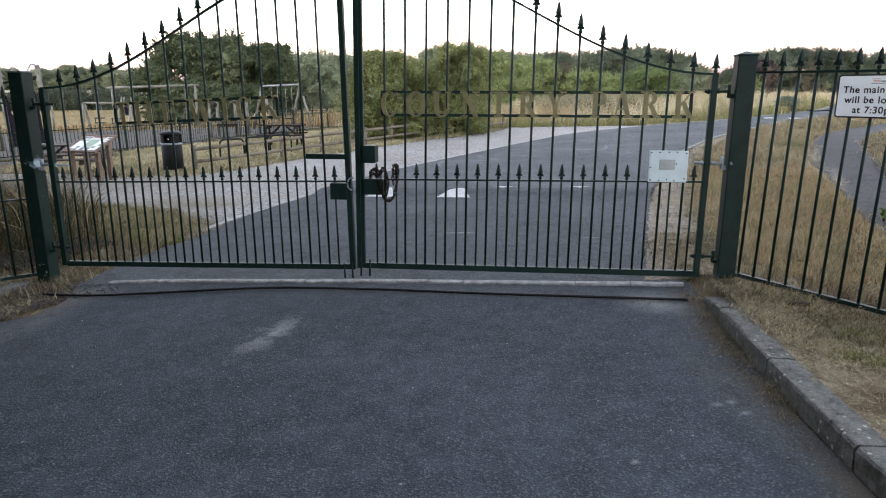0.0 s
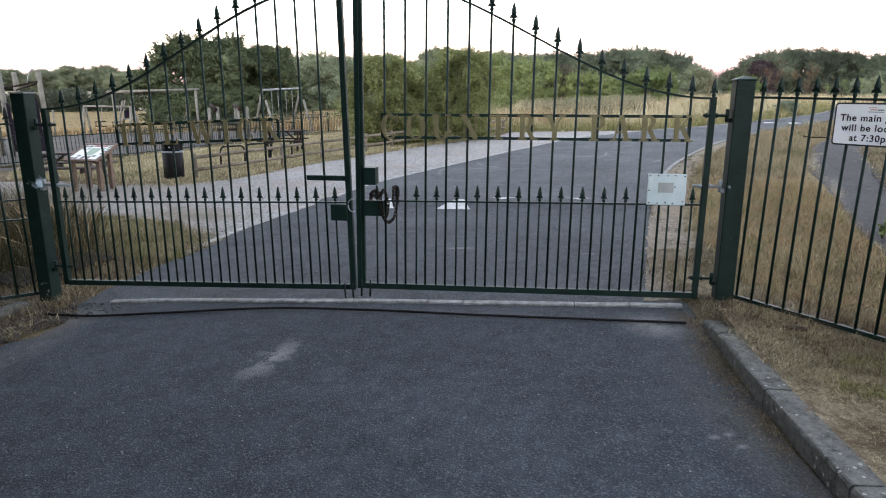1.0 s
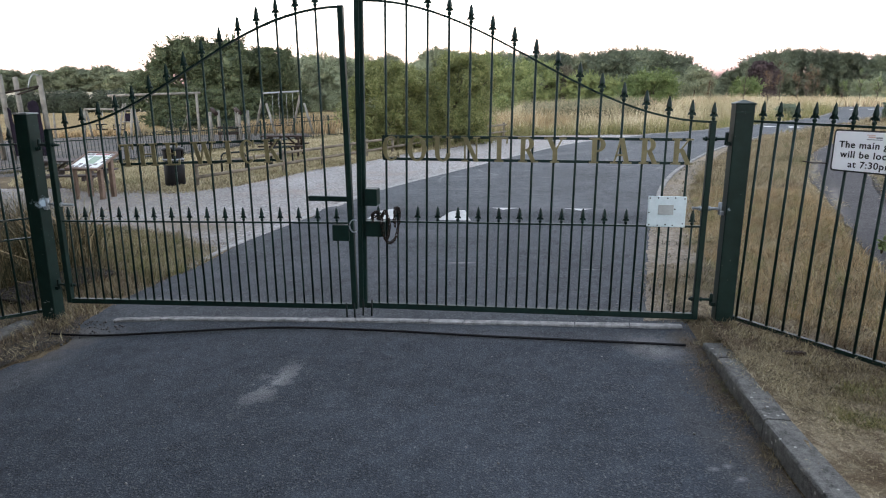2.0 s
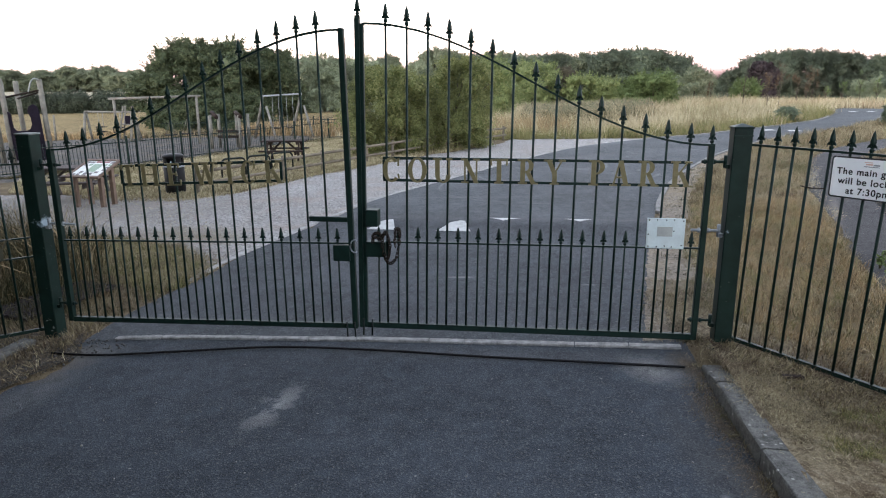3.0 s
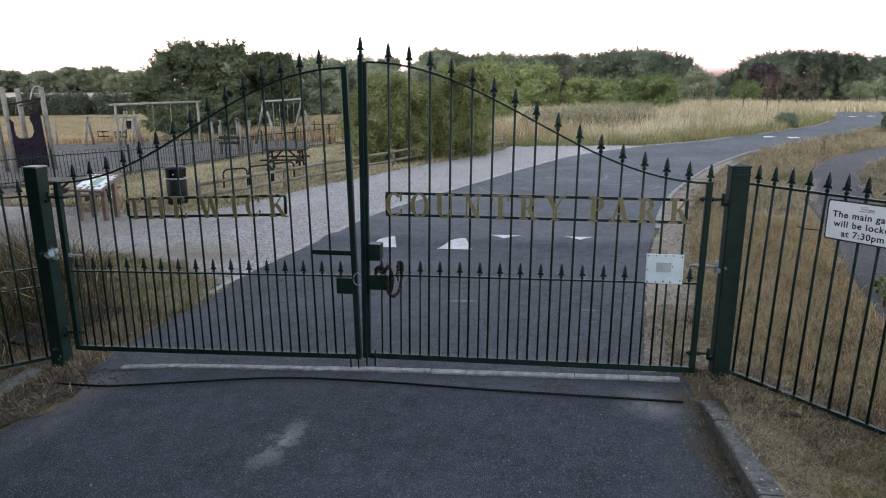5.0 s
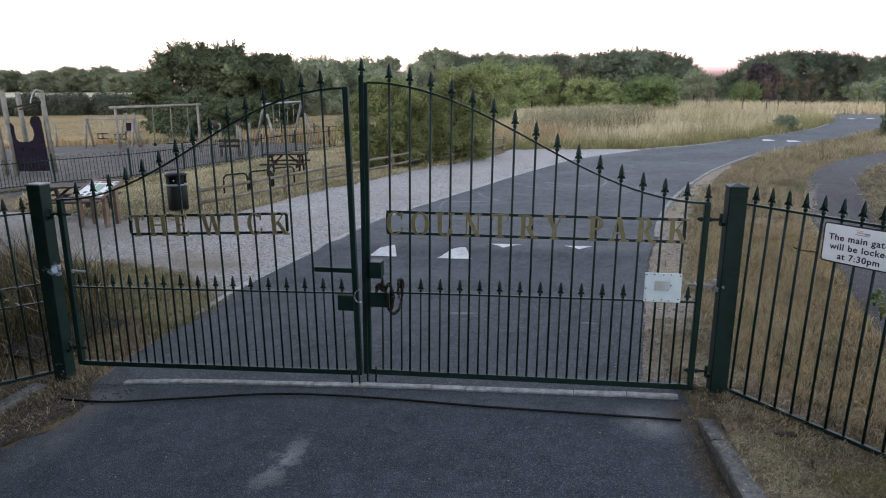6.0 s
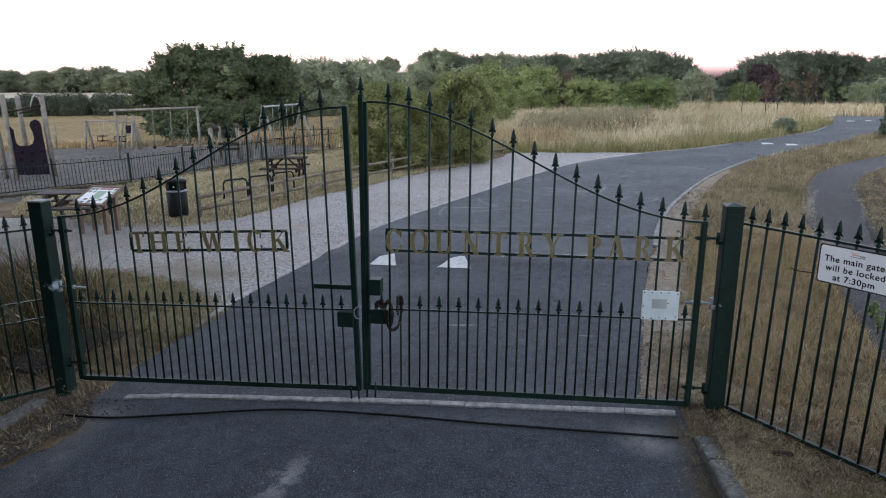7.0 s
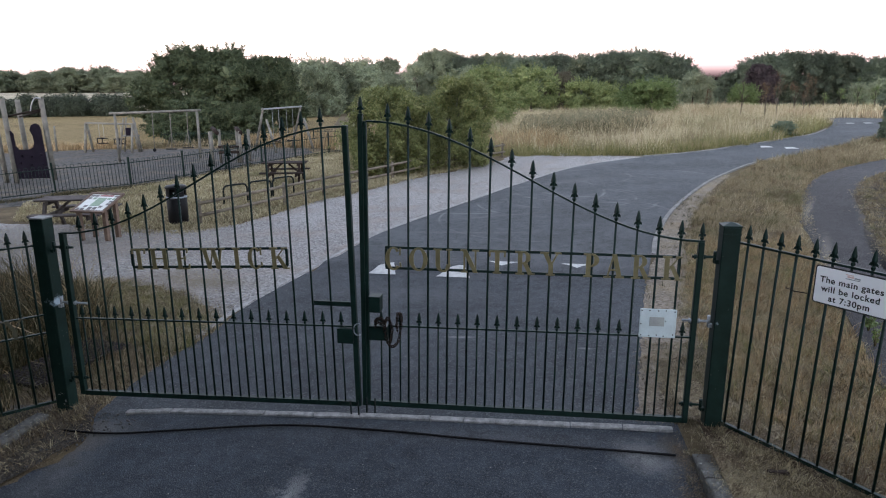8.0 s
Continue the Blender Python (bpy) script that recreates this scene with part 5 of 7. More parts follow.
rows_ = []
bm = bmesh.new()
for i in range(60):
    y = 6.4 - 8.0 * i / 39 if i < 40 else -1.6 - 1.9 * (i - 39)
    x0 = float(np.interp(-y, [-p[1] for p in VERGE], [p[0] for p in VERGE])) + (0.0 if y < 4.95 else 0.02)
    side = float(np.interp(y, [p[1] for p in PATH_L], [p[0] for p in PATH_L])) - 0.15 if y > 3.3 else 9.0
    reach = min(2.8, side - x0)
    row = [(x0 + reach * (j / 15) ** 1.3, j) for j in range(16)]
    rows_.append([bm.verts.new((x, y, float(verge_z(x, y)) + 0.012 * noise.noise((x * 3, y * 3, 0)) if j < 15 else float(gz(x, y)) - 0.05)) for x, j in row])
for a, b in zip(rows_, rows_[1:]):
    for j in range(15):
        f = bm.faces.new((a[j], b[j], b[j + 1], a[j + 1]))
        f.smooth = True
tagged(ob_from("verge", bm, VERGE_SOIL), "dry mown grass verge behind the kerb", "verge", kind="structure")
strip_in = [(p[0] + (-0.02 if p[1] < 10.5 else 0.08), p[1]) for p in RIGHT_EDGE if p[1] < 21]
strip_out = [(p[0] + float(np.interp(p[1], [5.3, 8, 13, 17, 21], [0.85, 0.66, 0.6, 0.5, 0.2])), p[1] - 0.1) for p in RIGHT_EDGE if p[1] < 21]
flat("sandy_strip", ragged(strip_in, 0.018, 0.05, 3, closed=False) + ragged(strip_out[::-1], 0.08, 0.14, 4, closed=False), 0.003, SAND, "bare sandy soil beside the park road", "soil")
# ---- speed hump with painted arrows ----
def hump_v(x, y):
    return y + 0.29 * x - 10.14


def hump_z(x, y):
    """Rise of the hump over the road: a short near ramp and a longer far one."""
    v = hump_v(x, y)
    if v < 0.5:
        return 0.006 + 0.085 * ease(v / 0.5)
    return 0.006 + 0.085 * (1 - ease((v - 0.5) / 0.95))


bm = bmesh.new()
rows_ = []
for i in range(21):
    v = -0.02 + 1.5 * i / 20
    row = []
    for j in range(13):
        yy = 10.14 + v
        xl = float(np.interp(yy + 0.8, [p[1] for p in LEFT_EDGE], [p[0] for p in LEFT_EDGE])) + 0.03
        xr = float(np.interp(yy - 0.9, [p[1] for p in RIGHT_EDGE[:40]], [p[0] for p in RIGHT_EDGE[:40]])) - 0.03
        x = xl + (xr - xl) * j / 12
        y = yy - 0.29 * x
        row.append(bm.verts.new((x, y, 0.038 * x + hump_z(x, y) - (0.012 if i in (0, 20) else 0))))
    rows_.append(row)
for a, b in zip(rows_, rows_[1:]):
    for j in range(12):
        f = bm.faces.new((a[j], a[j + 1], b[j + 1], b[j]))
        f.smooth = True
hump = tagged(ob_from("speed_hump", bm, HUMP_ASPHALT), "low dark asphalt speed hump across the park road", "speed hump", kind="structure")


def mark(outline, rise, label="white painted arrowhead on the speed hump"):
    """Paint on the road, its outline filled in short steps so that it follows the rise."""
    bm = bmesh.new()
    f = bm.faces.new([bm.verts.new((x, y, 0)) for x, y in outline])
    bmesh.ops.triangulate(bm, faces=[f])
    bmesh.ops.subdivide_edges(bm, edges=bm.edges[:], cuts=5, use_grid_fill=True)
    bmesh.ops.triangulate(bm, faces=bm.faces[:])
    for v in bm.verts:
        v.co.z = float(gz(v.co.x, v.co.y)) + rise(v.co.x, v.co.y) + 0.006
    if sum(q.normal.z for q in bm.faces) < 0:
        bmesh.ops.reverse_faces(bm, faces=bm.faces[:])
    bm.normal_update()
    return tagged(ob_from("road_marking", bm, ROAD_WHITE), label, "road marking", "hump markings")


for tri in ([(-1.26, 0.03), (-0.79, 0.03), (-0.85, 0.5), (-1.1, 0.34)], [(-0.13, 0.02), (0.42, 0.02), (0.34, 0.46), (0.26, 0.47), (0.1, 0.36)],
            [(0.76, 0.95), (1.28, 0.95), (0.95, 0.52)], [(1.95, 0.95), (2.4, 0.95), (2.12, 0.54)]):
    mark([(x, v + 10.14 - 0.29 * x) for x, v in tri], hump_z)
for x, y, s in ((13.85, 28.6, 0.75), (14.45, 27.7, 0.75), (24.8, 40.8, 0.7), (25.6, 40.3, 0.7)):
    mark([(x - 0.3 * s, y - 0.4 * s), (x + 0.35 * s, y - 0.55 * s), (x + 0.45 * s, y + 0.35 * s), (x + 0.1 * s, y + 0.6 * s)], lambda x, y: 0.02, "white painted marking on a far speed hump")

# ---- cable across the road, manhole, plank ----
bm = bmesh.new()
tube(bm, [(p[0], p[1], float(gz(p[0], p[1])) + 0.016) for p in curve([(-3.5, 5.5), (-3.35, 5.46), (-2.97, 5.4), (-2.35, 5.42), (-1.47, 5.44), (-0.57, 5.28), (0.3, 5.06), (1.14, 4.87), (1.84, 4.71)], 8)], 0.0105, 8)
tagged(ob_from("cable", bm, RUBBER), "black rubber cable lying across the road", "cable")
GRATE = plain("dark_grating", (0.016, 0.013, 0.014), (0.04, 0.033, 0.034), 14, 90, 0.8, 0.0, 0.002, shine=0.1)
cover = empty("drain_cover")
tagged(cover, "dark slatted drain cover set in dry grass", "drain cover")
cover.matrix_basis = pose(-4.42, 7.16, float(gz(-4.42, 7.16)) + 0.03, 0, -1.0, 69)
bm = bmesh.new()
box(bm, (-0.61, -0.3, -0.05), (0.61, 0.3, 0.001))
part("infill", bm, GRATE, cover, "dirt packed between the bars")
for i in range(28):
    bm = bmesh.new()
    box(bm, (-0.6 + 0.043 * i, -0.3, -0.03), (-0.575 + 0.043 * i, 0.3, 0.006), 0.003)
    part("slat", bm, GRATE, cover)
for i in range(9):
    bm = bmesh.new()
    box(bm, (-0.62, -0.31 + 0.0775 * i - 0.011, -0.04), (0.62, -0.31 + 0.0775 * i + 0.011, 0.01), 0.003)
    part("frame_rail", bm, GRATE, cover)
bm = bmesh.new()
box(bm, (-0.075, -0.02, -0.01), (0.075, 0.02, 0.016), 0.005)
o = ob_from("plank", bm, WOOD_DARK)
o.matrix_basis = pose(2.44, 4.3, float(verge_z(2.44, 4.3)) + 0.02, 0, 0, -5)
tagged(o, "short piece of dark weathered timber lying in the grass", "plank")


# ---- things beyond the gate ----
def G(x, y):
    return float(gz(x, y))


# information board on four timber legs
board = empty("information_board", pose(-7.74, 14.1, G(-7.7, 14.1), 0, 0, -13))
tagged(board, "timber information board with a sloping map panel on four legs", "information board")
for x, y, h in ((-0.33, 0.1, 0.66), (0.33, 0.1, 0.66), (-0.3, 0.48, 0.82), (0.3, 0.48, 0.82)):
    bm = bmesh.new()
    box(bm, (x - 0.045, y - 0.045, -0.15), (x + 0.045, y + 0.045, h), 0.006)
    part("leg", bm, WOOD_RED, board)
SLOPE = 22
TOP = pose(0, -0.04, 0.65, SLOPE, 0, 0)
bm = bmesh.new()
box(bm, (-0.4, 0, 0), (0.4, 0.78, 0.022), 0.003)
o = part("backing", bm, WOOD_RED, board)
o.matrix_basis = TOP
for lo, hi in (((-0.42, -0.02, 0.0), (0.42, 0.05, 0.045)), ((-0.42, 0.73, 0.0), (0.42, 0.8, 0.045)), ((-0.42, 0.05, 0.0), (-0.36, 0.73, 0.044)), ((0.36, 0.05, 0.0), (0.42, 0.73, 0.044))):
    bm = bmesh.new()
    box(bm, lo, hi, 0.004)
    o = part("frame_rail", bm, WOOD_RED, board)
    o.matrix_basis = TOP
bm = bmesh.new()
box(bm, (-0.358, 0.052, 0.022), (0.358, 0.728, 0.028))
panel = part("panel", bm, PANEL_WHITE, board, "printed map panel")
panel.matrix_basis = TOP
pr = random.Random(4)
tiles = [((-0.1, 0.24), (0.13, 0.58), PANEL_GREEN), ((-0.12, 0.64), (0.22, 0.71), PANEL_RED), ((-0.08, 0.08), (0.02, 0.2), PANEL_DARK), ((0.05, 0.09), (0.14, 0.2), PANEL_DARK)]
for i in range(6):
    for x0 in (-0.345, -0.235, 0.15, 0.255):
        if pr.random() < 0.6:
            xx = x0 + pr.uniform(0, 0.02)
            tiles.append(((xx, 0.07 + 0.11 * i), (xx + 0.085, 0.07 + 0.11 * i + 0.075), PANEL_DARK if pr.random() < 0.7 else PANEL_GREEN))
for (x0, y0), (x1, y1), mat_ in tiles:
    bm = bmesh.new()
    box(bm, (x0, y0, 0.0265), (x1, y1, 0.031))
    part("picture", bm, mat_, panel)

# litter bin
litter_bin = empty("litter_bin", pose(-6.54, 15.95, G(-6.5, 15.9)) @ Matrix.Diagonal((0.9, 0.9, 0.94, 1.0)))
tagged(litter_bin, "round black plastic litter bin with hooded top", "litter bin")
bm = bmesh.new()
lathe(bm, [(0.235, -0.02), (0.245, 0.02), (0.262, 0.06), (0.268, 0.7), (0.26, 0.705)], 24)
part("drum", bm, BIN_BLACK, litter_bin)
bm = bmesh.new()
lathe(bm, [(0.27, 0.68), (0.278, 0.69), (0.278, 0.71), (0.27, 0.72)], 24)
part("band", bm, GALV, litter_bin, "pale worn rim band")
bm = bmesh.new()
lathe(bm, [(0.2, 0.7), (0.2, 0.92)], 20)
part("liner", bm, BIN_BLACK, litter_bin)
for a in range(4):
    bm = bmesh.new()
    for k in range(4):
        t0, t1 = radians(a * 90 + 22 + k * 11.5), radians(a * 90 + 22 + (k + 1) * 11.5)
        p = [(0.262 * math.cos(t), 0.262 * math.sin(t)) for t in (t0, t1)]
        v = [bm.verts.new((q[0] * s, q[1] * s, z)) for z in (0.71, 0.93) for s in (1.0, 0.93) for q in p]
        for f in ((0, 1, 5, 4), (2, 6, 7, 3), (0, 4, 6, 2), (1, 3, 7, 5), (0, 2, 3, 1), (4, 5, 7, 6)):
            bm.faces.new([v[i] for i in f])
    part("hood_pillar", bm, BIN_BLACK, litter_bin)
bm = bmesh.new()
lathe(bm, [(0.275, 0.92), (0.285, 0.935), (0.285, 0.96), (0.25, 0.995), (0.12, 1.02), (0.02, 1.025)], 24)
part("hood", bm, BIN_BLACK, litter_bin)
bm = bmesh.new()
box(bm, (-0.016, -0.276, 0.81), (0.014, -0.262, 0.84), 0.003)
part("notice_sticker", bm, WHITE_PLATE, litter_bin, "small white sticker").matrix_basis = pose(0, 0, 0, 0, 0, 8)


def picnic_table(x, y, turn, material, label, length=1.6):
    t = empty("picnic_table", pose(x, y, G(x, y), 0, 0, turn))
    tagged(t, label, "picnic table", "picnic tables")
    for i in range(5):
        bm = bmesh.new()
        box(bm, (-length / 2, -0.36 + 0.145 * i, 0.71), (length / 2, -0.225 + 0.145 * i, 0.75), 0.006)
        part("top_board", bm, material, t)
    for s in (-1, 1):
        for k in range(2):
            bm = bmesh.new()
            y0 = s * 0.68 + (k - 1) * 0.14
            box(bm, (-length / 2, y0, 0.41), (length / 2, y0 + 0.13, 0.45), 0.006)
            part("seat_board", bm, material, t)
        e = s * (length / 2 - 0.28)
        bm = bmesh.new()
        box(bm, (e - 0.03, -0.8, 0.31), (e + 0.03, 0.8, 0.41), 0.004)
        part("cross_beam", bm, material, t)
        bm = bmesh.new()
        box(bm, (e - 0.03, -0.34, 0.62), (e + 0.03, 0.34, 0.71), 0.004)
        part("top_batten", bm, material, t)
        for q in (-1, 1):
            bm = bmesh.new()
            box(bm, (-0.03, -0.05, -0.03), (0.03, 0.05, 0.78), 0.004)
            o = part("leg", bm, material, t)
            o.matrix_basis = pose(e + 0.06 * s, q * 0.62, -0.03, q * 26, 0, 0)
        bm = bmesh.new()
        rod(bm, (e, 0, 0.36), (s * 0.1, 0, 0.7), 0.03, 0.03, 4)
        part("brace", bm, material, t)
    return t


picnic_table(-9.0, 15.9, 8, WOOD_BENCH, "weathered grey-brown timber picnic table beside the information board")
picnic_table(-5.5, 22.9, 4, WOOD_DARK, "dark stained timber picnic table on dry grass", 1.5)

# bicycle hoops
for a, b in (((-6.18, 18.33), (-5.68, 18.87)), ((-5.64, 18.95), (-5.17, 19.58)), ((-5.14, 19.66), (-4.63, 20.25))):
    m = (Vector(a) + Vector(b)) / 2
    w = 0.76
    h = empty("cycle_hoop", pose(m.x, m.y, G(m.x, m.y), 0, 0, 49))
    tagged(h, "black tubular steel cycle hoop in the grass", "cycle stand", "cycle hoops")
    pts = [(-w / 2, 0, -0.1), (-w / 2, 0, 0.42)] + [(-w / 2 + 0.14 - 0.14 * math.cos(radians(q)), 0, 0.42 + 0.14 * math.sin(radians(q))) for q in range(15, 91, 15)]
    pts += [(-p[0], 0, p[2]) for p in pts[::-1]]
    bm = bmesh.new()
    tube(bm, pts, 0.026, 8)
    part("hoop", bm, BLACK_PAINT, h)


# low post-and-rail fence beside the gravel
RAIL_POSTS = [(-5.88, 15.61), (-4.43, 18.15), (-3.6, 19.6), (-2.5, 21.45), (-1.75, 22.7), (-0.35, 25.2), (0.6, 26.6), (2.6, 28.9)]
RAIL_WOOD = plain("pale_rail_wood", (0.08, 0.066, 0.05), (0.22, 0.188, 0.143), 4, 60, 0.85, 0.0, 0.003, world_space=False, shine=0.15)
rail_fence = empty("rail_fence")
tagged(rail_fence, "low weathered timber post-and-rail fence beside the gravel", "fence")
for x, y in RAIL_POSTS:
    bm = bmesh.new()
    rod(bm, (x, y, G(x, y) - 0.2), (x, y, G(x, y) + 0.62), 0.05, 0.047, 9)
    part("post", bm, RAIL_WOOD, rail_fence)
for (x0, y0), (x1, y1) in zip(RAIL_POSTS, RAIL_POSTS[1:]):
    for h in (0.24, 0.53):
        bm = bmesh.new()
        d = Vector((x1 - x0, y1 - y0, 0)).normalized() * 0.08
        rod(bm, (x0 - d.x + 0.05, y0 - d.y - 0.05, G(x0, y0) + h), (x1 + d.x + 0.05, y1 + d.y - 0.05, G(x1, y1) + h), 0.042, 0.04, 9)
        part("rail", bm, RAIL_WOOD, rail_fence)

# bow-top railing round the playground
PLAY_FENCE = curve([(-20.0, 19.2), (-14.3, 21.0), (-13.4, 22.4), (-11.42, 23.5), (-10.24, 25.66), (-9.31, 27.79), (-8.25, 30.29), (-6.75, 33.2), (-5.4, 35.0), (-4.0, 36.9)], 3)
bm = bmesh.new()
tube(bm, [(-0.052, 0, 0.06), (-0.052, 0, 0.93)] + [(-0.052 * math.cos(radians(a)), 0, 0.93 + 0.052 * math.sin(radians(a))) for a in range(30, 180, 30)] + [(0.052, 0, 0.93), (0.052, 0, 0.06)], 0.0085, 5)
BOW = bpy.data.meshes.new("bow_bar")
bm.to_mesh(BOW)
bm.free()
BOW.materials.append(PAINT)
def bow_railing(line, first, span_length=2.4):
    """Railing panels end to end along a line, each with its post."""
    acc, pts = [0.0], [Vector((p[0], p[1], 0)) for p in line]
    for a, b in zip(pts, pts[1:]):
        acc.append(acc[-1] + (b - a).length)

    def along(d):
        i = int(np.clip(np.searchsorted(acc, d) - 1, 0, len(acc) - 2))
        return pts[i].lerp(pts[i + 1], (d - acc[i]) / (acc[i + 1] - acc[i]))
    for i in range(int((acc[-1] - first) / span_length)):
        a, b = along(first + i * span_length), along(first + (i + 1) * span_length)
        v = b - a
        a.z, b.z = G(a.x, a.y), G(b.x, b.y)
        span = empty("bow_top_railing", Matrix.Translation(a) @ pose(0, 0, 0, 0, -math.degrees(math.atan2(b.z - a.z, v.length)), math.degrees(math.atan2(v.y, v.x))))
        tagged(span, "dark green bow-top steel railing round the playground", "railing", "playground railings")
        bm = bmesh.new()
        box(bm, (-0.03, -0.03, -0.1), (0.03, 0.03, 1.08), 0.004)
        part("post", bm, PAINT, span)
        for z in (0.1, 0.86):
            bm = bmesh.new()
            box(bm, (0.03, -0.008, z - 0.014), (v.length - 0.03, 0.008, z + 0.014))
            part("rail", bm, PAINT, span)
        n = int((v.length - 0.1) / 0.21)
        for k in range(n):
            o = new("bow_bar", BOW)
            o.parent = span
            o.matrix_basis = pose(0.05 + (v.length - 0.1) * (k + 0.5) / n, 0, 0)


bow_railing(PLAY_FENCE, 0.6)
bow_railing(curve([(-4.0, 36.9), (-7.0, 39.6), (-11.3, 41.5), (-15.7, 43.3), (-20.3, 45.0)], 3), 0.1)


# playground
def pole(bm, p, q, r):
    rod(bm, p, q, r, r * 0.95, 9)


swing = empty("swing_frame", pose(-14.72, 34.37, G(-14.7, 34.4), 0, 0, 10))
tagged(swing, "tall weathered timber frame with hanging climbing poles", "swing", "playground swings")
for x in (-2.0, 2.0):
    bm = bmesh.new()
    pole(bm, (x, 0, -0.2), (x, 0, 2.47 + 0.03 * x), 0.07)
    part("post", bm, WOOD_GREY, swing)
bm = bmesh.new()
pole(bm, (-2.25, 0, 2.4), (2.2, 0, 2.54), 0.065)
part("beam", bm, WOOD_GREY, swing)
for x, low, nm in ((-0.25, 0.55, "knob"), (0.62, 0.6, "seat"), (1.45, 0.65, "seat")):
    bm = bmesh.new()
    rod(bm, (x, 0, low), (x + 0.05, 0, 2.43), 0.022, 0.022, 6)
    if nm == "seat":
        rod(bm, (x - 0.28, 0, low), (x, 0, low + 0.75), 0.012, 0.012, 5)
        rod(bm, (x + 0.22, 0, low), (x, 0, low + 0.75), 0.012, 0.012, 5)
    o = part("hanging_rope", bm, WOOD_GREY, swing)
    bm = bmesh.new()
    if nm == "seat":
        box(bm, (x - 0.3, -0.09, low - 0.05), (x + 0.24, 0.09, low), 0.01)
    else:
        lathe(bm, [(0.01, -0.12), (0.08, -0.07), (0.09, 0.0), (0.05, 0.06), (0.02, 0.08)], 10, (x, 0, low))
    part(nm, bm, RUBBER, o)

tod = empty("toddler_swing", pose(-20.85, 41.65, G(-20.8, 41.6), 0, 0, -24))
tagged(tod, "low weathered timber toddler swing with two cradle seats", "swing", "playground swings")
for x in (-2.05, 2.05):
    for y in (-0.3, 0.3):
        bm = bmesh.new()
        pole(bm, (x, y, -0.1), (x, y * 0.15, 1.76), 0.075)
        part("leg", bm, WOOD_GREY, tod)
bm = bmesh.new()
pole(bm, (-2.1, 0, 1.78), (2.1, 0, 1.78), 0.06)
part("beam", bm, WOOD_GREY, tod)
for x in (-0.75, 0.75):
    bm = bmesh.new()
    for q in (-0.2, 0.2):
        rod(bm, (x + q, 0, 0.85), (x + q, 0, 1.75), 0.01, 0.01, 5)
    o = part("swing_chain", bm, STEEL_TUBE, tod)
    bm = bmesh.new()
    for z in (0.55, 0.85):
        tube(bm, [(x + 0.24 * c, 0.2 * s, z) for c, s in ((-1, -1), (1, -1), (1, 1), (-1, 1))], 0.03, 6, True)
    for q in (-0.22, 0.22):
        rod(bm, (x + q, -0.18, 0.55), (x + q, -0.18, 0.85), 0.025, 0.025, 5)
    part("cradle_seat", bm, RUBBER, o)
# wooden slide tower beside it
tower = empty("play_tower", pose(-19.5, 41.5, G(-19.5, 41.5), 0, 0, 15))
tagged(tower, "small weathered timber climbing tower", "play equipment")
for x, y in ((-0.5, -0.4), (0.5, -0.4), (-0.4, 0.4), (0.4, 0.4)):
    bm = bmesh.new()
    pole(bm, (x * 1.3, y, -0.1), (x * 0.5, y * 0.6, 2.1), 0.055)
    part("post", bm, WOOD_GREY, tower)
bm = bmesh.new()
box(bm, (-0.5, -0.35, 0.95), (0.5, 0.35, 1.02), 0.01)
part("deck", bm, WOOD_GREY, tower)
bm = bmesh.new()
box(bm, (-0.2, -0.33, 1.02), (0.14, -0.29, 1.5), 0.01)
part("panel", bm, PURPLE, tower)

aframe = empty("a_frame_swing", pose(-9.1, 38.0, G(-9.1, 38.0), 0, 0, 44))
tagged(aframe, "grey timber A-frame swing with a steel beam", "swing", "playground swings")
bm = bmesh.new()
pole(bm, (-1.28, 0, 2.3), (1.28, 0, 2.42), 0.05)
part("beam", bm, STEEL_TUBE, aframe)
for x in (-1.2, 1.2):
    for y in (-1.2, 1.2):
        bm = bmesh.new()
        pole(bm, (x, y, -0.1), (x, 0.0 if y > 0 else -0.3, 2.36 if y > 0 else 1.75), 0.07)
        part("leg", bm, WOOD_GREY, aframe)
for x in (-0.45, 0.45):
    bm = bmesh.new()
    for q in (-0.2, 0.2):
        rod(bm, (x + q, 0, 0.55), (x + q, 0, 2.34), 0.011, 0.011, 5)
    o = part("swing_chain", bm, STEEL_TUBE, aframe)
    bm = bmesh.new()
    box(bm, (x - 0.24, -0.09, 0.5), (x + 0.24, 0.09, 0.55), 0.01)
    part("seat", bm, RUBBER, o)

wall_ = empty("climbing_wall", pose(-16.62, 26.75, G(-16.6, 26.7), 0, 0, 12))
tagged(wall_, "dark purple climbing panel with a scooped top between timber posts", "play equipment")
for x, y, h, l in ((-1.05, 0.1, 3.0, -0.12), (-0.62, -0.1, 3.0, -0.1), (-0.55, 0.95, 2.95, -0.1), (0.62, 0.05, 3.0, -0.1)):
    bm = bmesh.new()
    pole(bm, (x, y, -0.2), (x + l, y, h), 0.092)
    part("post", bm, WOOD_GREY, wall_)
out = [(-0.52, 0.12), (0.52, 0.12), (0.5, 0.6), (0.44, 1.9), (0.4, 2.05), (0.28, 2.12), (0.12, 2.05), (0.06, 1.88), (0.14, 1.65), (0.16, 1.42), (0.08, 1.24), (-0.06, 1.18), (-0.38, 1.18), (-0.48, 1.3),
       (-0.5, 1.55), (-0.5, 1.75), (-0.58, 1.86), (-0.7, 1.86), (-0.68, 1.6)]
bm = bmesh.new()
slab(bm, out, -0.14, -0.09)
part("panel", bm, PURPLE, wall_, "dark purple moulded panel")
pr = random.Random(3)
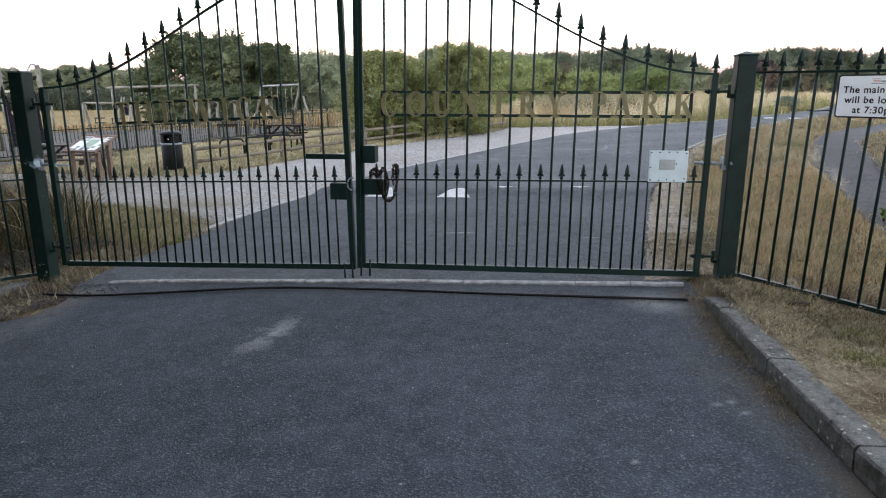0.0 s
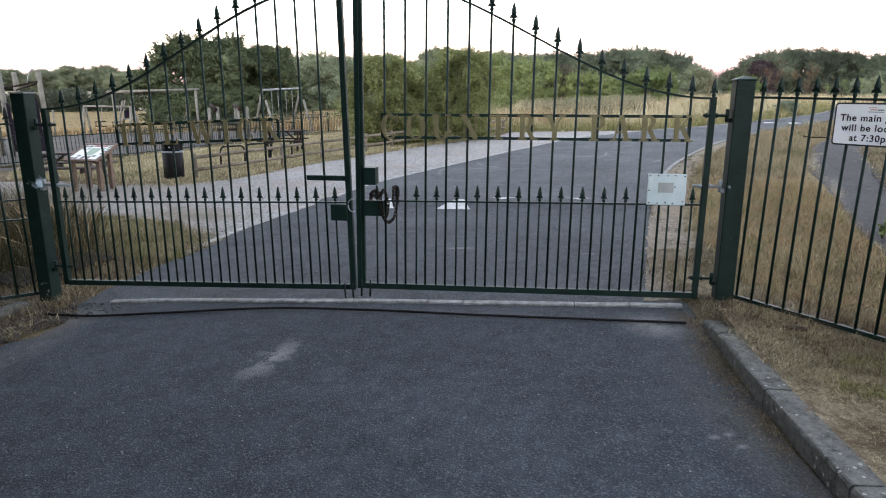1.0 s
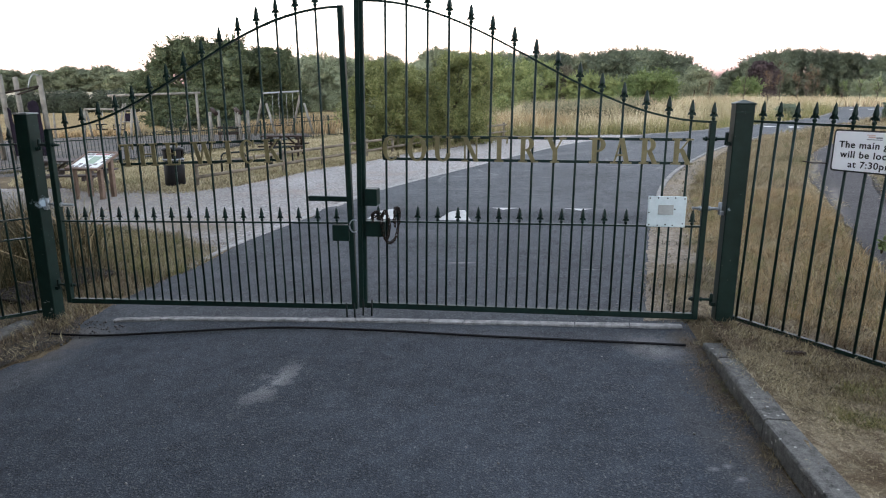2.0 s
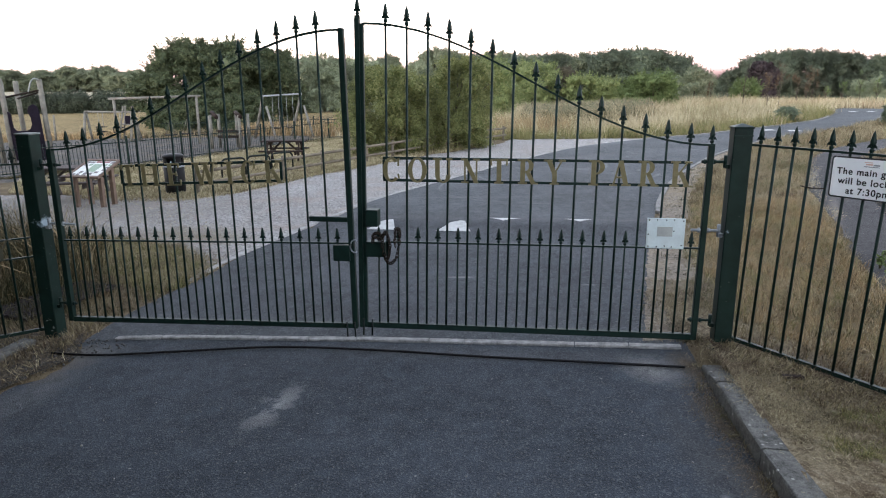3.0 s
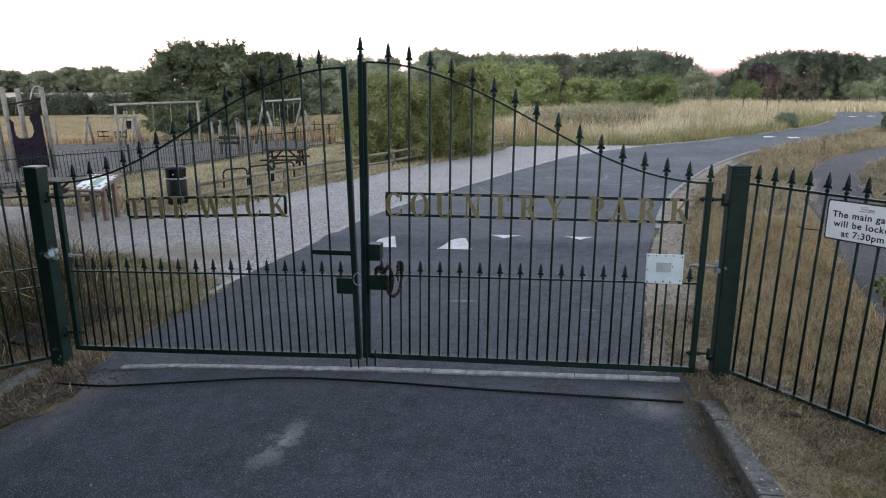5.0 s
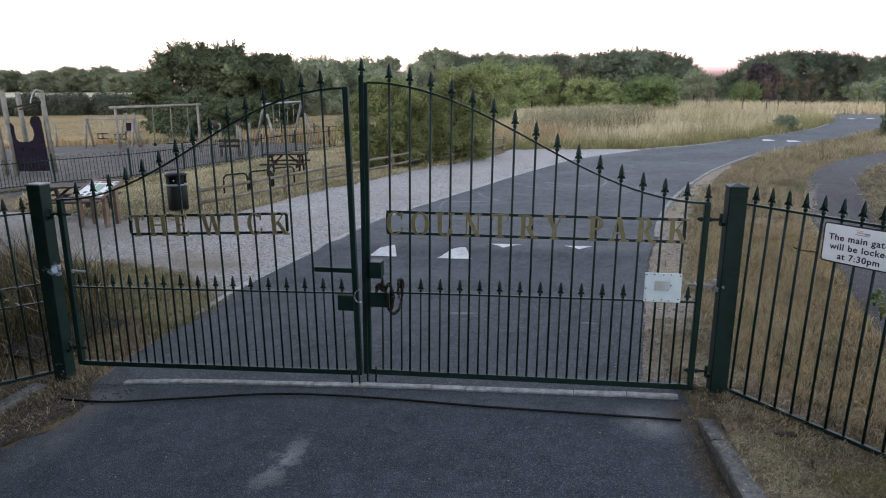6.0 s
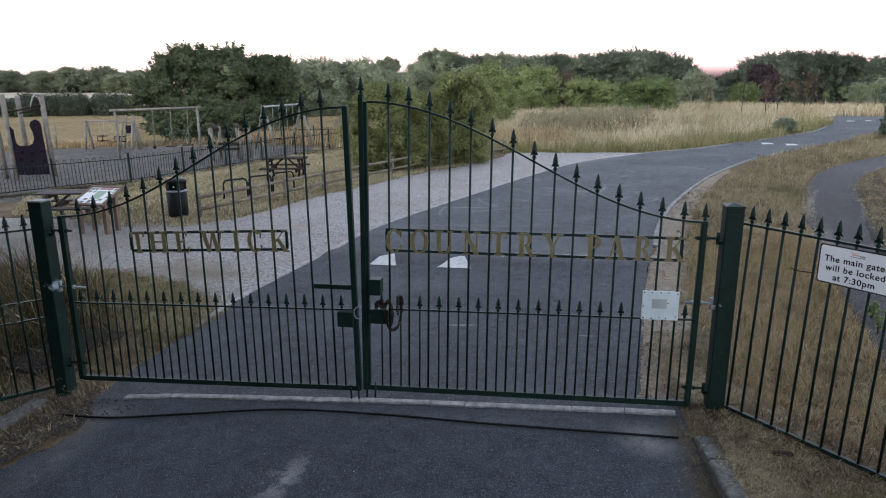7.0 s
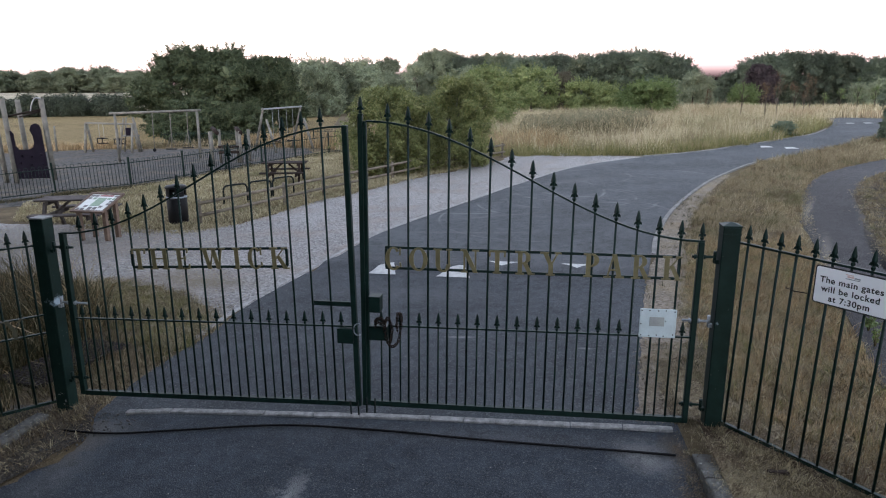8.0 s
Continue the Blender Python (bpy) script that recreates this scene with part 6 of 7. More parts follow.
for i in range(9):
    bm = bmesh.new()
    lathe(bm, [(0.05, 0.0), (0.045, 0.03), (0.02, 0.05)], 7)
    o = part("hand_hold", bm, PURPLE, wall_)
    o.matrix_basis = pose(-0.35 + 0.34 * (i % 3) + pr.uniform(-0.05, 0.05), -0.138, 0.35 + 0.3 * (i // 3) + pr.uniform(-0.06, 0.06), 90, 0, 0)
bm = bmesh.new()
pole(bm, (-0.75, 0.0, 2.35), (0.55, 0.0, 2.62), 0.035)
pole(bm, (-0.7, 0.95, 2.3), (0.5, 0.0, 2.55), 0.03)
part("cross_pole", bm, RUST, wall_, "rust brown cross poles")
bm = bmesh.new()
tube(bm, curve([(0.15, -0.05, 2.55), (0.25, -0.05, 2.85), (0.38, -0.05, 3.02), (0.55, -0.05, 2.98)], 4), 0.025, 7)
part("grab_rail", bm, STEEL_TUBE, wall_)

wall_.scale = (1.08, 1.2, 1.1)
trail = empty("balance_trail", pose(-10.1, 31.3, G(-10.1, 31.3), 0, 0, 8))
tagged(trail, "timber balance posts with rollers over a low platform", "play equipment")
for x, y, h in ((-0.95, 0.5, 1.45), (-0.75, -0.2, 1.5), (-0.5, 0.4, 1.55), (0.35, 0.2, 1.65), (0.55, -0.3, 1.5), (0.85, 0.4, 1.55)):
    bm = bmesh.new()
    pole(bm, (x, y, -0.1), (x, y, h), 0.075)
    part("post", bm, WOOD_GREY, trail)
for x in (-0.65, 0.42):
    bm = bmesh.new()
    pole(bm, (x - 0.12, 0.35, 1.62), (x + 0.2, -0.35, 1.42), 0.1)
    part("roller", bm, WOOD_DARK, trail)
for z in (0.45, 0.7):
    bm = bmesh.new()
    box(bm, (-0.5, -0.1, z), (0.6, 0.1, z + 0.12), 0.01)
    part("step_board", bm, WOOD_DARK, trail)

# thin stakes behind the playground
for x, y in ((-26.0, 44.5), (-21.5, 46.5), (-30.5, 43.5)):
    bm = bmesh.new()
    rod(bm, (x, y, G(x, y) - 0.1), (x + 0.05, y, G(x, y) + 1.7), 0.07, 0.06, 7)
    tagged(ob_from("stake", bm, WOOD_GREY), "weathered timber stake at the field's edge", "post", "field edge stakes")

# ---- fields and hedges far off ----
bm = bmesh.new()
grid = [[bm.verts.new((x, y, G(x, y) + 0.1)) for x in np.arange(-240, -19, 10.0)] for y in np.arange(135, 286, 7.5)]
for a, b in zip(grid, grid[1:]):
    for i in range(len(a) - 1):
        bm.faces.new((a[i], a[i + 1], b[i + 1], b[i]))
tagged(ob_from("hill_field", bm, HAZED_STUBBLE), "harvested field on the far hill, haze in its pale colour", "field", kind="structure")
flat("stubble_field", [(-120, 48), (-60, 47), (-24, 47), (-14, 52), (-10, 60), (-14, 90), (-30, 128), (-120, 128)], 0.03, STUBBLE, "golden harvested stubble field", "field")


def tree(x, y, w, h, count, size, material, seed, label, category="tree", depth=None, trunk=True, group="", base=0.0, **form):
    z0 = G(x, y)
    t = empty("tree" if category == "tree" else category.replace(" ", "_"), pose(x, y, z0))
    tagged(t, label, category, group)
    if trunk:
        trunk_and_limbs(t, 0, 0, 0, h, max(0.04, 0.022 * h), seed, 0.35 if base < 0.3 else 0.25, 7, 0.18 if base < 0.3 else 0.6)
    crown(t, w, depth or w, h, material, seed, count=count, size=size, base=base, **form)
    return t


tree(-22.4, 64.0, 14.0, 8.0, 120000, 0.19, LEAF_BIG, 11, "broad dark green tree with dense leaves beyond the playground", depth=11, base=-0.05, lobes=90, spread=0.1, twigs=3200, reach=0.9, arch=0.1)
tree(-17.3, 66.0, 7.8, 7.3, 45000, 0.18, LEAF_BIG, 12, "dark green tree crowding against a broader one", depth=6, base=-0.05, lobes=34, spread=0.15, twigs=700, reach=0.6, arch=0.15)
tree(-18.3, 49.5, 6.6, 3.3, 34000, 0.12, LEAF_BIG, 14, "dark green thicket behind the playground swings", "bush", 4.0, trunk=False, lobes=34, spread=0.17, twigs=500, reach=0.5, arch=0.1)
tree(-14.6, 49.0, 4.6, 2.7, 26000, 0.12, LEAF_BIG, 15, "dark green thicket behind the playground swings", "bush", 3.6, trunk=False, lobes=26, spread=0.17, twigs=400, reach=0.5, arch=0.1)
tree(-2.1, 24.35, 3.5, 3.4, 46000, 0.055, LEAF_BUSH, 21, "dense yellow-green hawthorn bush beside the gravel", "bush", 3.4, group="bushes by the gravel", lobes=30, spread=0.17, twigs=1300, reach=0.5, arch=0.75)
tree(0.5, 25.9, 3.05, 3.65, 46000, 0.055, LEAF_BUSH, 22, "dense green hawthorn bush with drooping twigs", "bush", 3.2, group="bushes by the gravel", lobes=30, spread=0.17, twigs=1300, reach=0.5, arch=0.75)
tree(17.0, 33.2, 1.0, 0.85, 6000, 0.06, LEAF_DARK, 31, "small dark shrub at the road's edge", "shrub", trunk=False, lobes=14, spread=0.22, twigs=80, reach=0.2)
tree(19.4, 28.6, 1.5, 2.7, 9000, 0.08, LEAF_DARK, 32, "dark green bush beside the footpath", "bush", lobes=18, spread=0.2, twigs=100, reach=0.25)

# mid-distance trees: a few shapes, each used several times; their leaf colours include haze
kinds = []
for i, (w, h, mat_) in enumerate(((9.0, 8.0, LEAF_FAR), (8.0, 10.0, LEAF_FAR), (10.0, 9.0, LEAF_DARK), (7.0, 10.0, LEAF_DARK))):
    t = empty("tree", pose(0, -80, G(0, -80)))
    tagged(t, "leafy green tree of the far wood, also copied unseen as shade", "tree", "far trees")
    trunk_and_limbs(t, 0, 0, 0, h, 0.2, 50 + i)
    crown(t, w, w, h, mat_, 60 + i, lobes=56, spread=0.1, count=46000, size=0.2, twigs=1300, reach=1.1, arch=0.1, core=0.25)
    kinds.append((t, h))
used = set()


def plant(kind, px, dist, top, stretch=1.0):
    """A far tree, set out by its bearing from the gate, distance and height above the eye's level."""
    x, y = px * dist * 0.676, dist
    z = G(x, y)
    h = top + 2.9 - z
    t, h0 = kinds[kind]
    s = 0.965 * h / h0
    m = Matrix.Translation((x, y, z)) @ pose(0, 0, 0, 0, 0, (x * 37 + y * 11) % 360)
    if kind not in used:
        used.add(kind)
        o = t
        o.matrix_basis = m
    else:
        o = copy_thing(t, m)
    o.scale = (s * stretch, s * stretch, s)
    return o


def bearing(px):
    return (px - 784) / 784


def height(py, dist):
    return (164 - py) / 1160 * dist


far = random.Random(5)
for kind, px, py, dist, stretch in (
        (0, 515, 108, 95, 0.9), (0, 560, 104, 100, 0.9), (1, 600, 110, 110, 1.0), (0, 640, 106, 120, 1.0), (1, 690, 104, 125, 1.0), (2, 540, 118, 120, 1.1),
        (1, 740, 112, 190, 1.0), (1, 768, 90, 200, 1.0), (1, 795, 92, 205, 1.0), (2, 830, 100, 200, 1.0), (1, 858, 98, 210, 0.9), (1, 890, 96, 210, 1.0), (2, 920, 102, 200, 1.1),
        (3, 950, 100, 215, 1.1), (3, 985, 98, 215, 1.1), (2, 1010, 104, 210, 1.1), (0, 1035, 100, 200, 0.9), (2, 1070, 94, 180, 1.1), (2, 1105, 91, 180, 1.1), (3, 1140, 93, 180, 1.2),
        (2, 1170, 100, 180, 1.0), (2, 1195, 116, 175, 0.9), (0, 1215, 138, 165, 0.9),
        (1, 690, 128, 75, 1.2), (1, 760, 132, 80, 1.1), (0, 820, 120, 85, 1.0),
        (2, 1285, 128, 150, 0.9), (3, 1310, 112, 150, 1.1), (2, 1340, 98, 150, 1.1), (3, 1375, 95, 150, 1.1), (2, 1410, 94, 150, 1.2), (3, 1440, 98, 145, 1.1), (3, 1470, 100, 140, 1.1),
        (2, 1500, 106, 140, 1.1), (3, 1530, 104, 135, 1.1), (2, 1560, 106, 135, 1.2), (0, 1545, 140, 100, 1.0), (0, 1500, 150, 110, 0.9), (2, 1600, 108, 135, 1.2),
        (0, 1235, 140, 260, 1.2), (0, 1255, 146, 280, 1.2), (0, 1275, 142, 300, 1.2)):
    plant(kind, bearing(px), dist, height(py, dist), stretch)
# out-of-view tree, added to keep sky light off the left verge
tree(-7.0, 4.2, 7.6, 10.0, 40000, 0.2, LEAF_DARK, 36, "tall dark tree, unseen, added to shade the gate's side", base=0.45, lobes=40)
# tall trees out of view, added to shade the approach from the side and behind
for x, y, k, s in ((-9.0, 1.0, 1, 1.25), (-8.5, -5.0, 3, 1.25), (-13.5, -2.0, 1, 1.35), (-14.5, 5.0, 2, 1.3), (-5.5, -10.5, 3, 1.15), (0.5, -14.0, 1, 1.0)):
    copy_thing(kinds[k][0], pose(x, y, G(x, y), 0, 0, 40 * x)).scale = (s, s, s)
# more unseen blockers: a bush by the left post, two crowns over the road
tree(-7.2, 2.2, 6.0, 8.0, 40000, 0.14, LEAF_DARK, 33, "dense dark bush, unseen, added to shade the left gate post", "bush", 4.0, lobes=40)
tree(-5.3, 0.3, 9.6, 10.5, 42000, 0.2, LEAF_DARK, 34, "tall dark tree, unseen, added to shade the approach road", base=0.42, lobes=44)
tree(-5.8, -3.6, 8.5, 9.5, 42000, 0.2, LEAF_DARK, 35, "tall dark tree, unseen, added to shade the approach road", base=0.42, lobes=44)
# the far wood along the hill, in the haze-paled leaf colour, and the hedge below it
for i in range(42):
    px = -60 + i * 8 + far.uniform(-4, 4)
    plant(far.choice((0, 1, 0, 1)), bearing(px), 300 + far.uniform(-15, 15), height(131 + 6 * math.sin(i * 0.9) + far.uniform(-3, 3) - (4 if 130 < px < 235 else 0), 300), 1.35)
hedge = []
for i in range(60):
    px = -60 + i * 5.2
    x, y = bearing(px) * 130 * 0.676, 130 + far.uniform(-3, 3)
    hh = 4.3 + far.uniform(-0.4, 0.5) + (0.6 if px > 60 else 0)
    hedge.append((x, y, G(x, y) + hh * 0.45, 1.6, 2.0, hh * 0.55))
tagged(leaves("hedge", hedge, 60000, 0.3, LEAF_HEDGE, seed=5), "dark hedge between two fields", "hedge", kind="stuff")
for px, dist, w, h, mat_, seed, label in (
        (862, 55, 5.2, 5.0, LEAF_MID, 41, "light green bush at the meadow's far side"), (937, 82, 7.4, 5.8, LEAF_MID, 45, "rounded bright green bush behind the meadow"),
        (905, 84, 4.0, 4.4, LEAF_MID, 46, "light green bush at the meadow's far side"), (985, 84, 4.6, 4.9, LEAF_RUSSET, 47, "brownish bush thinning towards autumn behind the meadow"),
        (1025, 80, 5.0, 3.7, LEAF_MID, 48, "low green bush behind the meadow"), (1068, 78, 3.6, 3.0, LEAF_MID, 49, "low green bush behind the meadow"),
        (1145, 62, 5.2, 3.2, LEAF_LIGHT, 42, "bright green bush standing in the meadow"), (1112, 66, 3.0, 2.6, LEAF_LIGHT, 52, "bright green bush standing in the meadow"),
        (1302, 75, 3.4, 2.5, LEAF_LIGHT, 43, "bright green bush before the dark wood"), (1215, 90, 6.0, 4.6, LEAF_FAR, 53, "grey-green bush where the wood thins out")):
    tree(bearing(px) * dist * 0.676, dist, w, h, 14000, 0.15, mat_, seed, label, "bush", lobes=26, spread=0.16, twigs=420, reach=0.6, arch=-0.1)
tree(bearing(1330) * 130 * 0.676, 130, 7.0, 8.6, 14000, 0.28, LEAF_PURPLE, 44, "purple-leaved tree before the dark wood", lobes=24)
# slender young trees along the road
for i, (px, dist, h, mat_) in enumerate(((1243, 62, 2.4, LEAF_RUST), (1300, 52, 4.0, None), (1342, 48, 3.0, LEAF_RUST), (1362, 50, 3.6, LEAF_RUST), (1392, 55, 3.2, LEAF_RUST), (1408, 58, 3.4, LEAF_RUST),
                                        (1418, 60, 3.4, LEAF_RUST), (1470, 66, 2.8, LEAF_LIGHT), (1500, 62, 3.2, LEAF_LIGHT), (1530, 60, 2.6, LEAF_LIGHT), (1555, 56, 2.6, LEAF_LIGHT), (1442, 66, 2.6, LEAF_LIGHT))):
    x, y = bearing(px) * dist * 0.676, dist
    t = empty("sapling", pose(x, y, G(x, y)))
    tagged(t, "slender young tree with sparse leaves", "tree", "young trees")
    trunk_and_limbs(t, 0, 0, 0, h * 1.2, 0.035, 90 + i, 0.12, 9)
    if mat_ is not None:
        leaves("crown", lump(0, 0, h * 0.35, h * 0.3, h * 0.3, h * 0.65, 9, 95 + i), 260, 0.09, mat_, t, 0.1, seed=i)

# ---- grass ----
COVER = [(-4.85, 6.75), (-4.3, 6.35), (-3.85, 7.5), (-4.2, 7.85)]
KEEP_OFF = [COVER, PARK_ROAD_LINE, ROAD_LINE, PATH_LINE, GRAVEL_LINE]


def sward(name, area, n, height_, width, lean, material, label, out=KEEP_OFF, top=None, swell=0.5, tuft=0.0, bunch=30):
    x, y = scatter(n // bunch if tuft else n, area, out)
    if tuft:
        grow = rng.uniform(0.35, 1.25, len(x)).repeat(bunch)
        x, y = x.repeat(bunch) + rng.normal(0, tuft, len(x) * bunch) * grow, y.repeat(bunch) + rng.normal(0, tuft, len(y) * bunch) * grow
    z = (top or gz)(x, y) - 0.015
    patch = np.clip(0.8 + swell * np.array([noise.noise((a * 0.7, b * 0.7, 3.0)) for a, b in zip(x, y)]), 0.3, 1.6) * (grow if tuft else 1.0)
    return tagged(blades(name, x, y, z, height_ * patch, width, lean, material), label, "grass", kind="stuff")


sward("meadow_grass", ragged(MEADOW_LINE, 0.35, 0.5, 9), 150000, 0.82, 0.013, 0.5, MEADOW_GRASS, "tall bleached meadow grass", KEEP_OFF, swell=0.9, tuft=0.16, bunch=16)
sward("russet_meadow_grass", ragged([(1.2, 30.8), (5.0, 30.0), (6.6, 33.0), (5.0, 38.0), (-1.5, 40.0)], 0.4, 0.5, 6), 13000, 0.85, 0.013, 0.45, ORANGE_GRASS, "russet meadow grass beside the hawthorn bushes", KEEP_OFF, swell=0.8, tuft=0.16, bunch=16)
sward("far_meadow_grass", [(26.8, 46.6), (31, 46.9), (42, 42), (70, 50), (70, 76), (26, 76)], 26000, 0.75, 0.04, 0.4, MEADOW_GRASS, "bleached grass beyond the road's bend")
DOCKS = [(4.3, 37.5), (8.0, 36.6), (11.5, 38.5), (14.5, 46), (15, 54), (9, 52), (5.5, 46)]
sward("dock_stems", DOCKS, 12000, 0.95, 0.014, 0.3, WEED, "dark stems of dock and thistle in the meadow", KEEP_OFF, swell=0.5, tuft=0.2, bunch=12)
x_, y_ = scatter(620, DOCKS)
thistles = [(a, b, float(gz(a, b)) + 0.72 + 0.38 * rng.random(), 0.22, 0.22, 0.22) for a, b in zip(x_, y_)]
tagged(leaves("thistles", thistles, 17000, 0.055, WEED_BROWN, shell=0.1, seed=8), "grey-brown thistles and dock gone to seed in the meadow", "weeds", kind="stuff")
sward("meadow_fringe", ragged([(1.4, 29.9), (5.2, 28.2), (8.4, 27.3), (9.9, 27.9), (12.9, 29.55), (15.7, 31.4), (19.4, 35.0), (19.2, 35.4), (15.4, 31.9), (12.8, 30.2), (9.8, 28.6), (8.4, 28.0), (5.4, 29.0), (1.6, 30.8)], 0.25, 0.4, 4), 22000, 0.26, 0.011, 0.9, VERGE_GREEN, "low green weeds along the meadow's edge", [], tuft=0.12)
sward("meadow_edge_grass", [(1.4, 30.1), (5.2, 28.4), (8.4, 27.4), (9.9, 27.95), (12.9, 29.65), (15.7, 31.5), (19.4, 35.1), (23.2, 40.1), (22.0, 40.6), (18.6, 36.2), (15.0, 32.6), (12.5, 31.2), (9.8, 29.6),
                            (8.4, 29.0), (5.6, 30.0), (1.8, 31.6)], 17000, 0.6, 0.011, 0.4, VERGE_GREEN, "greener straw grass along the meadow's edge", tuft=0.2, bunch=14)
RIGHT_BANK = [(p[0] + 0.42 * min(1.0, max(0.0, (24.0 - p[1]) / 4)) + 0.12, p[1] - 0.2) for p in RIGHT_EDGE[:64]] + [tuple(p) for p in PATH_L[::-1]]
BARE = [[(5.85, 9.9), (6.4, 11.3), (7.05, 12.7), (7.8, 14.2), (8.0, 14.4), (7.2, 12.8), (6.5, 11.3), (6.05, 9.8)], [(2.0, 5.3), (2.5, 8.0), (3.9, 12.0), (4.5, 12.0), (3.0, 8.0), (2.6, 5.3)]]
sward("bank_grass", [p for p in RIGHT_BANK if p[1] > 11.5] + [(6.6, 11.5), (4.5, 11.5)], 190000, 0.2, 0.005, 0.75, VERGE_GRASS, "long dry grass between road and footpath", KEEP_OFF + BARE, tuft=0.07, bunch=26)
sward("near_bank_grass", [(2.6, 5.6), (3.0, 8.0), (4.5, 12.0), (6.9, 12.0), (6.1, 10.4), (5.4, 8.8), (4.8, 7.4), (4.2, 5.9), (3.4, 5.0), (2.7, 5.2)], 40000, 0.16, 0.0035, 0.9, VERGE_GRASS,
      "dry grass with green patches behind the railing", KEEP_OFF + BARE, tuft=0.05)
sward("near_bank_gold", [(2.7, 5.6), (3.1, 8.0), (4.6, 12.0), (6.7, 11.8), (6.0, 10.3), (5.3, 8.7), (4.7, 7.3), (4.3, 5.2), (3.7, 3.6), (2.8, 4.9)], 15000, 0.19, 0.005, 0.65, ORANGE_GRASS, "golden tufts of long dry grass behind the railing", KEEP_OFF + BARE, verge_z, tuft=0.032, bunch=22)
sward("near_bank_green", [(2.7, 5.6), (3.1, 8.0), (4.6, 12.0), (6.0, 11.0), (4.7, 7.3), (4.3, 5.2), (3.7, 3.6), (2.8, 4.9)], 4500, 0.2, 0.005, 0.6, VERGE_GREEN, "green tufts of grass behind the railing", KEEP_OFF + BARE, verge_z, tuft=0.04, bunch=24)
sward("near_bank_russet", [(2.75, 5.5), (3.1, 8.0), (4.6, 12.0), (6.7, 11.8), (6.0, 10.3), (5.3, 8.7), (4.7, 7.3), (4.6, 3.6), (3.7, 3.3), (2.75, 4.9)], 30000, 0.13, 0.004, 1.1, ORANGE_GRASS, "russet dead grass behind the railing", KEEP_OFF + BARE, verge_z, tuft=0.05, bunch=20)
sward("bare_strip_weeds", strip_in[:30] + strip_out[:30][::-1], 2600, 0.11, 0.006, 0.9, WEED, "sparse green weeds on bare sandy soil", [], tuft=0.06, bunch=26)
sward("strip_thatch", [p for p in strip_in if p[1] < 7.4] + [p for p in strip_out if p[1] < 7.4][::-1], 9000, 0.055, 0.004, 1.6, THATCH, "brown dead thatch creeping over bare soil", [], tuft=0.05, bunch=24)
sward("strip_tufts", [p for p in strip_in if p[1] < 7.2] + [p for p in strip_out if p[1] < 7.2][::-1], 3600, 0.1, 0.0042, 1.0, VERGE_GRASS, "dry tufts in bare soil by the gate", [], tuft=0.035, bunch=24)
sward("bare_strip_straw", strip_in + strip_out[::-1], 9000, 0.045, 0.005, 2.4, STRAW, "thin straw strewn on bare sandy soil", [])
sward("far_bank_grass", [(30, 28.6), (20, 25.4), (12, 21), (10.9, 23.4), (13.1, 25.1), (16.4, 27.8), (21.1, 32.2), (30, 37)], 26000, 0.3, 0.011, 0.6, VERGE_GRASS, "long dry grass beyond the footpath")
PATH_SIDE = [(6.75, 9.3), (7.5, 11.0), (8.2, 12.3), (8.87, 13.6), (9.87, 15.6), (11.5, 18.0), (13.2, 19.7), (20, 23.2), (22, 21.5), (15.0, 17.5), (12.0, 13.5), (10.5, 9.3)]
sward("path_side_thatch", PATH_SIDE, 60000, 0.08, 0.012, 2.0, THATCH, "brown dead thatch beside the footpath", [])
sward("path_fringe", [(6.7, 9.3), (7.45, 11.0), (8.15, 12.3), (8.8, 13.6), (9.8, 15.6), (11.4, 18.0), (11.8, 18.0), (10.2, 15.5), (9.25, 13.5), (8.6, 12.2), (7.9, 10.9), (7.2, 9.2)], 4200, 0.07, 0.01, 2.0, STRAW, "pale straw fringe over the footpath's edge", [], tuft=0.07, bunch=14)
sward("path_side_grass", PATH_SIDE, 46000, 0.13, 0.008, 1.1, VERGE_GRASS, "short bleached grass beside the footpath", [], tuft=0.06)
FRONT = [(2.05, 5.05), (2.1, 4.3), (2.02, 3.4), (1.95, 2.9), (1.89, 2.2), (1.86, 1.2), (4.6, 1.2), (3.55, 3.05), (2.5, 4.75), (2.3, 5.1)]
sward("verge_thatch_brown", FRONT, 110000, 0.04, 0.0032, 1.5, THATCH, "brown dead thatch on the mown verge", [], verge_z, tuft=0.07, bunch=30)
sward("verge_thatch", FRONT, 26000, 0.05, 0.0034, 1.6, STRAW, "flattened bleached straw on the mown verge", [], verge_z, tuft=0.06, bunch=16)
sward("kerb_side_straw", [(2.08, 4.3), (2.02, 3.4), (1.95, 2.9), (1.89, 2.2), (1.86, 1.2), (3.4, 1.2), (2.55, 3.05), (2.25, 4.3)], 80000, 0.042, 0.0034, 1.7, STRAW, "pale mown straw behind the kerb", [], verge_z, tuft=0.06, bunch=90)
sward("verge_grass", [(2.3, 5.1), (2.5, 4.75), (3.55, 3.05), (4.6, 1.2), (3.9, 1.2), (2.9, 2.7), (2.4, 3.7), (2.2, 4.6)], 16000, 0.085, 0.004, 1.0, VERGE_GRASS, "ragged dry grass at the railing's foot", [], verge_z, tuft=0.045, bunch=30)
sward("verge_tufts", [(2.42, 5.15), (2.6, 4.75), (3.65, 3.1), (4.75, 1.3), (5.6, 4.0), (4.3, 6.2), (2.5, 6.2)], 13000, 0.15, 0.005, 0.9, VERGE_GRASS, "longer dry grass behind the railing", [PATH_LINE], verge_z, tuft=0.04)
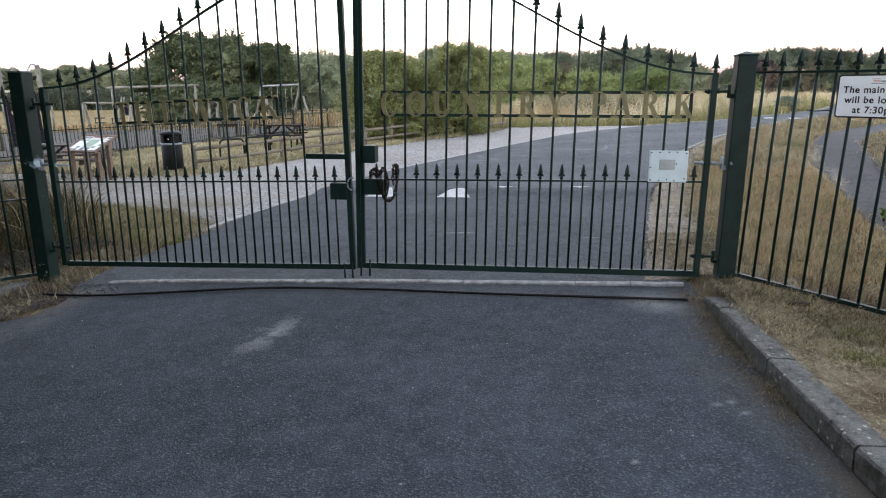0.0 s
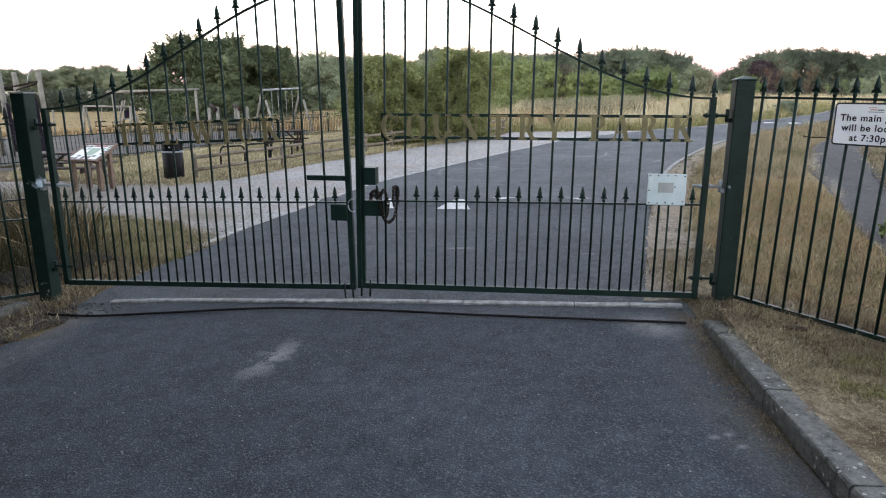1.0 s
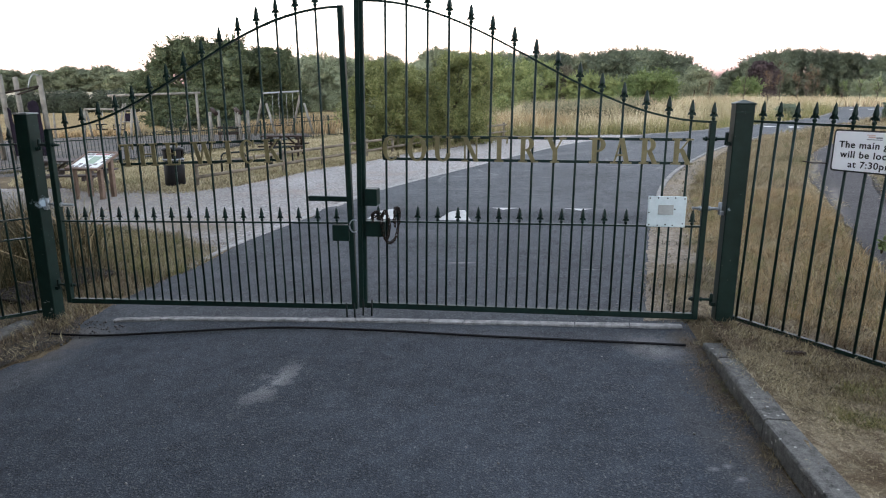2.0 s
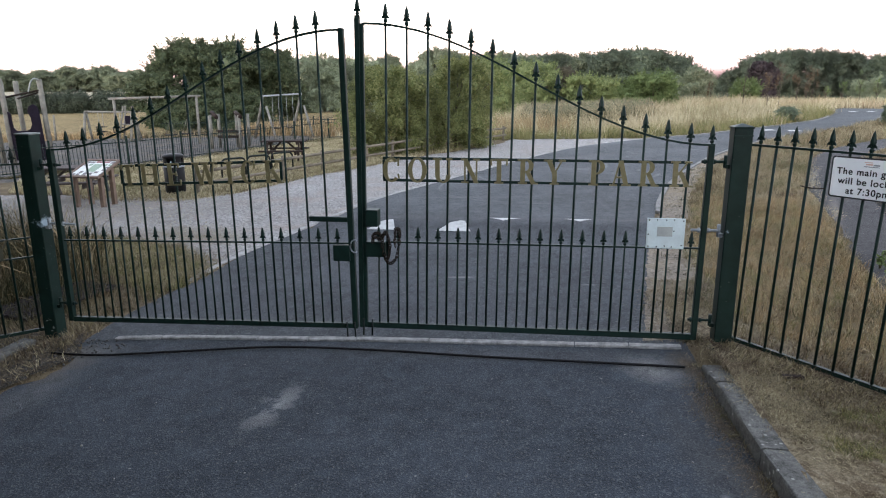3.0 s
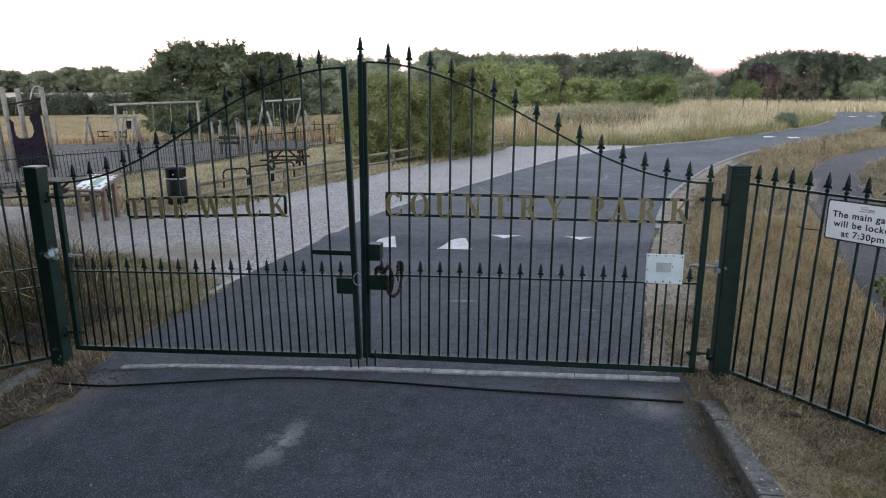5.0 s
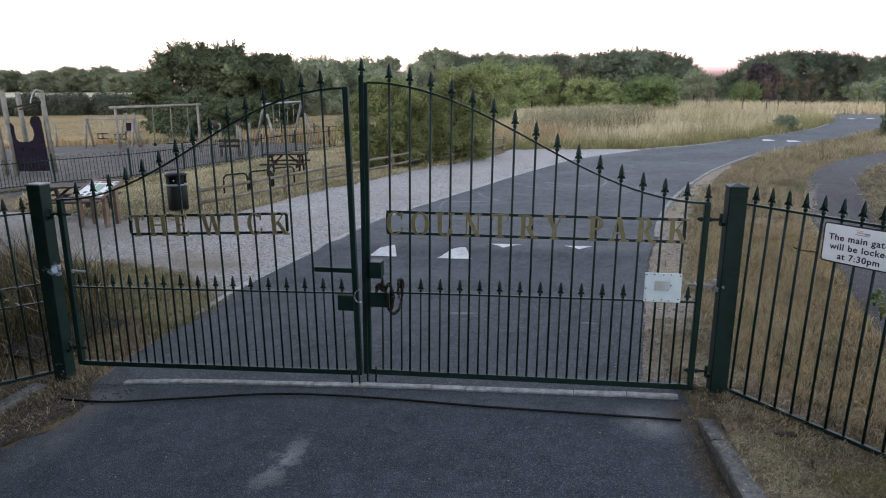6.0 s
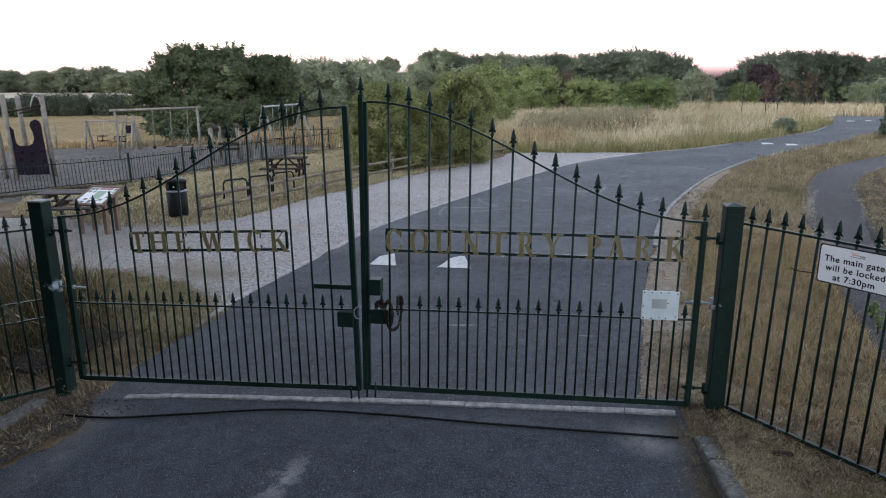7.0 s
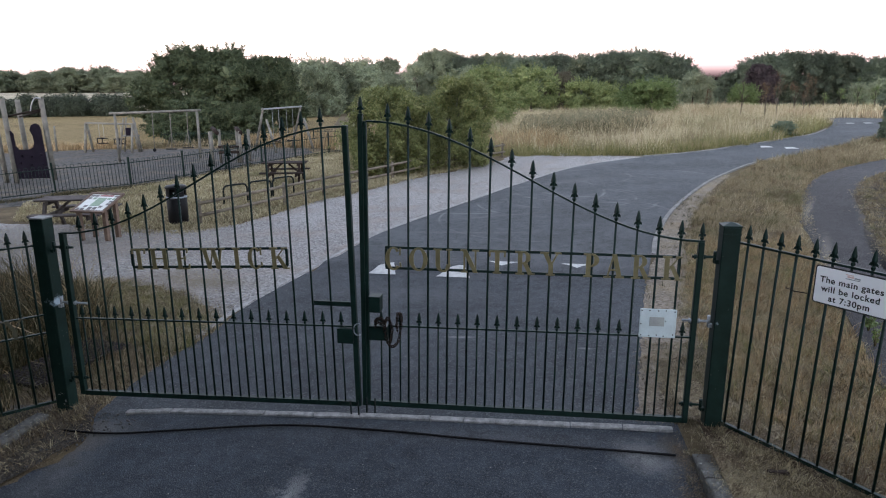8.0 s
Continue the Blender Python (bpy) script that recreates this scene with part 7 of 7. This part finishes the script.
sward("left_verge_grass", [(-3.05, 5.95), (-3.05, 8.5), (-3.97, 9.8), (-4.8, 10.45), (-6.4, 11.0), (-9.0, 11.9), (-9.0, 7.0), (-6.5, 4.6), (-4.3, 4.4), (-3.7, 5.6)], 46000, 0.13, 0.0045, 0.9, VERGE_GRASS, "short dry grass inside the gate", [PARK_ROAD_LINE, ROAD_LINE, COVER], tuft=0.06)
sward("pale_verge_straw", [(-2.98, 8.6), (-3.15, 7.6), (-3.6, 7.6), (-4.2, 8.3), (-5.2, 9.3), (-6.2, 10.2), (-6.3, 10.9), (-5.2, 10.75), (-4.0, 9.75)], 26000, 0.075, 0.005, 1.5, STRAW, "bleached straw where the verge meets the gravel", [PARK_ROAD_LINE], tuft=0.07, bunch=24)
sward("verge_green_tufts", [(-3.0, 8.3), (-3.2, 7.0), (-4.2, 8.0), (-6.0, 10.2), (-5.2, 10.5), (-4.0, 9.5)], 6000, 0.14, 0.005, 0.9, VERGE_GREEN, "greener tufts in the dry verge", [PARK_ROAD_LINE], tuft=0.05, bunch=30)
sward("cover_weeds", [(-4.95, 6.6), (-4.25, 6.2), (-3.75, 7.3), (-4.2, 7.95)], 1500, 0.28, 0.005, 0.9, WEED, "thin weeds leaning over the drain cover", [], tuft=0.06, bunch=10)
WEEDS = [(-4.75, 7.1), (-4.45, 8.0), (-4.9, 9.0), (-5.6, 9.8), (-9.0, 10.6), (-9.0, 6.0), (-6.2, 4.6), (-4.4, 5.4), (-4.3, 6.1), (-4.9, 6.6)]
sward("tall_weeds", WEEDS, 30000, 0.75, 0.008, 0.6, WEED, "tall dark weeds and grasses behind the railing", tuft=0.09, bunch=24)
sward("dry_stalks", WEEDS, 1500, 1.05, 0.006, 0.55, STRAW, "pale dead stalks standing in the weeds", swell=0.9)
sward("dead_leaves", WEEDS, 900, 0.7, 0.022, 1.2, ORANGE_GRASS, "broad bent dead leaves among the weeds", swell=0.9)
sward("left_thatch", [(-3.05, 5.95), (-3.0, 9.0), (-3.9, 9.8), (-5.4, 11.0), (-8.0, 11.4), (-8.0, 6.0), (-4.3, 5.0), (-3.7, 5.8)], 36000, 0.06, 0.005, 2.2, THATCH, "brown dead thatch inside the gate", [PARK_ROAD_LINE, ROAD_LINE])
sward("lawn_grass", [(-5.9, 15.2), (-4.7, 16.1), (-3.6, 18.6), (-1.6, 21.9), (2.0, 26.8), (1.8, 29.5), (-3.0, 31.5), (-6.5, 36), (-8.1, 30.2), (-9.2, 27.8), (-10.1, 25.6), (-11.2, 23.2), (-13.2, 20.4), (-11.5, 17.2), (-7.5, 15.6)], 80000, 0.13, 0.017, 0.8, LAWN, "short bleached grass round the picnic tables")
sward("field_edge_grass", [(-60, 46.2), (-24, 45.2), (-20.5, 45.6), (-21.5, 47.4), (-24, 47.6), (-60, 48.4)], 12000, 0.6, 0.03, 0.35, ORANGE_GRASS, "rough orange-brown grass along the field edge")
sward("thicket_grass", [(-21.5, 44.2), (-13.4, 42.6), (-14.0, 45.6), (-22.0, 46.6)], 9000, 0.45, 0.016, 0.5, VERGE_GRASS, "olive grass along the thicket's foot", [], tuft=0.15, bunch=16)
sward("rough_grass", [(-13.2, 42.5), (-8, 39), (-3, 33), (1.0, 31), (-3, 46), (-14.3, 47)], 20000, 0.85, 0.022, 0.35, ORANGE_GRASS, "tall orange-brown grass behind the playground")
for i, (gx, gy, rx, ry) in enumerate(((2.75, 3.7, 0.3, 0.16), (2.35, 3.35, 0.14, 0.1), (3.1, 3.35, 0.3, 0.2), (2.6, 2.75, 0.25, 0.2), (3.3, 2.6, 0.3, 0.25), (2.25, 2.7, 0.1, 0.08))):
    ring = [(gx + rx * math.cos(a) * k, gy + ry * math.sin(a) * k) for a, k in [(2 * math.pi * j / 12, 1 + 0.3 * math.sin(3.1 * j + i)) for j in range(12)]]
    sward("green_patch", ring, 1500, 0.07, 0.0036, 1.0, VERGE_GREEN, "patch of greener grass on the mown verge", [], verge_z, tuft=0.03, bunch=25)
sward("kerb_litter", [(2.0, 4.95), (1.91, 4.15), (1.84, 3.42), (1.76, 2.9), (1.7, 2.2), (1.56, 2.2), (1.6, 2.85), (1.66, 3.4), (1.7, 4.0), (1.8, 4.5), (1.9, 5.2)], 18000, 0.032, 0.0034, 1.4, THATCH, "brown dead litter lying against the kerb", [], tuft=0.05, bunch=30)
sward("kerb_tufts", [(1.97, 4.85), (1.87, 4.15), (1.8, 3.42), (1.74, 2.9), (1.68, 2.9), (1.74, 3.42), (1.8, 4.15), (1.9, 4.85)], 900, 0.06, 0.0035, 1.0, VERGE_GRASS, "dry tufts growing in the gutter", [], tuft=0.025, bunch=40)
sward("gate_litter", [(-3.2, 5.75), (-3.2, 5.35), (-3.4, 4.9), (-3.75, 4.4), (-4.6, 4.2), (-4.6, 5.9), (-3.5, 6.1)], 7000, 0.05, 0.0045, 1.8, THATCH, "dead straw round the gate post", [ROAD_LINE])
sward("pale_litter", [(-3.35, 5.75), (-3.3, 5.35), (-3.5, 4.9), (-3.85, 4.4), (-4.6, 4.0), (-4.6, 5.9), (-3.6, 6.1)], 1500, 0.09, 0.0055, 1.6, STRAW, "pale straw stalks strewn on dark soil", [ROAD_LINE], tuft=0.05, bunch=12)
sward("gate_tufts", [(-3.5, 6.1), (-3.4, 5.75), (-3.7, 5.2), (-3.85, 4.6), (-3.75, 5.7), (-3.95, 6.1)], 420, 0.13, 0.005, 0.9, THATCH, "dry tufts at the gate post's foot", [])
sward("brown_thatch", [(2.42, 5.15), (2.6, 4.75), (3.65, 3.1), (4.75, 1.3), (5.2, 3.4), (4.2, 6.0), (4.6, 7.5), (3.0, 7.5), (2.6, 6.0)], 62000, 0.06, 0.005, 2.2, THATCH, "brown dead thatch under the grass", [PATH_LINE], verge_z, tuft=0.08, bunch=40)
sward("path_crumbs", [(5.9, 9.9), (6.45, 11.35), (7.1, 12.75), (8.0, 14.5), (9.0, 16.2), (9.2, 16.1), (8.2, 14.4), (7.35, 12.7), (6.7, 11.2), (6.2, 9.8)], 2600, 0.05, 0.012, 2.2, STRAW, "pale straw and crumbs along the footpath edge", [])
sward("post_foot_thatch", [(2.0, 5.35), (2.12, 6.0), (2.3, 6.6), (2.75, 6.6), (2.7, 5.3), (2.3, 5.0)], 7000, 0.05, 0.0045, 2.0, THATCH, "brown dead thatch round the gate post", [], verge_z)
sward("post_foot_straw", [(2.0, 5.35), (2.12, 6.0), (2.3, 6.6), (2.75, 6.6), (2.7, 5.3), (2.3, 5.0)], 2600, 0.06, 0.004, 2.0, STRAW, "pale straw round the gate post", [], verge_z)
sward("gravel_fringe", [(-0.9, 23.2), (-1.8, 21.4), (-3.8, 18.1), (-4.9, 15.6), (-5.8, 14.6), (-7.2, 15.0), (-9.0, 15.8), (-9.0, 16.9), (-7.2, 16.0), (-5.9, 15.6), (-5.1, 16.3), (-3.9, 18.9), (-1.9, 22.2), (-1.0, 24.0)], 12000, 0.1, 0.012, 1.2, STRAW, "thin straw grass creeping over the gravel's edge", [], tuft=0.16, bunch=20)
sward("bank_straw", [(2.6, 5.6), (3.0, 8.0), (4.5, 12.0), (6.6, 11.8), (5.9, 10.2), (5.2, 8.6), (4.6, 7.2), (5.0, 3.6), (4.6, 1.8), (3.65, 3.2), (2.6, 4.85)], 6500, 0.14, 0.0065, 1.5, STRAW, "bent bleached straw among the grass", [PATH_LINE] + BARE, verge_z, tuft=0.05, bunch=9)
sward("lower_verge_grass", [(1.9, 1.3), (1.95, -1.5), (2.2, -6.0), (6.5, -6.0), (5.9, -1.5), (4.6, 1.3)], 30000, 0.06, 0.009, 2.0, STRAW, "mown bleached grass farther down the verge", [], verge_z)
sward("gravel_straw", [(-5.2, 15.0), (-6.0, 14.6), (-9.0, 15.8), (-12.5, 16.8), (-14, 13.0), (-9.0, 11.2), (-6.2, 10.7), (-4.6, 10.0), (-3.1, 8.4), (-2.95, 9.6), (-3.4, 10.6), (-4.6, 12.2)], 16000, 0.045, 0.008, 2.4, STRAW, "thin straw strewn over the gravel's edge", [PARK_ROAD_LINE])
foot = [(p[0] + 0.1, p[1] - 0.75) for p in PLAY_FENCE] + [(p[0] + 0.25, p[1] + 0.2) for p in PLAY_FENCE[::-1]]
sward("railing_foot_grass", foot, 22000, 0.16, 0.012, 0.8, WEED, "dark green grass along the playground railing's foot", [GRAVEL_LINE], tuft=0.1)
# a tall weed at the footpath's edge
for wx, wy, wh, seed in ((4.72, 6.75, 0.3, 3), (4.93, 7.2, 0.2, 4)):
    weed = empty("tall_weed", pose(wx, wy, G(wx, wy)))
    tagged(weed, "tall green sow-thistle at the footpath's edge", "weed", "tall weeds by the path")
    wr = random.Random(seed)
    bm = bmesh.new()
    tops = []
    for k in range(4):
        a, h = wr.uniform(0, 6.28), wh * wr.uniform(0.6, 1.0)
        tip = (0.16 * wh * math.cos(a), 0.16 * wh * math.sin(a), h)
        rod(bm, (0, 0, -0.02), tip, 0.006, 0.003, 5)
        tops += [(tip[0] * q, tip[1] * q, h * q, 0.03, 0.03, 0.04) for q in (0.35, 0.65, 0.95)]
    part("stem", bm, WEED, weed)
    leaves("foliage", tops, 70, 0.045, LEAF_LIGHT, weed, 0.2, seed=seed)
# broken asphalt at the gate post
x_, y_ = scatter(130, [(-3.35, 5.85), (-2.95, 5.76), (-2.85, 5.55), (-3.1, 5.42), (-3.3, 5.1), (-3.5, 4.8), (-3.55, 5.3)])
for i, (a, b) in enumerate(zip(x_, y_)):
    bm = bmesh.new()
    r = 0.005 + 0.012 * random.random() ** 2
    lathe(bm, [(r * 0.8, -0.004), (r, r * 0.4), (r * 0.7, r * 0.8), (r * 0.2, r)], 5, squash=0.7)
    o = ob_from("asphalt_crumb", bm, RUBBLE)
    o.matrix_basis = pose(a, b, G(a, b), 8, -6, 61 * i)
    tagged(o, "broken lump of dark asphalt beside the gate post", "rubble", "asphalt crumbs")
# loose stones and crumbs on the asphalt
x_, y_ = scatter(60, [(-2.8, 5.0), (1.6, 4.6), (1.45, 1.5), (-2.6, 1.5)])
for i, (a, b) in enumerate(zip(x_, y_)):
    bm = bmesh.new()
    r = 0.004 + 0.006 * random.random()
    lathe(bm, [(r * 0.8, 0.0), (r, r * 0.5), (r * 0.6, r), (r * 0.1, r * 1.15)], 6, squash=0.7)
    o = ob_from("pebble", bm, CONCRETE)
    o.matrix_basis = pose(a, b, G(a, b), 0, 0, 47 * i)
    tagged(o, "small pale pebble lying on the asphalt", "pebble", "pebbles on the road")
